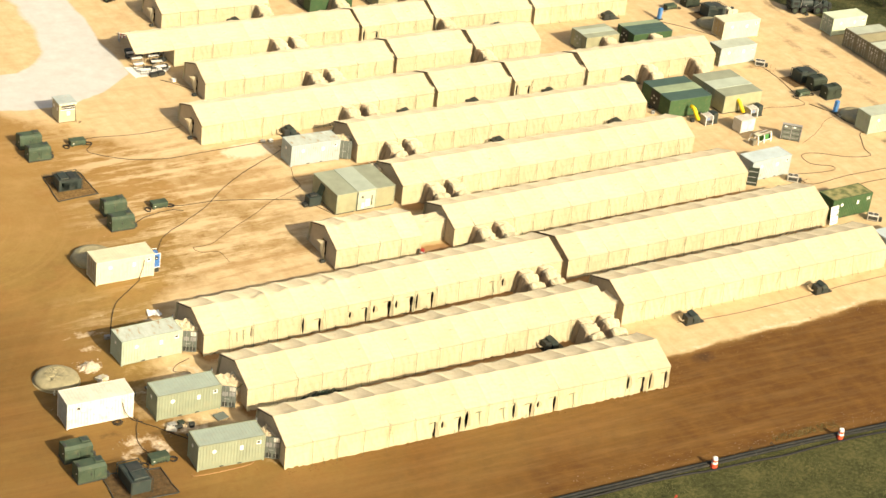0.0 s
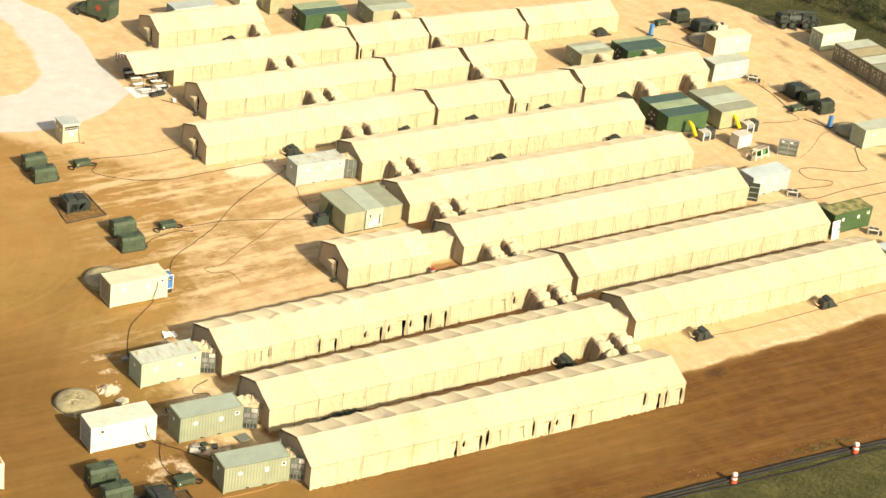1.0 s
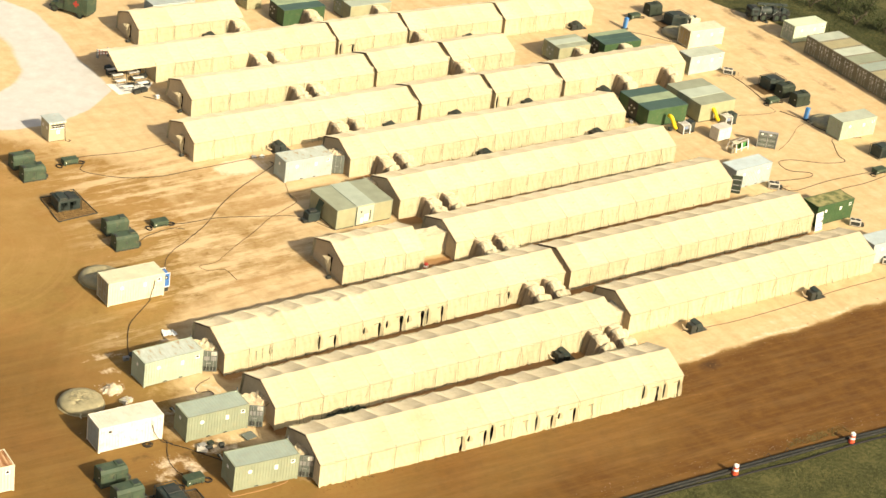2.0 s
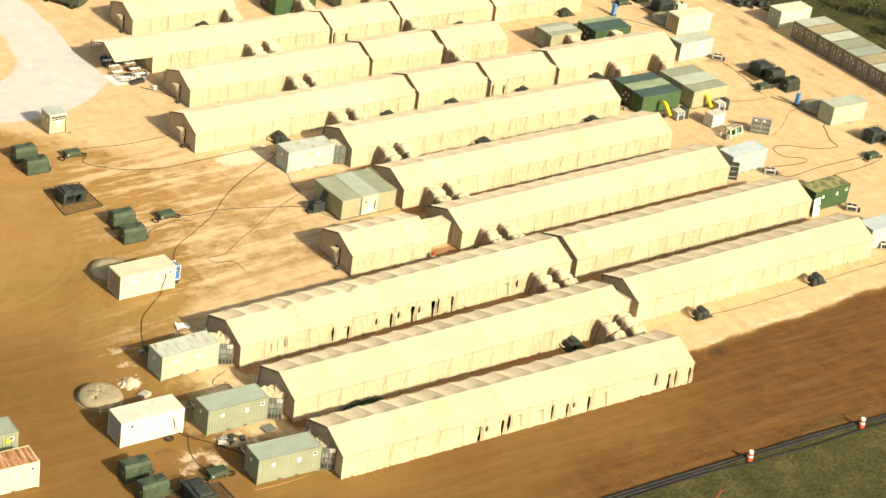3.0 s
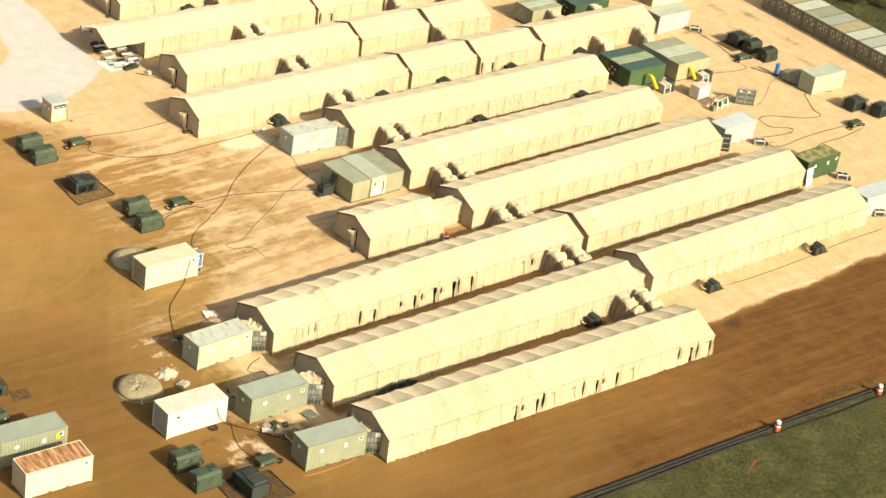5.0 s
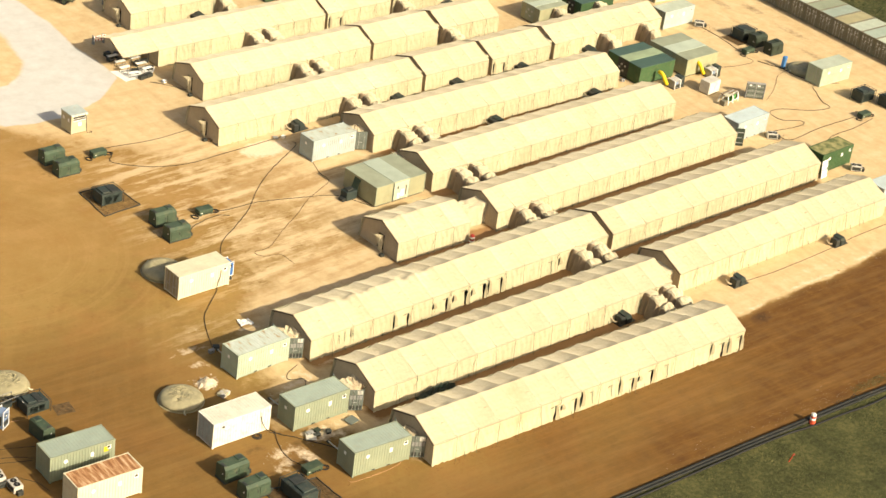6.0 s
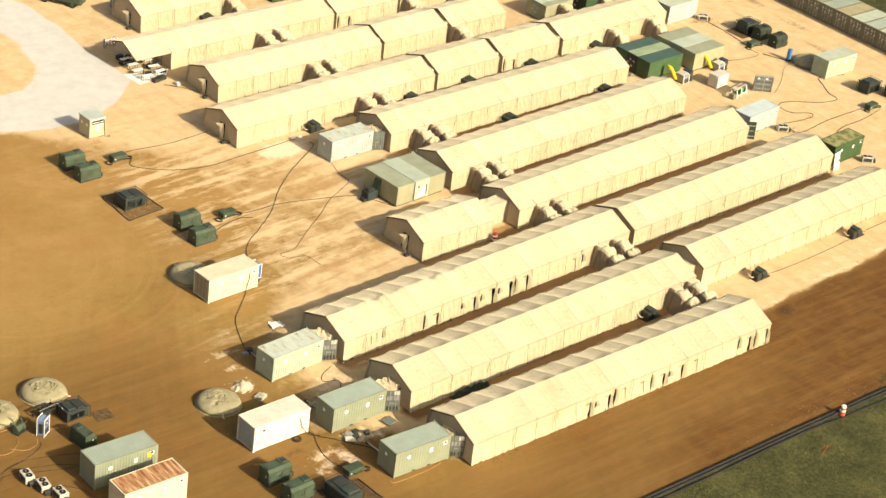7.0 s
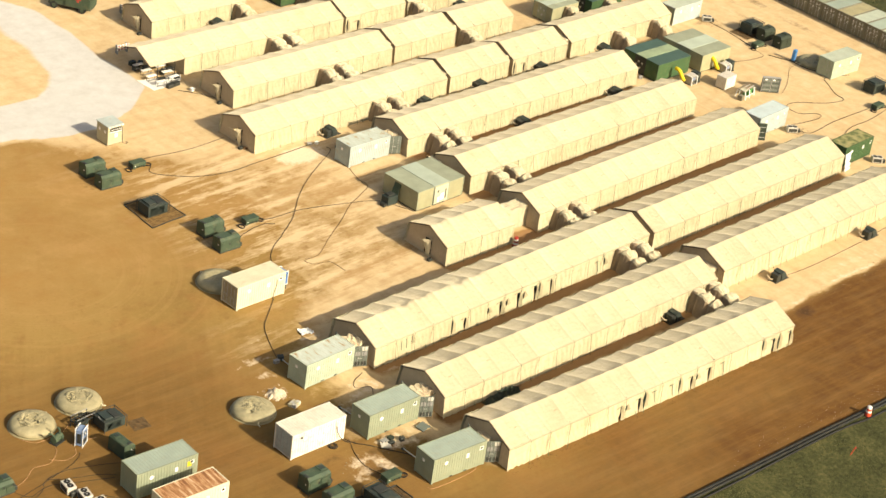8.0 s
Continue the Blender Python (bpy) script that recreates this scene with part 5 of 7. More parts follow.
def supply_box(m, label, paint):
    """A low power distribution box with a lid, plugs and a coil of cable."""
    t = thing("distribution_box", m, label, "power box", "power distribution boxes")
    part("body", boxm(0, 0, 0.1, 1.7, 0.9, 0.62, 0.03), paint, t)
    part("lid", boxm(-0.03, -0.03, 0.625, 1.73, 0.93, 0.70, 0.02), paint, t)
    for x in (0.1, 1.45):
        part("foot", boxm(x, 0.05, 0, x + 0.15, 0.85, 0.1), DARKMETAL, t)
    part("label_plate", boxm(0.2, -0.02, 0.35, 0.32, -0.003, 0.43), LABELW, t, "white label plate")
    for i in range(4):
        part("plug", cylinder(bmesh.new(), (0.6 + i * 0.25, -0.12, 0.25), (0.6 + i * 0.25, 0.0, 0.3), 0.05, n=7), BLACK, t)
    ring = [(2.1 + 0.36 * math.cos(a), 0.2 + 0.36 * math.sin(a), 0.05 + 0.004 * i) for i, a in enumerate(np.linspace(0, 4 * math.pi, 26))]
    part("cable_coil", tube([(1.7, 0.5, 0.3)] + ring, 0.04, 5), BLACK, t, "coiled black cable")
    ring = [(-0.5 + 0.3 * math.cos(a), 0.1 + 0.42 * math.sin(a), 0.05 + 0.004 * i) for i, a in enumerate(np.linspace(0, 5 * math.pi, 32))]
    part("cable_coil", tube([(0.0, 0.4, 0.3)] + ring, 0.035, 5), BLACK, t, "coiled black cable")
    return t


def field_cooler(m, label, sx=2.0, sy=1.1, sz=1.15):
    """A dark field cooling unit: an upright box, a hood sloping off it, a low tray and a short pale duct."""
    t = thing("cooling_unit", m, label, "cooling unit", "dark cooling units by the tents")
    part("body", boxm(0.1, 0.08, 0.08, sx * 0.42, sy - 0.1, sz * 0.82, 0.04), DARKMETAL, t)
    bm = bmesh.new()
    pr = [(sx * 0.43, 0.1), (sx * 0.80, 0.1), (sx * 0.80, sz * 0.62), (sx * 0.62, sz), (sx * 0.30, sz * 0.9), (sx * 0.43, sz * 0.6)]
    a = [bm.verts.new((x, 0.0, z)) for x, z in pr]
    b3 = [bm.verts.new((x, sy, z)) for x, z in pr]
    bm.faces.new(a)
    bm.faces.new(b3[::-1])
    for q in range(len(pr)):
        bm.faces.new((a[q], b3[q], b3[(q + 1) % len(pr)], a[(q + 1) % len(pr)]))
    bmesh.ops.recalc_face_normals(bm, faces=bm.faces)
    part("hood", bm, GREENGREY, t, "dark green sloping hood")
    part("tray", boxm(sx * 0.82, 0.05, 0.0, sx * 1.15, sy * 0.7, 0.12, 0.02), DARKMETAL, t)
    part("skid", boxm(0, 0.05, 0, sx * 0.8, sy - 0.05, 0.08), DARKMETAL, t)
    part("duct", tube(spline([(0.12, 0.6, 0.3), (-0.1, 0.75, 0.3), (-0.22, 1.0, 0.45), (-0.2, 1.25, 0.6)], 4), 0.08, 7), GABLE, t, "short pale canvas duct", smooth=True)
    for q in range(4):
        part("louvre", boxm(sx * 0.46, -0.03, 0.2 + q * 0.1 * sz, sx * 0.76, -0.003, 0.25 + q * 0.1 * sz), DARKMETAL, t)
    return t


def netted_unit(m, label, tarp=(4.2, 5.2), sx=2.7, sy=1.9, sz=1.5):
    """A dark machine in a tube frame, standing on a spread of netting."""
    t = thing("framed_pump_unit", m, label, "pump unit")
    part("body", boxm(0.10, 0.12, 0.1, sx - 0.5, sy - 0.12, sz - 0.12, 0.06), GREENGREY, t)
    part("engine_block", boxm(sx - 0.49, 0.15, 0.1, sx - 0.08, sy - 0.15, sz - 0.22, 0.05), GREENGREY, t)
    part("top_cover", boxm(0.3, 0.3, sz - 0.118, sx * 0.45, sy - 0.4, sz + 0.06, 0.04), GREENGREY, t)
    part("top_cover", boxm(sx * 0.5, 0.25, sz - 0.118, sx - 0.6, sy - 0.5, sz - 0.03, 0.03), DARKMETAL, t)
    part("side_panel", boxm(0.35, 0.12, 0.25, sx / 2 - 0.05, 0.145, sz - 0.4), GREENGREY, t)
    part("side_panel", boxm(sx / 2 + 0.05, 0.12, 0.25, sx - 0.35, 0.145, sz - 0.4), GREENGREY, t)
    part("label_plate", boxm(0.125, sy * 0.4, 0.7, 0.145, sy * 0.4 + 0.35, 1.15), LABELW, t, "white label plate")
    for x in (0.04, sx - 0.04):
        for y in (0.04, sy - 0.04):
            part("frame_post", cylinder(bmesh.new(), (x, y, 0), (x, y, sz - 0.1), 0.035, n=6), DARKMETAL, t)
    for a, b2 in (((0, 0), (1, 0)), ((1, 0), (1, 1)), ((1, 1), (0, 1)), ((0, 1), (0, 0))):
        part("frame_rail", cylinder(bmesh.new(), (0.04 + a[0] * (sx - 0.08), 0.04 + a[1] * (sy - 0.08), sz - 0.1), (0.04 + b2[0] * (sx - 0.08), 0.04 + b2[1] * (sy - 0.08), sz - 0.1), 0.035, n=6), DARKMETAL, t)
    return t


def trailer_frame(m):
    t = thing("trailer_frame", m, "open dark steel trailer frame beside a pump unit", "trailer frame")
    for y in (0.0, 1.5):
        part("long_beam", boxm(0, y, 0.75, 2.6, y + 0.1, 0.87), DARKMETAL, t)
        part("top_rail", boxm(0, y + 0.02, 1.25, 2.6, y + 0.08, 1.31), GREYMID, t)
        for x in (0.05, 1.25, 2.45):
            part("leg", boxm(x, y + 0.02, 0.0, x + 0.08, y + 0.08, 1.25), DARKMETAL, t)
    for x in (0.0, 0.6, 1.2, 1.8, 2.5):
        part("cross_beam", boxm(x, 0.1, 0.76, x + 0.09, 1.5, 0.86), DARKMETAL, t)
    part("gear_box", boxm(0.4, 0.25, 0.2, 1.9, 1.2, 0.74, 0.05), GREENGREY, t)


trailer_frame(pose(-28.5, 24.55, 0, 0, 0, 8) @ Matrix.Diagonal((0.75, 0.6, 0.9, 1)))


def ground_cloth(points, label, seed, mat, lump=0.03):
    """A thin rumpled sheet lying on the ground within four corners."""
    p = [Vector((*q, 0)) for q in points]

    def fn(u, v):
        a = p[0].lerp(p[1], u).lerp(p[3].lerp(p[2], u), v)
        n1 = noise.noise((a.x * 0.9, a.y * 0.9, seed))
        return a + Vector((0.12 * n1, 0.12 * noise.noise((a.y, a.x, seed + 5)), 0.03 + lump * abs(n1) + (lump - 0.03) * abs(noise.noise((a.x * 3, a.y * 3, seed)))))

    return tagged(new("ground_cloth", mesh_of("ground_cloth", sheet(fn, 12, 12), mat, True)), label, "ground cloth")


def collapsible_tank(x, y, r, label, seed, h=0.70):
    """A collapsible tank: a round pillow with a slack, puckered top and a hem."""
    t = thing("collapsible_tank", pose(x, y, 0, 0, 0, seed * 70), label, "water tank", "collapsible tanks")
    bm = bmesh.new()
    rings = []
    prof = [(1.0, 0.0), (1.05, 0.16), (1.06, 0.36), (1.02, 0.58), (0.95, 0.76), (0.86, 0.88), (0.76, 0.94), (0.66, 0.96), (0.56, 0.96), (0.45, 0.95), (0.34, 0.95), (0.23, 0.95), (0.12, 0.95)]
    n = 56
    for j, (rr, zz) in enumerate(prof):
        ring = []
        for i in range(n):
            a = 2 * math.pi * i / n
            c, s2 = math.cos(a), math.sin(a)
            pucker = max(0, min(1, (0.84 - rr) * 5)) * 1.1
            dz = pucker * (0.30 * (0.4 - abs(noise.noise((c * rr * 3.5 + seed, s2 * rr * 3.5, 3.3)))) + 0.12 * noise.noise((c * rr * 9, s2 * rr * 9, seed)))
            dr = 0.006 * math.sin(a * 16 + seed) * (rr > 0.8)
            ring.append(bm.verts.new((r * (rr + dr) * c, r * (rr + dr) * s2, h * zz + dz * h)))
        rings.append(ring)
    for a, b2 in zip(rings, rings[1:]):
        for i in range(n):
            bm.faces.new((a[i], a[(i + 1) % n], b2[(i + 1) % n], b2[i]))
    c = bm.verts.new((0, 0, h * 0.96))
    for i in range(n):
        bm.faces.new((rings[-1][i], rings[-1][(i + 1) % n], c))
    part("tank_skin", bm, TANKFAB, t, smooth=True)
    rng = random.Random(seed)
    for i in range(38 if seed < 4 else 3):
        a = rng.uniform(0, 6.28)
        b2 = a + rng.uniform(0.5, 1.6)
        ra, rb = rng.uniform(0.08, 0.70), rng.uniform(0.08, 0.70)
        rm = (ra + rb) / 2
        q = [(r * ra * math.cos(a), r * ra * math.sin(a), h * 0.93), (r * rm * math.cos((a + b2) / 2), r * rm * math.sin((a + b2) / 2), h * 1.08), (r * rb * math.cos(b2), r * rb * math.sin(b2), h * 0.93)]
        part("fold", tube(spline(q, 4), 0.05, 5), TANKFAB, t, "raised fold of slack fabric", smooth=True)
    part("ground_hem", cylinder(bmesh.new(), (0, 0, 0.004), (0, 0, 0.03), r * 1.12, n=40), TANKFAB, t)
    part("filler_pipe", tube(spline([(-r * 1.0, 0.1, 0.3), (-r * 1.15, 0.2, 0.12), (-r * 1.25, 0.1, 0.06)], 4), 0.06, 6), CREAM, t)
    return t


def hose(points, r, label, mat, wobble=0.05, seed=1, name="cable", category="cable"):
    rng = random.Random(seed)
    r *= 0.72 if r > 0.1 else 0.7
    pts = spline([(x + rng.uniform(-wobble, wobble), y + rng.uniform(-wobble, wobble), r * 0.9) for x, y in points], 8, wobble * (0.32 if category == "cable" else 0.12), rng)
    ob = new(name, mesh_of(name, tube(pts, r, 6), mat, True))
    return tagged(ob, label, category)


GEN = "olive green generator set on a steel skid"
generator(pose(-17.1, 6.6, 0, 0, 0, 2), GEN, GENPAINT, 2.5, 1.45, 1.55)
generator(pose(-17.0, 3.55, 0, 0, 0, 2), GEN, GENPAINT, 2.5, 1.45, 1.55)
generator(pose(0.9, 46.3, 0, 0, 0, 1), GEN, GENPAINT, 2.5, 1.45, 1.55)
generator(pose(0.5, 43.0, 0, 0, 0, 1), GEN, GENPAINT, 2.5, 1.45, 1.55)
generator(pose(-2.6, 62.9, 0, 0, 0, 2), GEN, GENPAINT, 2.5, 1.45, 1.55)
generator(pose(-2.6, 59.9, 0, 0, 0, 1), GEN, GENPAINT, 2.5, 1.45, 1.55)
generator(pose(-26.2, 19.0, 0, 0, 0, 94), "olive green generator set beside a tube-framed pump", OLIVE, 2.2, 1.25, 1.45)
generator(pose(99.0, 49.6, 0, 0, 0, 1), "dark olive generator set on pale sand", OLIVEDARK)
generator(pose(98.9, 52.4, 0, 0, 0, 1), "dark olive generator set on pale sand", OLIVEDARK)
generator(pose(98.6, 80.6, 0, 0, 0, 2), "dark olive generator set on pale sand", OLIVEDARK)
generator(pose(-39.2, 20.0, 0, 0, 0, 0), GEN, OLIVE, 1.8, 1.4, 1.2)
for x, y in ((-10.4, 4.1), (6.2, 46.3), (2.9, 62.2), (95.9, 51.3), (95.2, 80.4), (95.4, 30.6)):
    supply_box(pose(x, y, 0, 0, 0, 2), "small olive power box with coiled black cable", OLIVE)
DG = "dark grey-green framed machine standing on the ground"
netted_unit(pose(-11.6, 0.6, 0, 0, 0, 92), "dark grey-green framed machine standing on netting", sx=3.2, sy=2.0)
netted_unit(pose(-1.9, 52.4, 0, 0, 0, 1), "dark grey-green framed machine standing on netting", sx=2.7, sy=2.2)
netted_unit(pose(-26.75, 22.95, 0, 0, 0, 1), DG, sx=2.4, sy=2.0, sz=1.25)
netted_unit(pose(98.6, 54.6, 0, 0, 0, 2), DG, sx=2.9, sy=2.2, sz=1.6)
netted_unit(pose(98.9, 33.7, 0, 0, 0, 2), DG, sx=2.8, sy=2.0, sz=1.6)
netted_unit(pose(101.0, 31.0, 0, 0, 0, 2), DG, sx=2.6, sy=2.0, sz=1.6)
netted_unit(pose(99.2, 76.3, 0, 0, 0, 2), DG, sx=3.2, sy=2.2, sz=1.7)


def bund(points, label, net=NETTING):
    """A low spill basin: a dark padded rim round a spread of net with its cords."""
    t = thing("spill_basin", pose(0, 0, 0), label, "spill basin")
    q = [Vector((x, y, 0.0)) for x, y in points]
    for a, b2 in zip(q, q[1:] + q[:1]):
        n = 8
        row = [a.lerp(b2, i / n) + Vector((0.10 * noise.noise((a.x + i * 0.7, a.y, 1)), 0.10 * noise.noise((a.x, i * 0.7, 3)), 0.07)) for i in range(n + 1)]
        part("rim", tube(row, 0.055, 6), DARKMETAL, t, "dark padded rim", smooth=True)
    part("net", sheet(lambda u, v: q[0].lerp(q[1], u).lerp(q[3].lerp(q[2], u), v) + Vector((0, 0, 0.015 + 0.012 * abs(noise.noise((u * 7, v * 7, q[0].x))))), 12, 12), net, t, "thin net spread flat", smooth=True)
    for i in range(1, 15):
        for a, b2 in ((q[0].lerp(q[1], i / 15), q[3].lerp(q[2], i / 15)), (q[0].lerp(q[3], i / 15), q[1].lerp(q[2], i / 15))):
            row = [a.lerp(b2, j / 16) + Vector((0.28 * noise.noise((i * 0.6, j * 0.5, a.x)), 0.28 * noise.noise((j * 0.5, i * 0.6, a.y)), 0.03 + 0.06 * abs(noise.noise((i * 0.8, j * 0.8, 7))))) for j in range(17)]
            part("net_cord", tube(row, 0.014, 4), NETTING, t)
    return t


NETDARK = "dark brown camouflage netting spread on the soil"
bund(((-15.0, 0.0), (-9.6, -0.2), (-9.8, 3.6), (-14.8, 4.2)), "dark rimmed spill basin with brown net on soil")
bund(((-2.5, 50.7), (2.0, 51.2), (1.75, 56.3), (-2.35, 56.2)), "dark rimmed spill basin with brown net on soil", NETPALE)
ground_cloth(((-24.3, 22.0), (-22.6, 21.8), (-22.4, 23.4), (-24.0, 23.6)), NETDARK, 9, NETTING)
ground_cloth(((97.3, 54.0), (102.0, 54.2), (101.8, 57.4), (97.2, 57.2)), NETDARK, 6, NETTING)
ground_cloth(((97.8, 75.6), (103.2, 75.8), (103.0, 79.2), (97.8, 79.0)), NETDARK, 7, NETTING)
ground_cloth(((-2.0, 26.5), (-0.7, 26.2), (-0.6, 27.4), (-1.7, 27.7)), "crumpled white plastic sheet on the ground", 8, LABELW, 0.4)
for x, y, a in ((48.3, 8.6, 2), (65.5, 9.4, 2), (31.7, 8.9, 2), (26.6, 58.0, 5)):
    field_cooler(pose(x, y, 0, 0, 0, a), "dark grey-green cooling unit standing by a tent wall")
for x, y, a in ((49.2, 49.2, 2), (66.0, 49.8, 2), (42.0, 59.0, 2), (51.6, 59.5, 1), (62.5, 59.6, 2), (74.6, 60.1, 2), (84.0, 79.3, 1), (33.0, 88.8, 1), (66.5, 79.4, 1)):
    field_cooler(pose(x, y, 0, 0, 0, a), "low dark cooling unit standing by a tent wall", 2.3, 1.1, 1.0)


def netting_heap(x, y, a, L):
    t = thing("netting_heap", pose(x, y, 0, 0, 0, a), "heap of dark green netting along a tent wall", "netting")
    f = lambda u, v: Vector((u * L, v * 0.9, max(0.01, math.sin(math.pi * v) * math.sin(math.pi * u) ** 0.4 * (0.85 + 0.7 * noise.noise((u * 9, v * 4, 1.7))))))
    part("netting", sheet(f, 40, 8), OLIVEDARK, t)
    part("cord", tube([(0.2, 0.45, 0.1), (L / 2, 0.5, 0.75), (L - 0.2, 0.45, 0.1)], 0.03, 4), ROPE, t)


netting_heap(5.4, 8.15, 2, 4.6)
def lidded_unit(m):
    t = thing("power_unit", m, "dark green power unit with a raised lid by a shelter", "power unit")
    part("body", boxm(0, 0, 0.1, 1.5, 1.1, 1.05, 0.05), GREENGREY, t)
    part("skid", boxm(0.05, 0.05, 0, 1.45, 1.05, 0.1), DARKMETAL, t)
    part("lid", boxm(0.0, 0.0, 0.0, 0.08, 1.0, 1.25, 0.02), OLIVE, t, "raised dark green lid", pose(1.42, 0.05, 1.06, 0, 20, 0))
    part("tray", boxm(-0.5, 0.1, 0.0, -0.02, 0.8, 0.35, 0.02), DARKMETAL, t)
    part("engine", boxm(0.25, 0.2, 1.052, 1.1, 0.9, 1.25, 0.05), DARKMETAL, t)
    return t


lidded_unit(pose(22.3, 42.2, 0, 0, 0, 3))

TANK = "tan round collapsible tank with puckered top on soil"
collapsible_tank(-13.6, 18.95, 1.9, TANK, 1)
collapsible_tank(-26.0, 28.15, 1.92, TANK, 2)
collapsible_tank(-31.3, 27.3, 1.9, TANK, 3)
collapsible_tank(-3.1, 38.6, 2.0, "tan round collapsible tank in a container's shadow", 4)
collapsible_tank(99.7, 44.4, 2.0, "tan round collapsible tank in a container's shadow", 5)
collapsible_tank(98.6, 74.3, 2.0, "tan round collapsible tank in a container's shadow", 6)


def fan_unit(m, label):
    """A white outdoor condenser with two round fans on top."""
    m = m @ Matrix.Diagonal((0.86, 0.86, 0.86, 1))
    t = thing("air_conditioner", m, label, "air conditioner", "white air conditioners")
    part("body", boxm(0, 0, 0.08, 1.5, 1.0, 0.85, 0.03), ACPAINT, t)
    part("pipe_box", boxm(1.52, 0.2, 0.0, 1.95, 0.8, 0.5, 0.03), DARKMETAL, t)
    part("base", boxm(0.05, 0.05, 0, 1.45, 0.95, 0.08), DARKMETAL, t)
    for x in (0.4, 1.1):
        f = part("fan", cylinder(bmesh.new(), (x, 0.5, 0.84), (x, 0.5, 0.875), 0.33, n=16), BLACK, t, "round black fan")
        part("hub", cylinder(bmesh.new(), (x, 0.5, 0.876), (x, 0.5, 0.9), 0.07, n=8), STEEL, f)
    part("grille", boxm(0.15, -0.02, 0.2, 1.35, -0.003, 0.7), DARKMETAL, t)
    return t


for x, y, a in ((-33.97, 18.6, -95), (-33.42, 16.9, -98), (-32.9, 15.2, -90), (79.2, 32.2, -35), (82.4, 21.5, -40), (96.2, 61.3, -40), (79.5, 13.0, -30)):
    fan_unit(pose(x, y, 0, 0, 0, a), "white air conditioner with two fans on the ground")


def kiosk(m):
    t = thing("booth", m, "cream box booth with a dark serving slot", "booth")
    part("wall", boxm(0, 0, 0.1, 2.0, 2.1, 2.3, 0.02), CREAMDULL, t)
    part("roof", boxm(-0.08, -0.08, 2.302, 2.08, 2.18, 2.42, 0.02), GREY, t)
    part("skid", boxm(0.1, 0.1, 0, 1.9, 2.0, 0.1), DARKMETAL, t)
    w = part("window", boxm(0.25, -0.03, 1.66, 1.8, -0.003, 2.12), DARKMETAL, t, "dark serving slot")
    part("frame", boxm(0.2, -0.05, 1.58, 1.85, -0.031, 1.66), LABELW, w)
    part("frame", boxm(0.2, -0.05, 1.86, 1.85, -0.031, 1.90), LABELW, w)
    part("notice", boxm(0.9, -0.02, 0.9, 1.3, -0.003, 1.4), LABELW, t)
    for i in range(5):
        part("roof_bracket", boxm(0.1 + i * 0.42, -0.12, 2.24, 0.32 + i * 0.42, -0.03, 2.30), LABELW, t)
    part("hanging_cable", tube(spline([(1.85, -0.06, 2.0), (1.9, -0.10, 1.0), (1.95, -0.2, 0.05), (2.2, -0.5, 0.03), (2.5, -0.3, 0.03), (2.3, -0.1, 0.03)], 5), 0.03, 5), BLACK, t, "black cable hanging down the wall")
    for y in (0.4, 1.4):
        part("side_window", boxm(-0.02, y, 1.4, -0.003, y + 0.3, 1.75), LABELW, t)
    return t


kiosk(pose(3.55, 68.15, 0, 0, 0, 2))


def reefer_unit(m, label, paint=BLUE):
    """A white-framed cooling unit with blue panels, on end."""
    t = thing("cooling_machine", m, label, "cooling machine")
    part("body", boxm(0.05, 0.05, 0.1, 0.95, 1.15, 1.75, 0.03), paint, t)
    for x in (0, 0.95):
        for y in (0, 1.15):
            part("frame_post", boxm(x, y, 0, x + 0.06, y + 0.06, 1.9), LABELW, t)
    for z in (0.05, 1.84):
        for y in (-0.003, 1.157):
            part("frame_rail", boxm(0.06, y, z, 0.95, y + 0.055, z + 0.06), LABELW, t)
    part("front_panel", boxm(0.15, 0.02, 0.25, 0.85, 0.045, 0.8), paint if paint is BLUE else DARKMETAL, t)
    part("side_hatch", boxm(0.02, 0.3, 0.4, 0.048, 0.9, 1.4), DARKMETAL, t)
    f = part("fan", cylinder(bmesh.new(), (0.5, 0.045, 1.3), (0.5, 0.02, 1.3), 0.24, n=16), DARKMETAL, t, "round dark fan")
    part("hub", cylinder(bmesh.new(), (0.5, 0.019, 1.3), (0.5, 0.0, 1.3), 0.08, n=8), LABELW, f)
    return t


reefer_unit(pose(-29.4, 22.3, 0, 0, 0, 34) @ Matrix.Diagonal((1.1, 0.6, 0.95, 1)), "blue and white framed pump machine on soil", BLUEGREY)
reefer = reefer_unit(pose(1.42, 34.2, 0.5, 0, 0, 2) @ Matrix.Diagonal((0.8, 0.9, 0.85, 1)), "blue and white refrigeration unit on a container's end")
tagged(part("mount", boxm(-0.1, 0.1, -0.588, 0.9, 1.1, 0.0), DARKMETAL, reefer), "dark steel mount")


def pump(m, label):
    t = thing("water_pump", m, label, "pump")
    part("base", boxm(-0.7, -0.5, 0, 0.7, 0.5, 0.12), DARKMETAL, t)
    part("motor", cylinder(bmesh.new(), (-0.6, 0, 0.55), (0.3, 0, 0.55), 0.4, n=14), OLIVE, t)
    part("volute", cylinder(bmesh.new(), (0.3, 0, 0.5), (0.6, 0, 0.5), 0.48, n=14), OLIVE, t)
    part("outlet", tube(spline([(0.45, 0, 0.8), (0.45, 0.0, 1.3), (0.2, 0.1, 1.75)], 4), 0.1, 8), OLIVE, t)
    part("inlet", tube(spline([(-0.4, 0.0, 0.8), (-0.6, 0.1, 1.2), (-1.0, 0.3, 1.5)], 4), 0.09, 8), OLIVE, t)
    return t


pump(pose(-30.75, 24.2, 0, 0, 0, 20) @ Matrix.Diagonal((0.82, 0.82, 0.82, 1)), "dark green water pump with upright pipes")


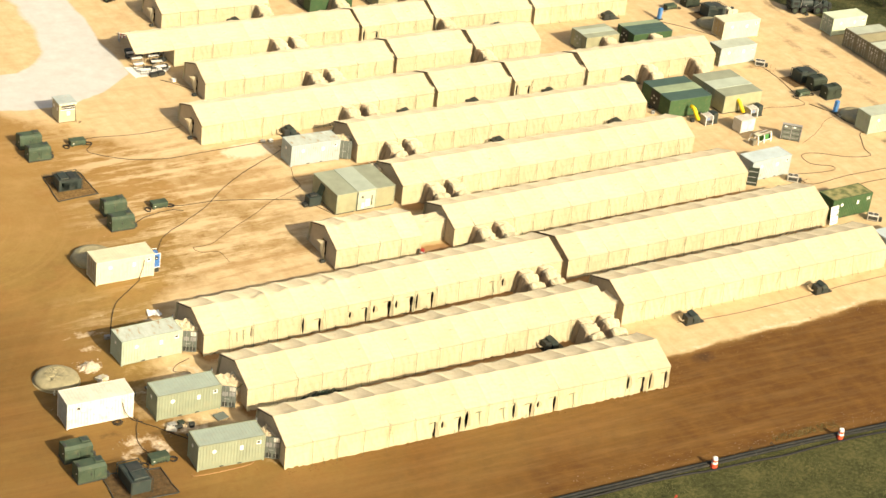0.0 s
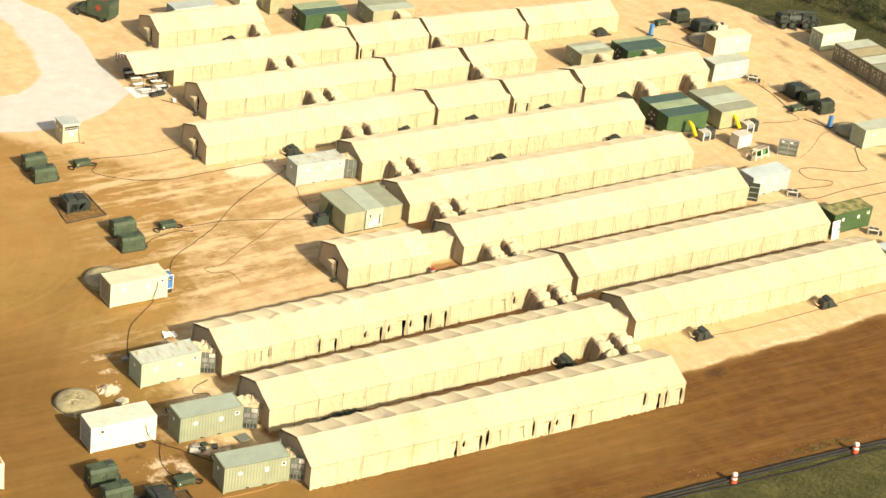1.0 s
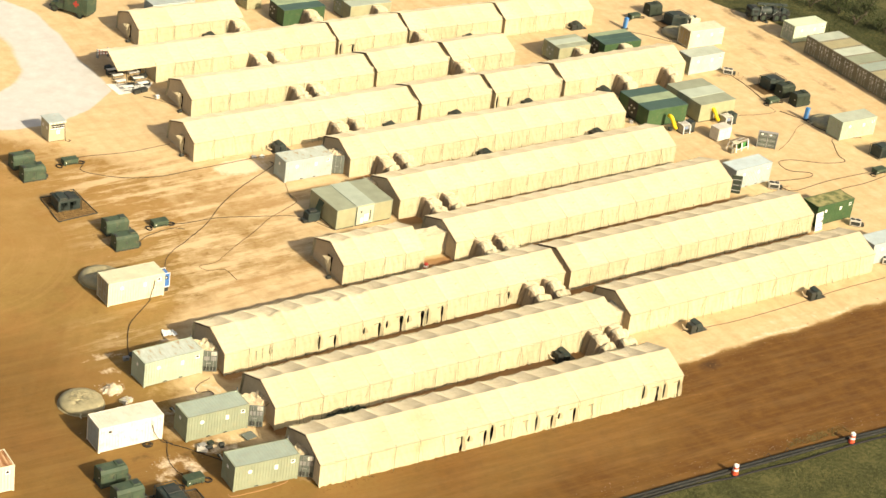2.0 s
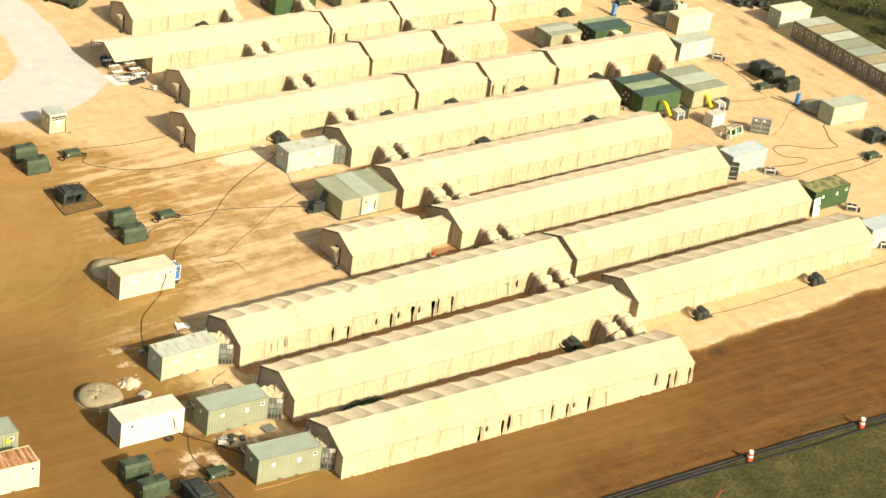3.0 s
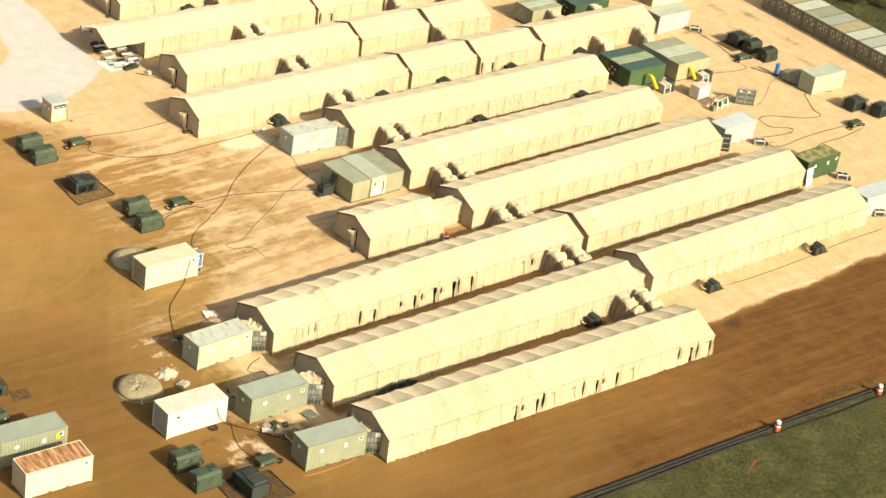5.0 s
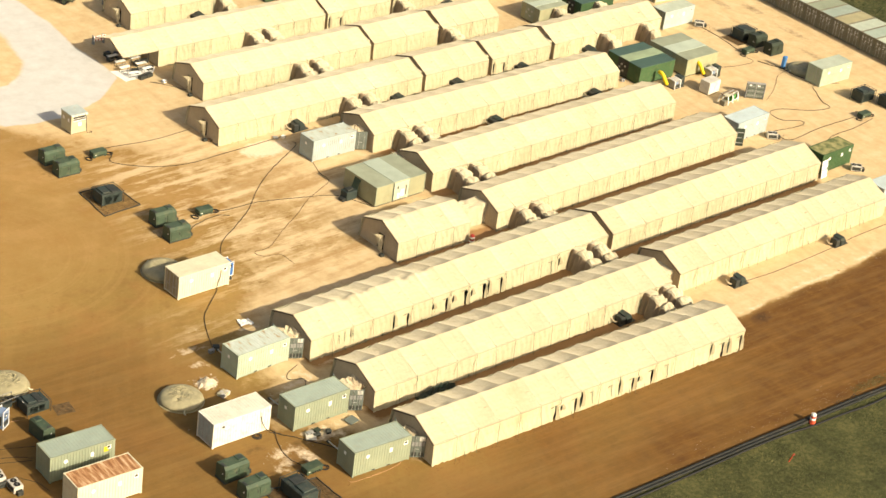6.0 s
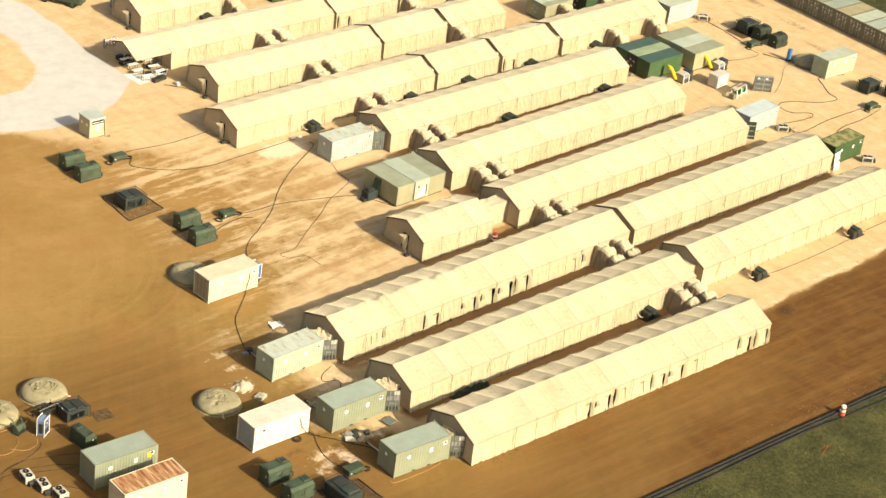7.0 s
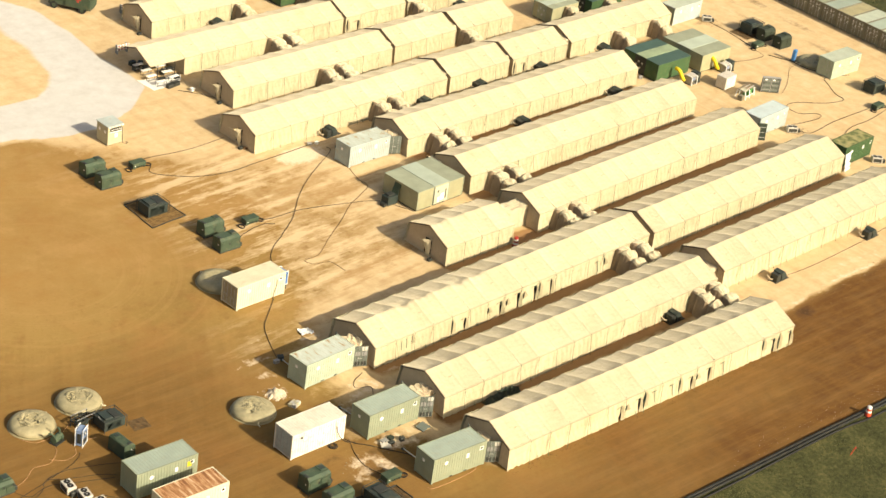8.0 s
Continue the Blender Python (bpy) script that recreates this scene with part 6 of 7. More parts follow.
def duct_cooler(m, label):
    """A white and blue cooling unit that feeds a shelter through a bent yellow duct."""
    t = thing("duct_cooler", m, label, "cooling unit", "coolers with yellow ducts")
    part("body", boxm(0, 0, 0.1, 1.3, 1.2, 1.1, 0.03), GREYMID, t)
    part("front_grille", boxm(0.12, -0.03, 0.2, 1.18, -0.003, 0.62), DARKMETAL, t)
    part("control_panel", boxm(0.2, -0.03, 0.68, 0.7, -0.003, 1.0), BLUEGREY, t)
    part("condenser", boxm(1.32, 0.1, 0.1, 2.1, 1.2, 1.35, 0.03), GREENGREY, t)
    for x in (0.05, 1.15):
        part("frame_leg", tube([(x, -0.12, 0), (x, -0.06, 1.1), (x, 0.3, 1.2), (x, 1.1, 1.2)], 0.06, 6), LABELW, t)
    part("top_panel", boxm(0.1, 0.15, 1.102, 1.1, 1.1, 1.16), ACPAINT, t)
    part("yellow_duct", tube(spline([(-0.2, 1.0, 0.4), (-0.45, 1.2, 0.85), (-0.55, 1.5, 1.4), (-0.6, 1.9, 1.7), (-0.6, 2.3, 1.7)], 5), 0.25, 10), YELLOW, t, "bent yellow fabric duct", smooth=True)
    part("skid", boxm(0, 0, 0, 2.1, 1.2, 0.1), DARKMETAL, t)
    return t


duct_cooler(pose(78.3, 47.6, 0, 0, 0, 4), "white and blue cooling unit with a yellow duct")
duct_cooler(pose(85.4, 47.9, 0, 0, 0, 4), "white and blue cooling unit with a yellow duct")


def white_box():
    t = thing("equipment_box", pose(81.3, 44.4, 0, 0, 0, 6), "white equipment cabinet standing on the sand", "cabinet")
    part("body", boxm(0, 0, 0.1, 2.3, 1.5, 1.75, 0.03), ACPAINT, t)
    part("door", boxm(0.1, -0.03, 0.2, 1.1, -0.003, 1.6), WHITE, t)
    part("door", boxm(1.2, -0.03, 0.2, 2.2, -0.003, 1.6), WHITE, t)
    part("skid", boxm(0.1, 0.1, 0, 2.2, 1.4, 0.1), DARKMETAL, t)


def work_frame():
    t = thing("work_stand", pose(81.6, 41.2, 0, 0, 0, 12), "white-legged work stand with planks over a green bin", "work stand")
    for x in (0.15, 1.25, 2.5):
        for y, d in ((0.0, 0.25), (1.5, -0.25)):
            part("leg", tube([(x, y, 0), (x + 0.03, y + d * 0.5, 0.7), (x + 0.05, y + d, 1.05)], 0.075, 6), LABELW, t)
    rng = random.Random(41)
    for i in range(7):
        part("plank", boxm(rng.uniform(-0.2, 0.2), 0.18 + i * 0.17, 1.05 + 0.01 * (i % 2), rng.uniform(2.3, 2.9), 0.31 + i * 0.17, 1.12 + 0.01 * (i % 2)), (DARKDOOR, ACPAINT, RUSTDOOR)[i % 3], t)
    part("bin", boxm(1.35, 0.25, 0.0, 2.3, 1.0, 0.9, 0.04), GREENBIN, t, "green bin")
    part("loose_sheet", sheet(lambda u, v: Vector((0.0 + u * 1.0, 0.1 + v * 0.9, 1.14 + 0.16 * abs(noise.noise((u * 4, v * 4, 6))))), 6, 6), CREAM, t, "crumpled pale sheet")
    part("side_case", boxm(-0.7, 0.1, 0.0, -0.1, 0.8, 0.7, 0.03), DARKDOOR, t)
    part("side_case", boxm(2.65, 0.3, 0.0, 3.0, 0.9, 0.6, 0.03), OLIVEDARK, t)
    part("crossbar", boxm(0.15, -0.03, 0.35, 2.6, 0.03, 0.42), LABELW, t)


def crate():
    t = thing("panel_rack", pose(85.4, 41.7, 0, 0, 0, -38), "grey rack of square panels standing on the sand", "rack")
    part("core", boxm(0.06, 0.3, 0.05, 2.34, 0.75, 2.0), DARKMETAL, t)
    for z in range(3):
        for x in range(2):
            pl = part("panel", boxm(0.14 + x * 1.12, 0.26, 0.16 + z * 0.62, 1.10 + x * 1.12, 0.296, 0.68 + z * 0.62), DOORGREY, t)
            part("panel_rib", boxm(0.2 + x * 1.12, 0.24, 0.40 + z * 0.62, 1.04 + x * 1.12, 0.258, 0.45 + z * 0.62), GREYMID, pl)
        part("side_slat", boxm(0.02, 0.3, 0.1 + z * 0.62, 0.058, 0.75, 0.6 + z * 0.62), DOORGREY, t)
    for x in (0.3, 1.35):
        part("rack_label", boxm(x, 0.245, 1.72, x + 0.3, 0.256, 1.9), LABELW, t, "white label")
    for x in (0.0, 1.14, 2.3):
        part("upright", boxm(x, 0.22, 0.0, x + 0.09, 0.258, 2.08), GREYMID, t)
    part("top_plate", boxm(0.0, 0.3, 2.002, 2.4, 0.8, 2.06), GREYMID, t)


white_box()
work_frame()
crate()


def blue_stand(x, y, label):
    t = thing("wash_stand", pose(x, y, 0, 0, 4, 15), label, "wash stand", "blue stands")
    part("tank", boxm(-0.28, -0.26, 0.12, 0.28, 0.26, 1.65, 0.08), BLUEPLASTIC, t)
    part("base", boxm(-0.42, -0.4, 0.0, 0.42, 0.4, 0.12, 0.02), DARKMETAL, t)
    part("side_rib", boxm(-0.08, -0.29, 0.25, 0.08, -0.262, 1.5), BLUEGREY, t)


blue_stand(97.7, 46.3, "bright blue plastic stand with hose on sand")
blue_stand(92.2, 78.0, "bright blue plastic stand on sand")


def traffic_drum(x, y, label, colors=None):
    t = thing("traffic_drum", pose(x, y, 0), label, "traffic drum", "traffic drums")
    bands = colors or (ORANGE, ORANGE, LABELW, ORANGE, LABELW)
    part("base", cylinder(bmesh.new(), (0, 0, 0), (0, 0, 0.08), 0.37, n=16), BLACK, t)
    for i, c in enumerate(bands):
        part("band", cylinder(bmesh.new(), (0, 0, 0.08 + i * 0.2), (0, 0, 0.28 + i * 0.2), 0.32 - i * 0.02, 0.305 - i * 0.02, n=16), c, t)
    part("handle", boxm(-0.12, -0.03, 1.08, 0.12, 0.03, 1.16), bands[-1], t)


traffic_drum(36.45, -12.6, "orange and white traffic drum beside black pipes")
traffic_drum(50.75, -12.85, "orange and white traffic drum beside black pipes")
traffic_drum(28.85, 28.85, "red barrel with white bands by a tent", (RED, LABELW, RED, LABELW, RED))


def stake():
    t = thing("marker_stake", pose(29.65, -15.75, 0, 10, 14, 0), "orange marker stake in grass", "stake")
    part("post", boxm(-0.035, -0.035, -0.1, 0.035, 0.035, 0.95), ORANGE, t)
    part("ribbon", boxm(-0.12, -0.06, 0.75, 0.12, -0.052, 0.98), RED, t)


stake()

# ---- pipes, hoses and cables ----
PIPELINE = ((-30, -11.6), (0, -11.75), (17, -11.88), (28, -11.9), (35, -11.95), (42, -12.0), (49, -12.15), (56, -12.5), (80, -13.4), (140, -15.3))
PL = "thick dark grey pipe along the road's grassy edge"
hose(PIPELINE, 0.215, PL, PIPE, 0.02, 1, "pipe", "pipe")
hose([(x, y - 0.34) for x, y in PIPELINE], 0.19, PL, PIPE, 0.02, 2, "pipe", "pipe")
hose([(-30, -12.5), (0, -12.6), (17, -12.65), (28, -12.6), (33, -12.7), (35.6, -13.0), (38.0, -13.05), (40.7, -13.15), (44, -13.4), (48, -13.3), (53.2, -13.3), (60, -13.7), (90, -14.8)], 0.14, "slack black hose lying in grass", BLACK, 0.03, 3, "hose", "hose")
for px in (41.3, 43.6):
    t = thing("pipe_clamp", pose(px, -12.1, 0), "grey strap over the black pipes", "pipe clamp", "pipe clamps")
    part("strap", tube([(0, 0.62, 0.02), (0, 0.5, 0.42), (0, -0.3, 0.38), (0, -0.5, 0.02)], 0.03, 5), DARKMETAL, t)
CB = "black power cable lying across the soil"
hose([(25.3, 56.6), (25.1, 55.6), (21.6, 53.3), (18.7, 51.5), (15.0, 48.7), (11.9, 45.6), (8.7, 43.2), (5.2, 40.5), (2.5, 36.5)], 0.045, CB, CABLE, 0.12, 4)
hose([(-0.2, 33.3), (-1.7, 31.95), (-3.15, 30.65), (-4.05, 29.7), (-5.2, 27.65), (-6.5, 24.6)], 0.055, CB, CABLE, 0.03, 5)
part("hanging_cable", tube(spline([(5.0, -0.06, 1.8), (5.15, -0.1, 1.1), (5.45, -0.3, 0.5), (5.9, -0.6, 0.1), (6.6, -1.0, 0.04)], 4), 0.035, 5), BLACK, box_d, "black cable hanging down the wall")
part("hanging_cable", tube(spline([(4.95, -0.06, 2.0), (4.85, -0.10, 1.4), (4.6, -0.12, 0.6), (4.4, -0.2, 0.05)], 4), 0.035, 5), BLACK, box_e, "black cable hanging down the wall")
hose([(24.3, 51.1), (23.6, 48.8), (23.6, 47.0), (21.4, 45.7), (18.8, 44.4), (16.4, 42.6), (12.2, 40.0), (9.3, 37.9), (7.3, 37.7), (7.6, 36.6), (9.3, 36.1), (9.5, 34.0)], 0.04, CB, SOILCABLE, 0.08, 6)
hose([(5.3, 62.4), (4.3, 60.8), (6.6, 58.6), (9.4, 57.3), (12.6, 56.9), (16.3, 57.3), (20.7, 57.5), (25.0, 58.0)], 0.05, CB, CABLE, 0.08, 7)
hose([(4.6, 63.2), (5.8, 63.8), (11.1, 63.4), (16.3, 63.9)], 0.04, CB, CABLE, 0.06, 8)
hose([(7.9, 46.7), (10.0, 46.3), (13.7, 46.3), (18.6, 45.1), (22.1, 43.8), (23.6, 41.5), (24.2, 40.0)], 0.045, CB, CABLE, 0.06, 9)
hose([(3.2, 44.0), (5.0, 45.2), (7.8, 45.7), (9.2, 45.3)], 0.05, CB, CABLE, 0.12, 10)
hose([(101.4, 39.6), (97.4, 40.5), (95.9, 38.7), (94.6, 36.6), (94.1, 34.9), (91.1, 35.4), (87.6, 37.4), (85.4, 37.4), (85.1, 35.2), (87.3, 33.9), (87.0, 33.1), (84.8, 33.0), (80.6, 33.5), (79.6, 32.9)], 0.05, "looped black hose on pale sand", CABLE, 0.03, 11, "hose", "hose")
hose([(97.0, 62.9), (96.9, 57.6), (96.1, 52.3)], 0.06, CB, CABLE, 0.05, 12)
hose([(80.6, 33.0), (81.0, 32.0), (82.1, 30.7), (88.0, 31.4), (95.0, 31.6)], 0.05, CB, CABLE, 0.05, 13)
hose([(83.4, 27.0), (87.7, 29.0), (92.3, 29.4), (97.0, 30.2)], 0.05, CB, CABLE, 0.05, 14)
hose([(47.8, 9.6), (52.0, 9.2), (56.1, 9.2), (64.0, 9.6), (70, 10.2), (78.2, 10.6)], 0.035, CB, CABLE, 0.05, 15)
hose([(98.0, 45.6), (95.2, 44.8), (92.8, 43.1), (90.5, 41.5), (87.8, 40.1)], 0.03, CB, SOILCABLE, 0.06, 31)
hose([(96.0, 49.3), (96.7, 47.7), (97.4, 46.0), (97.5, 43.8), (98.2, 41.8)], 0.075, CB, CABLE, 0.05, 32)
hose([(95.5, 51.0), (95.2, 49.4), (92.3, 49.3), (89.6, 49.9), (87.8, 49.0)], 0.035, CB, CABLE, 0.06, 33)
OH = "thin orange hose lying on the soil"
hose([(-37.5, 20.4), (-35.8, 21.0), (-34.4, 22.0), (-32.8, 21.9), (-31.5, 23.0), (-31.2, 23.8)], 0.032, OH, ORANGEDULL, 0.05, 16, "hose", "hose")
hose([(-33.1, 25.9), (-32.3, 25.0), (-30.8, 25.0), (-29.6, 25.2), (-27.9, 26.2)], 0.032, OH, ORANGEDULL, 0.05, 17, "hose", "hose")
hose([(-32.6, 22.4), (-31.6, 21.6), (-30.4, 21.8), (-29.9, 22.6)], 0.032, OH, ORANGEDULL, 0.05, 28, "hose", "hose")
hose([(-30.0, 23.2), (-28.6, 23.2), (-27.5, 23.0)], 0.032, OH, ORANGEDULL, 0.04, 18, "hose", "hose")
hose([(-7.6, 1.9), (-7.3, 1.5), (-4.7, 1.4), (-2.3, 1.6), (-1.7, 2.2)], 0.034, OH, ORANGEDULL, 0.03, 36, "hose", "hose")
hose([(-37.5, 20.0), (-36.6, 18.8), (-34.6, 19.2), (-32.0, 18.4), (-29.3, 17.4)], 0.034, CB, CABLE, 0.08, 19)
hose([(-30.0, 21.9), (-30.4, 21.3), (-31.6, 20.7), (-33.6, 20.1), (-38.0, 19.0)], 0.034, CB, CABLE, 0.08, 20)
hose([(-34.2, 20.1), (-33.0, 19.4), (-31.6, 18.9), (-30.2, 18.3), (-29.0, 17.6)], 0.034, CB, CABLE, 0.08, 29)
hose([(-37.0, 18.2), (-35.4, 18.9), (-34.3, 20.1), (-32.2, 20.3), (-29.8, 19.6), (-27.4, 18.6)], 0.034, CB, CABLE, 0.08, 30)
hose([(-31.6, 16.0), (-31.2, 15.4), (-30.4, 14.4), (-30.2, 13.0)], 0.034, CB, CABLE, 0.08, 21)
hose([(-9.2, 14.0), (-9.2, 12.8), (-9.0, 10.8), (-8.0, 9.4), (-7.0, 8.0), (-6.0, 6.6), (-5.2, 4.8)], 0.06, CB, CABLE, 0.1, 22)
hose([(-9.0, 11.0), (-10.0, 9.0), (-10.2, 7.0), (-9.6, 5.1)], 0.05, CB, CABLE, 0.1, 23)
hose([(-1.0, 18.6), (-2.6, 18.0), (-3.2, 17.0), (-1.8, 16.4), (-2.4, 15.4)], 0.04, CB, CABLE, 0.06, 25)
hose([(91.0, 78.0), (94.0, 75.0), (97.0, 71.0)], 0.05, CB, CABLE, 0.05, 26)
hose([(21.5, 72.6), (20.2, 74.6), (18.8, 76.2), (20.0, 75.2)], 0.04, CB, CABLE, 0.05, 27)


# ---- rubble and clutter ----
def rubble(x, y, r, n, mat, label, seed, flat=0.5):
    rng = random.Random(seed)
    bm = bmesh.new()
    for i in range(n):
        d = r * math.sqrt(rng.random())
        a = rng.uniform(0, 6.28)
        s = rng.uniform(0.025, 0.085)
        h = max(0, (1 - d / r)) * r * flat
        m = pose(d * math.cos(a), d * math.sin(a), h * rng.random() + s * 0.3, rng.uniform(0, 90), rng.uniform(0, 90), rng.uniform(0, 90)) @ Matrix.Diagonal((s, s * rng.uniform(0.5, 1), s * rng.uniform(0.4, 0.9), 1))
        bmesh.ops.create_icosphere(bm, subdivisions=1, radius=1.0, matrix=m)
    ob = new("rubble_heap", mesh_of("rubble_heap", bm, mat))
    ob.matrix_basis = pose(x, y, 0)
    return tagged(ob, label, "rubble", kind="stuff")


def coral_heap(x, y):
    t = thing("coral_heap", pose(x, y, 0), "low heap of white coral sand and stones on soil", "rubble")
    f = lambda u, v: Vector(((u - 0.5) * 2.6, (v - 0.5) * 2.4, max(-0.03, 0.55 * math.exp(-((u - 0.5) ** 2 + (v - 0.45) ** 2) * 13) - 0.09 + 0.16 * noise.noise((u * 7, v * 7, 3)) + 0.06 * noise.noise((u * 19, v * 19, 8)))))
    part("mound", sheet(f, 26, 26), CHALK, t)
    return t


coral_heap(-10.1, 20.2)
rubble(-10.1, 20.2, 1.2, 70, PALESTONE, "pale coral stones round a sand heap", 1, 0.15)
rubble(-4.6, 14.6, 1.5, 40, PALESTONE, "scattered pale rubble between containers", 2, 0.1)
rubble(-10.6, 7.5, 2.0, 24, PALESTONE, "scattered pale rubble beside generators", 3, 0.0)
rubble(-6.2, 8.1, 1.2, 22, PALESTONE, "scattered pale rubble beside a container", 4, 0.1)
def pebbles(points, n, spread, label, seed, mat=PALESTONE, big=1.0):
    """Small stones strewn along a line."""
    rng = random.Random(seed)
    bm = bmesh.new()
    for i in range(n):
        k = rng.randrange(len(points) - 1)
        p = Vector(points[k]).lerp(Vector(points[k + 1]), rng.random())
        s = rng.uniform(0.012, 0.034) * rng.choice((1, 1, 1.6)) * big
        m = pose(p.x + rng.gauss(0, spread), p.y + rng.gauss(0, spread), s * 0.3, rng.uniform(0, 90), rng.uniform(0, 90), 0) @ Matrix.Diagonal((s, s * 0.8, s * 0.6, 1))
        bmesh.ops.create_icosphere(bm, subdivisions=1, radius=1.0, matrix=m)
    return tagged(new("pebbles", mesh_of("pebbles", bm, mat)), label, "pebbles", kind="stuff")


pebbles([(18, -10.6), (40, -10.6), (52, -10.6), (66, -11.6)], 420, 0.7, "pale pebbles strewn along the road's edge", 5)
pebbles([(41, 4.3), (60, 5.6), (80, 7.0)], 320, 0.5, "pale pebbles along the edge of the sand", 6)
pebbles([(-12, 1.0), (-9, 7), (-9.5, 14.5), (-3, 15.5), (-2, 9)], 120, 0.8, "pale pebbles strewn between containers", 7)
CLOD = plain("soil_clods", (0.19, 0.105, 0.036), 0.95, vary=0.4, scale=4)
pebbles([(0, -0.55), (20, -0.6), (40, -0.6)], 420, 0.22, "clods of brown soil along a tent's foot", 8, CLOD, 1.8)
pebbles([(40.5, -0.4), (43, 3.0), (60, 4.6), (80, 6.2)], 240, 0.5, "clods of brown soil along the sand's edge", 9, CLOD, 1.7)
pebbles([(-9, 1.0), (-1, 1.0)], 26, 0.25, "clods of brown soil along a container's foot", 10, CLOD, 1.6)
rubble(80.5, 31.6, 1.6, 60, RUSTDOOR, "brush and rubble in front of a container", 5, 0.15)
rubble(97.0, 60.6, 1.8, 60, RUSTDOOR, "brush and rubble beside a container", 6, 0.12)


def small_crate(x, y, a, sx, sy, sz, mat, label):
    t = thing("storage_crate", pose(x, y, 0, 0, 0, a), label, "crate", "loose crates")
    part("body", boxm(0, 0, 0, sx, sy, sz * 0.8, 0.02), mat, t)
    part("lid", boxm(-0.02, -0.02, sz * 0.8 + 0.003, sx + 0.02, sy + 0.02, sz, 0.02), mat, t)
    part("latch", boxm(sx * 0.4, -0.04, sz * 0.6, sx * 0.6, -0.021, sz * 0.85), DARKMETAL, t)


rngc = random.Random(9)
for x, y, mat, lab in ((-7.2, 24.0, GREYMID, "grey crate in a container's shadow"), (-6.4, 24.6, DARKMETAL, "dark crate in a container's shadow"), (-6.4, 8.4, DARKMETAL, "dark case beside a container"), (-5.9, 8.9, OLIVEDARK, "olive case beside a container"),
                       (-5.2, 8.3, DARKMETAL, "dark crate beside a container"), (-6.9, 8.8, GREYMID, "small grey crate beside a container"), (-11.0, 14.6, LABELW, "white crate behind a white container"), (-10.2, 14.9, GREYMID, "grey crate behind a white container"),
                       (-8.6, 14.4, DARKMETAL, "dark crate behind a white container"), (24.7, 57.4, LABELW, "white crate by a tent wall"), (23.6, 57.8, GREYMID, "grey crate by a tent wall"), (20.0, 75.2, LABELW, "white box on the sand near a tent"),
                       (26.0, 55.6, DARKMETAL, "dark crate behind a grey container"), (73.5, 52.2, GREYMID, "grey crate near a tent end"), (74.2, 53.6, DARKMETAL, "dark crate near a tent end"), (77.2, 48.8, DARKMETAL, "flat dark case on the sand"), (16.5, 60.4, RUSTDOOR, "small brown box by a tent door")):
    small_crate(x, y, rngc.uniform(-25, 25), rngc.uniform(0.4, 0.75), rngc.uniform(0.3, 0.5), rngc.uniform(0.2, 0.4), mat, lab)


def flat_board(x, y, a, label, mat):
    t = thing("loose_board", pose(x, y, 0, 4, 0, a), label, "board", "loose boards")
    part("board", boxm(0, 0, 0.1, 1.15, 0.95, 0.16, 0.01), mat, t)
    part("batten", boxm(0.1, 0.1, 0.0, 0.2, 0.85, 0.098), DARKMETAL, t)
    part("batten", boxm(0.95, 0.1, 0.0, 1.05, 0.85, 0.098), DARKMETAL, t)


flat_board(-2.5, 8.3, 12, "grey-green board lying beside a container", DOORGREY)
flat_board(-6.6, 7.9, 60, "dirty white board lying among crates", ACPAINT)


def drain_pipe(p, q, label):
    t = thing("drain_pipe", pose(0, 0, 0), label, "pipe", "pale pipes by the containers")
    part("pipe_run", tube([(p[0], p[1], 0.12), ((p[0] + q[0]) / 2, (p[1] + q[1]) / 2, 0.42), (q[0], q[1], 0.75)], 0.06, 7), STEEL, t)
    part("foot", boxm(p[0] - 0.14, p[1] - 0.14, 0.0, p[0] + 0.14, p[1] + 0.14, 0.14), DARKMETAL, t)


drain_pipe((-5.75, 7.3), (-6.3, 4.9), "pale pipe propped against a container")
drain_pipe((-6.5, 15.3), (-6.9, 12.9), "pale pipe propped against a container")
drain_pipe((-6.2, 24.2), (-6.8, 22.1), "pale pipe propped against a container")


def cable_coil(x, y, r, label):
    pts = [(x + (r - 0.01 * i) * math.cos(0.7 * i), y + (r - 0.01 * i) * math.sin(0.7 * i), 0.04 + 0.004 * i) for i in range(28)]
    return tagged(new("cable_coil", mesh_of("cable_coil", tube(pts, 0.04, 5), CABLE, True)), label, "cable", "coiled cables")


cable_coil(-10.8, 11.0, 0.5, "coiled grey cable at a container's foot")
cable_coil(2.2, 45.4, 0.45, "coiled black cable beside a generator")
cable_coil(0.2, 61.6, 0.45, "coiled black cable beside a generator")


def stacked_cartons(x, y):
    t = thing("carton_stack", pose(x, y, 0, 0, 0, 20), "stack of small dirty white cartons behind a white container", "carton stack")
    for i in range(3):
        for j in range(2):
            part("carton", boxm(i * 0.34, j * 0.42, 0, i * 0.34 + 0.3, j * 0.42 + 0.38, 0.36 - 0.1 * j, 0.015), (ACPAINT, CREAMDULL)[(i + j) % 2], t)


stacked_cartons(-10.1, 17.3)


def barricade(x, y, a):
    t = thing("barricade", pose(x, y, 0, 0, 0, a), "red and white striped barricade behind the canopy", "barricade")
    for lx in (0.1, 1.5):
        part("leg", boxm(lx, -0.25, 0, lx + 0.08, 0.25, 1.15), GREYMID, t)
    for z in (0.55, 0.98):
        rail = part("rail", boxm(0, -0.32, z, 1.7, -0.26, z + 0.24), LABELW, t)
        for i in range(4):
            part("stripe", boxm(0.12 + i * 0.42, -0.328, z + 0.002, 0.32 + i * 0.42, -0.321, z + 0.238), RED, rail)


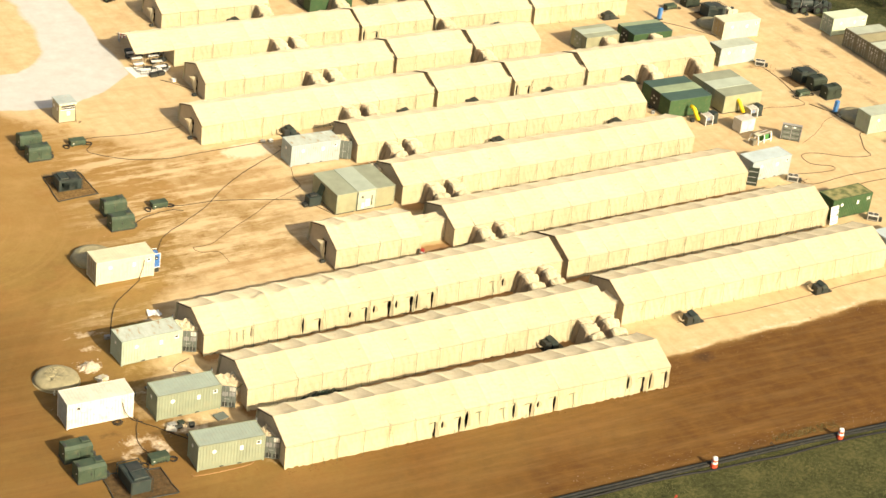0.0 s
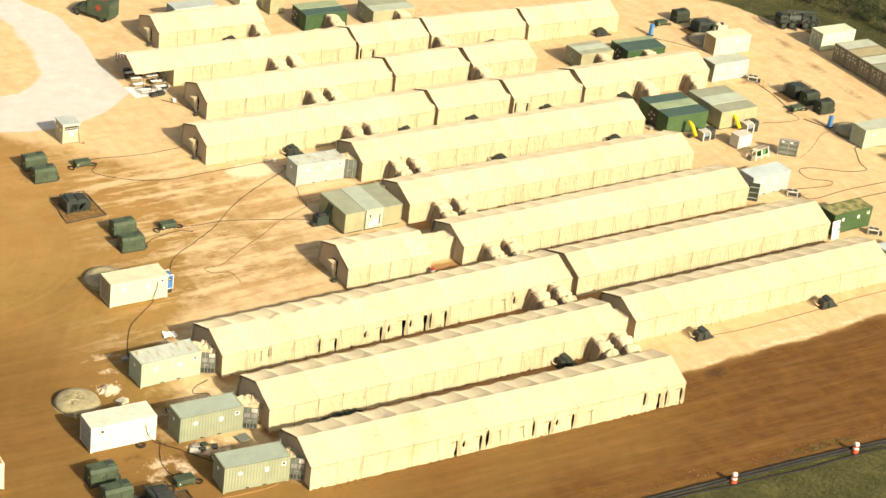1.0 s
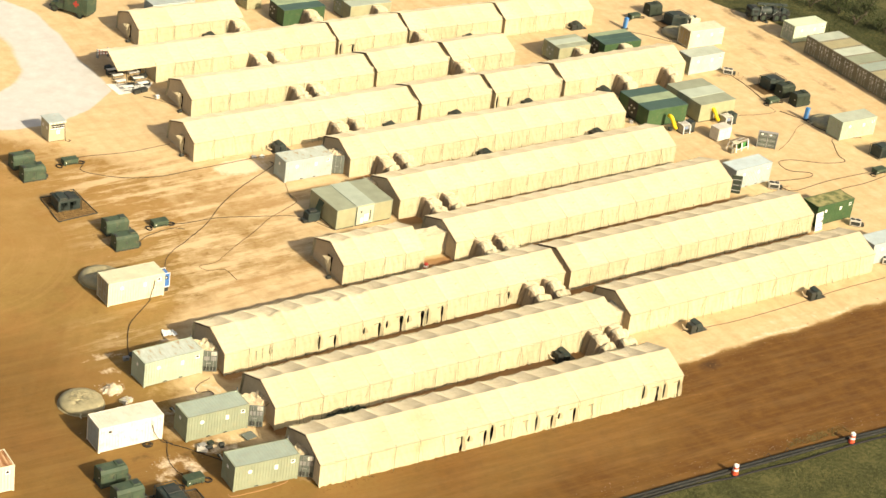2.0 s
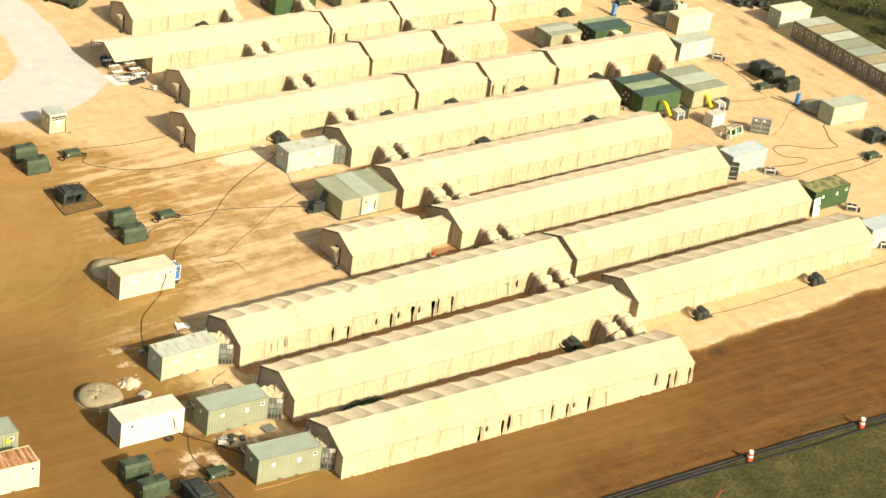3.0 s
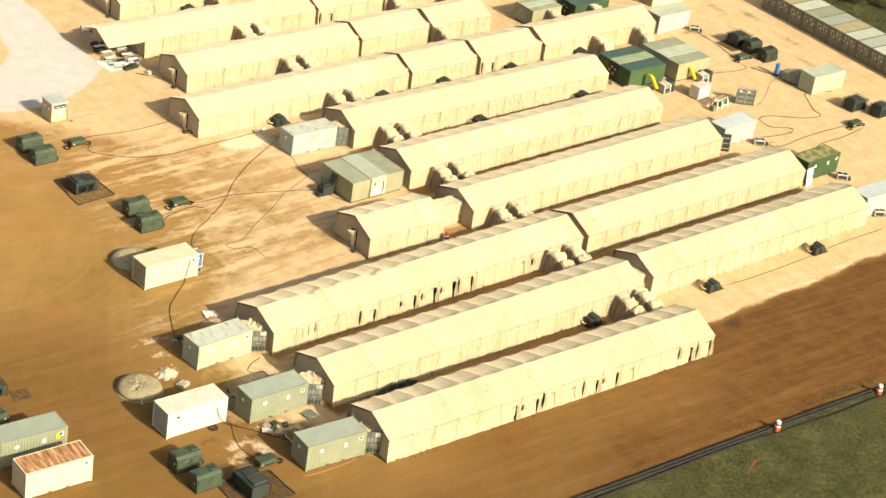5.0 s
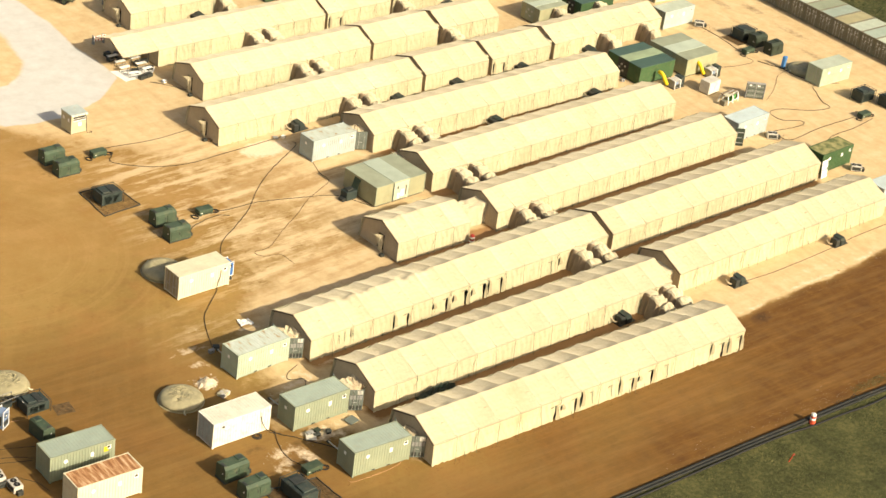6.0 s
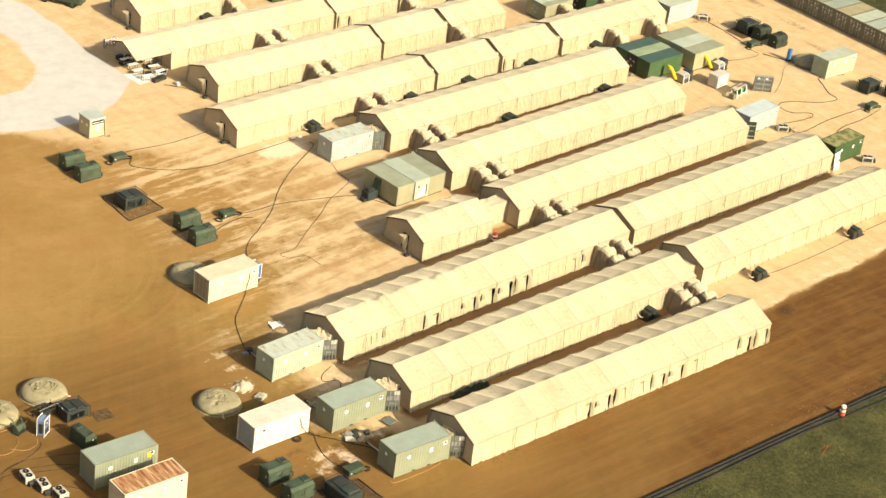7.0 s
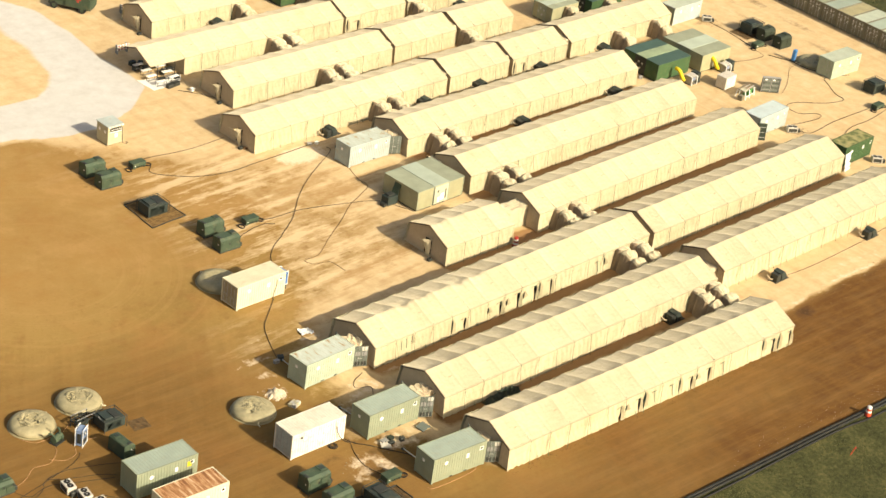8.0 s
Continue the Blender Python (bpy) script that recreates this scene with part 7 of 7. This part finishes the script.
barricade(17.9, 88.0, 2)
barricade(25.2, 98.0, 2)


def table(x, y, a):
    t = thing("folding_table", pose(x, y, 0, 0, 0, a) @ Matrix.Diagonal((0.75, 0.75, 0.85, 1)), "white folding table under the canopy", "table", "tables under the canopy")
    part("tabletop", boxm(0, 0, 0.70, 1.8, 0.75, 0.75, 0.01), LABELW, t)
    for lx in (0.1, 1.65):
        for ly in (0.06, 0.65):
            part("leg", boxm(lx, ly, 0, lx + 0.05, ly + 0.05, 0.7), DARKMETAL, t)
    part("bench_plank", boxm(0.05, -0.5, 0.4, 1.75, -0.22, 0.44), GREYMID, t)


for x, y, a in ((16.9, 79.6, 4), (19.2, 79.9, -3), (17.2, 81.3, 2), (19.4, 81.5, 5), (17.2, 83.0, 0), (19.2, 78.3, 8), (17.0, 78.0, -6)):
    table(x, y, a)
ground_cloth(((16.2, 77.4), (20.0, 77.8), (21.6, 79.6), (15.9, 80.6)), "white sheet spread out under the tables", 12, LABELW)
for x, y, a in ((18.0, 79.0, -20), (20.2, 78.9, 10), (19.6, 80.4, 40), (18.2, 82.4, 0), (17.2, 82.8, 15), (17.6, 84.2, 12), (18.6, 83.6, 40), (20.6, 82.6, 5)):
    small_crate(x, y, a, 0.8, 0.55, 0.5, DARKMETAL, "dark case among the folding tables")
for x, y in ((18.0, 77.0), (19.0, 77.2), (20.6, 80.8)):
    small_crate(x, y, 10, 0.9, 0.6, 0.45, DARKMETAL, "dark crate beside folding tables")


# ---- vehicles ----
def wheel(t, x, y, z, r=0.46, w=0.3):
    d = 1 if y > 0 else -1
    wh = part("wheel", cylinder(bmesh.new(), (x, y - w / 2, z), (x, y + w / 2, z), r, n=20), BLACK, t, "black tyre")
    part("rim", cylinder(bmesh.new(), (x, y + d * w / 2, z), (x, y + d * (w / 2 + 0.02), z), r * 0.55, n=14), OLIVE, wh)
    part("axle_hub", cylinder(bmesh.new(), (x, y + d * (w / 2 + 0.02), z), (x, y + d * (w / 2 + 0.07), z), r * 0.18, n=8), DARKMETAL, wh)


def ambulance(m):
    """A light military ambulance: bonnet, cab, high box with a cross on it."""
    t = thing("ambulance", m, "dark green military ambulance with red crosses", "ambulance")
    part("chassis", boxm(-0.2, -0.8, 0.45, 5.3, 0.8, 0.65), DARKMETAL, t)
    bx = part("box_body", boxm(2.05, -1.15, 0.65, 5.4, 1.15, 2.75, 0.05), OLIVE, t)
    cab = bmesh.new()
    pr = [(0, 0.65), (2.03, 0.65), (2.03, 1.95), (1.35, 1.95), (0.95, 1.35), (0, 1.2)]
    l = [cab.verts.new((x, -1.0, z)) for x, z in pr]
    r = [cab.verts.new((x, 1.0, z)) for x, z in pr]
    cab.faces.new(l)
    cab.faces.new(r[::-1])
    for i in range(len(pr)):
        cab.faces.new((l[i], r[i], r[(i + 1) % 6], l[(i + 1) % 6])[::-1])
    bmesh.ops.recalc_face_normals(cab, faces=cab.faces)
    cb = part("cab", cab, OLIVE, t)
    part("windscreen", boxm(-0.02, -0.85, 0, 0.02, 0.85, 0.62), DARKMETAL, cb, "dark windscreen", pose(0.97, 0, 1.40, 0, 32, 0))
    for y in (-1.02, 1.005):
        part("side_window", boxm(1.4, y, 1.42, 1.95, y + 0.015, 1.85), DARKMETAL, cb)
    for y in (-0.75, 0.55):
        part("headlight", boxm(-0.04, y, 0.85, -0.002, y + 0.22, 1.05), LABELW, cb)
    part("bumper", boxm(-0.3, -0.95, 0.5, -0.1, 0.95, 0.75), DARKMETAL, t)
    for y in (-1.175, 1.155):
        part("cross_field", boxm(3.2, y, 1.3, 4.3, y + 0.02, 2.4), OLIVE, bx)
        part("red_cross", box(boxm(3.62, y - 0.01, 1.45, 3.9, y + 0.03, 2.3), 3.34, y - 0.014, 1.74, 4.18, y + 0.034, 2.02), RED, bx, "red cross")
    part("roof_cross", box(boxm(3.5, -0.16, 2.752, 4.5, 0.16, 2.77), 3.84, -0.5, 2.754, 4.16, 0.5, 2.774), RED, bx, "red cross on the roof")
    part("rear_door", boxm(5.402, -0.9, 0.8, 5.43, 0.9, 2.5), OLIVE, bx)
    part("mirror", boxm(1.2, -1.3, 1.5, 1.26, -1.05, 1.75), DARKMETAL, cb)
    for x in (0.55, 4.3):
        for y in (-0.95, 0.95):
            wheel(t, x, y, 0.46)


ambulance(pose(19.15, 104.0, 0, 0, 0, -55))


def wrecker(m):
    """A dark heavy truck with a boom, a drum and side boxes, half hidden behind a container."""
    t = thing("heavy_truck", m, "dark green heavy truck with a boom and tank", "truck")
    part("chassis", boxm(0, -0.6, 0.7, 8.2, 0.6, 0.95), DARKMETAL, t)
    cb = part("cab", boxm(0.1, -1.15, 0.95, 1.9, 1.15, 2.3, 0.18), GREENGREY, t)
    part("windscreen", boxm(0.07, -0.9, 1.6, 0.098, 0.9, 2.1), BLACK, cb)
    part("side_window", boxm(0.5, -1.17, 1.6, 1.4, -1.152, 2.05), BLACK, cb)
    part("roof_rack", boxm(0.5, -0.8, 2.302, 1.7, 0.8, 2.4), DARKMETAL, cb)
    part("tank", cylinder(bmesh.new(), (2.3, -0.3, 1.65), (4.4, -0.3, 1.65), 0.7, n=16), GREENGREY, t)
    for x in (2.6, 3.35, 4.1):
        part("tank_band", cylinder(bmesh.new(), (x, -0.3, 1.65), (x + 0.08, -0.3, 1.65), 0.72, n=16), DARKMETAL, t)
    part("deck", boxm(4.5, -1.15, 0.95, 8.2, 1.15, 1.15), DARKMETAL, t)
    for k, (x, w, h) in enumerate(((4.6, 0.9, 0.9), (5.6, 0.7, 0.6), (6.4, 1.0, 1.0), (7.5, 0.6, 0.7))):
        part("side_box", boxm(x, -1.1, 1.152, x + w, -0.5 + 0.1 * k, 1.15 + h, 0.04), (GREENGREY, DARKMETAL)[k % 2], t)
    part("boom", boxm(0, -0.18, 0, 6.4, 0.18, 0.34), GREENGREY, t, m=pose(1.9, 0.5, 2.45, 0, 4, 2))
    part("boom_brace", cylinder(bmesh.new(), (4.8, 0.5, 1.15), (3.4, 0.5, 2.5), 0.09, n=8), STEEL, t)
    part("winch", cylinder(bmesh.new(), (5.6, -0.2, 1.7), (5.6, 0.9, 1.7), 0.42, n=12), DARKMETAL, t)
    part("exhaust_stack", cylinder(bmesh.new(), (2.1, -0.95, 0.95), (2.1, -0.95, 2.7), 0.08, n=8), STEEL, t)
    part("hose_loop", tube(spline([(4.4, -1.0, 1.3), (4.0, -1.35, 0.9), (3.3, -1.35, 0.7), (2.6, -1.1, 1.0)], 5), 0.07, 6), BLACK, t)
    rng = random.Random(5)
    for i in range(9):
        x = rng.uniform(2.2, 7.6)
        part("hydraulic_rod", cylinder(bmesh.new(), (x, rng.uniform(-1.1, 0.2), 1.2), (x + rng.uniform(-1.0, 1.0), rng.uniform(-0.9, 0.6), rng.uniform(1.9, 2.8)), 0.06, n=6), (DARKMETAL, GREENGREY, STEEL)[i % 3], t)
    for x in (3.0, 7.9):
        part("outrigger", boxm(x, -1.7, 0.3, x + 0.3, -0.6, 0.55, 0.02), DARKMETAL, t)
        part("outrigger_foot", boxm(x - 0.15, -1.9, 0.0, x + 0.45, -1.6, 0.3, 0.02), DARKMETAL, t)
    for k in range(5):
        part("rung", boxm(4.55 + k * 0.28, -1.22, 1.3 + k * 0.22, 4.8 + k * 0.28, -1.17, 1.34 + k * 0.22), GREYMID, t)
    for x, r in ((1.0, 0.62), (2.7, 0.72), (5.4, 0.72), (6.9, 0.72)):
        for y in (-1.05, 1.05):
            wheel(t, x, y, r, r, 0.42)


wrecker(pose(113.0, 76.2, 0, 0, 0, -14) @ Matrix.Diagonal((0.78, 0.85, 0.85, 1)))


def kit_pile(x, y):
    t = thing("equipment_heap", pose(x, y, 0), "pale and dark equipment piled on the sand", "equipment heap")
    rng = random.Random(77)
    for k in range(9):
        m = pose(rng.uniform(0, 1.8), rng.uniform(0, 1.2), 0, 0, 0, rng.uniform(-40, 40))
        part("case", boxm(0, 0, 0, rng.uniform(0.35, 0.8), rng.uniform(0.3, 0.6), rng.uniform(0.4, 1.1), 0.03), (CREAM, DARKMETAL, ACPAINT, OLIVEDARK)[k % 4], t, m=m)
    part("cover", sheet(lambda u, v: Vector((0.4 + u * 1.2, 0.3 + v * 1.0, 1.0 - 1.4 * abs(u - 0.5) ** 2 - 1.2 * abs(v - 0.5) ** 2 + 0.25 * noise.noise((u * 5, v * 5, 2)))), 10, 8), CREAM, t, "crumpled pale cover")


kit_pile(102.6, 76.6)


# ---- scrub and grass ----
def shrub(x, y, h, seed, bare):
    """Tangled roadside scrub: forked limbs and, unless bare, a ragged crown of small leaves."""
    rng = random.Random(seed)
    t = thing("scrub_tree", pose(x, y, 0), "tangled dark scrub tree at the camp's edge", "tree", "scrub trees")
    tips = []
    for i in range(9):
        a, lean = rng.uniform(0, 6.28), rng.uniform(0.4, 1.3)
        p1 = Vector((math.cos(a) * lean * 0.5, math.sin(a) * lean * 0.5, h * 0.35))
        p2 = Vector((math.cos(a + 0.4) * lean * 1.6, math.sin(a + 0.4) * lean * 1.6, h * rng.uniform(0.5, 0.95)))
        bm = bmesh.new()
        cylinder(bm, (0, 0, 0), p1, 0.09, 0.06, 6)
        cylinder(bm, p1, p2, 0.06, 0.02, 5)
        part("limb", bm, BARK, t)
        tips += [p1.lerp(p2, k) for k in (0.4, 0.7, 1.0)]
    bm = bmesh.new()
    for i in range(200 if bare else 900):
        c = rng.choice(tips) + Vector((rng.gauss(0, 0.45), rng.gauss(0, 0.45), rng.gauss(0, 0.35)))
        c.z = max(0.15, c.z)
        m = Matrix.Translation(c) @ Euler((rng.uniform(0, 3), rng.uniform(0, 3), rng.uniform(0, 6))).to_matrix().to_4x4()
        s = rng.uniform(0.07, 0.18)
        bm.faces.new([bm.verts.new(m @ Vector(q)) for q in ((-s, 0, 0), (0, -s * 0.5, 0), (s, 0, 0), (0, s * 0.5, 0))])
    part("crown", bm, LEAF, t)


for i, (x, y, h, bare) in enumerate(((126.5, 77.5, 2.6, True), (129.0, 74.0, 3.0, False), (131.5, 78.0, 3.4, False), (124.5, 82.0, 2.4, True), (128.5, 70.0, 2.2, True), (133.0, 72.5, 3.2, False), (127.5, 86.0, 3.0, False), (122.0, 88.0, 2.6, False), (131.0, 66.0, 2.6, False),
                                         (129.0, 60.0, 2.4, False), (132.5, 56.5, 2.8, False), (134.0, 63.0, 3.2, False))):
    shrub(x, y, h, i, bare)


def grass_tufts(name, n, area, label, seed, h0=0.10, h1=0.30, follow=False, mat=GRASSBLADE):
    """Rough grass: clumps of bent blades, thicker in patches."""
    rng = np.random.default_rng(seed)
    verts, faces = [], []
    while len(faces) < n * 3:
        x, y = rng.uniform(area[0], area[1]), rng.uniform(area[2], area[3])
        if noise.noise((x * 0.22, y * 0.22, seed)) + rng.uniform(-1.0, 1.0) < -0.3 or (follow and y > -12.3 - 0.042 * max(0, x - 36)):
            continue
        for _ in range(3):
            a, h = rng.uniform(0, 6.28), rng.uniform(h0, h1)
            dx, dy, w = math.cos(a), math.sin(a), 0.028
            ox, oy = x + rng.uniform(-0.15, 0.15), y + rng.uniform(-0.15, 0.15)
            k = len(verts)
            verts += [(ox - dy * w, oy + dx * w, 0.0), (ox + dy * w, oy - dx * w, 0.0), (ox + dx * h * 0.6, oy + dy * h * 0.6, h)]
            faces.append((k, k + 1, k + 2))
    me = bpy.data.meshes.new(name)
    me.from_pydata(verts, [], faces)
    me.materials.append(mat)
    return tagged(new(name, me), label, "grass", kind="stuff")


grass_tufts("grass", 36000, (2, 80, -34, -12.3), "rough green grass along the road", 2, 0.04, 0.11, True)
grass_tufts("grass_verge", 330, (44.5, 52, -11.3, -10.3), "sparse green weeds on the road's edge", 3, 0.04, 0.12)
grass_tufts("grass_far", 9000, (119, 138, 38, 90), "rough green grass beyond the camp", 4, mat=LEAF)


def leaning_door(x, y, a, label, mat=LABELW):
    """A loose white door leaf propped on edge."""
    t = thing("door_leaf", pose(x, y, 0, -8, 0, a), label, "door leaf")
    part("panel", boxm(0, 0, 0.02, 1.25, 0.06, 2.2, 0.01), mat, t)
    for z in (0.35, 1.0, 1.65):
        part("rib", boxm(0.08, -0.03, z, 1.17, -0.003, z + 0.1), GREYMID, t)
    part("latch", boxm(0.95, -0.07, 1.0, 1.1, -0.031, 1.3), DARKMETAL, t)


leaning_door(77.2, 21.7, 8, "white door leaf propped beside a green container")
leaning_door(73.7, 32.9, -35, "dark grey door leaf propped beside a grey container", OLIVEDARK)
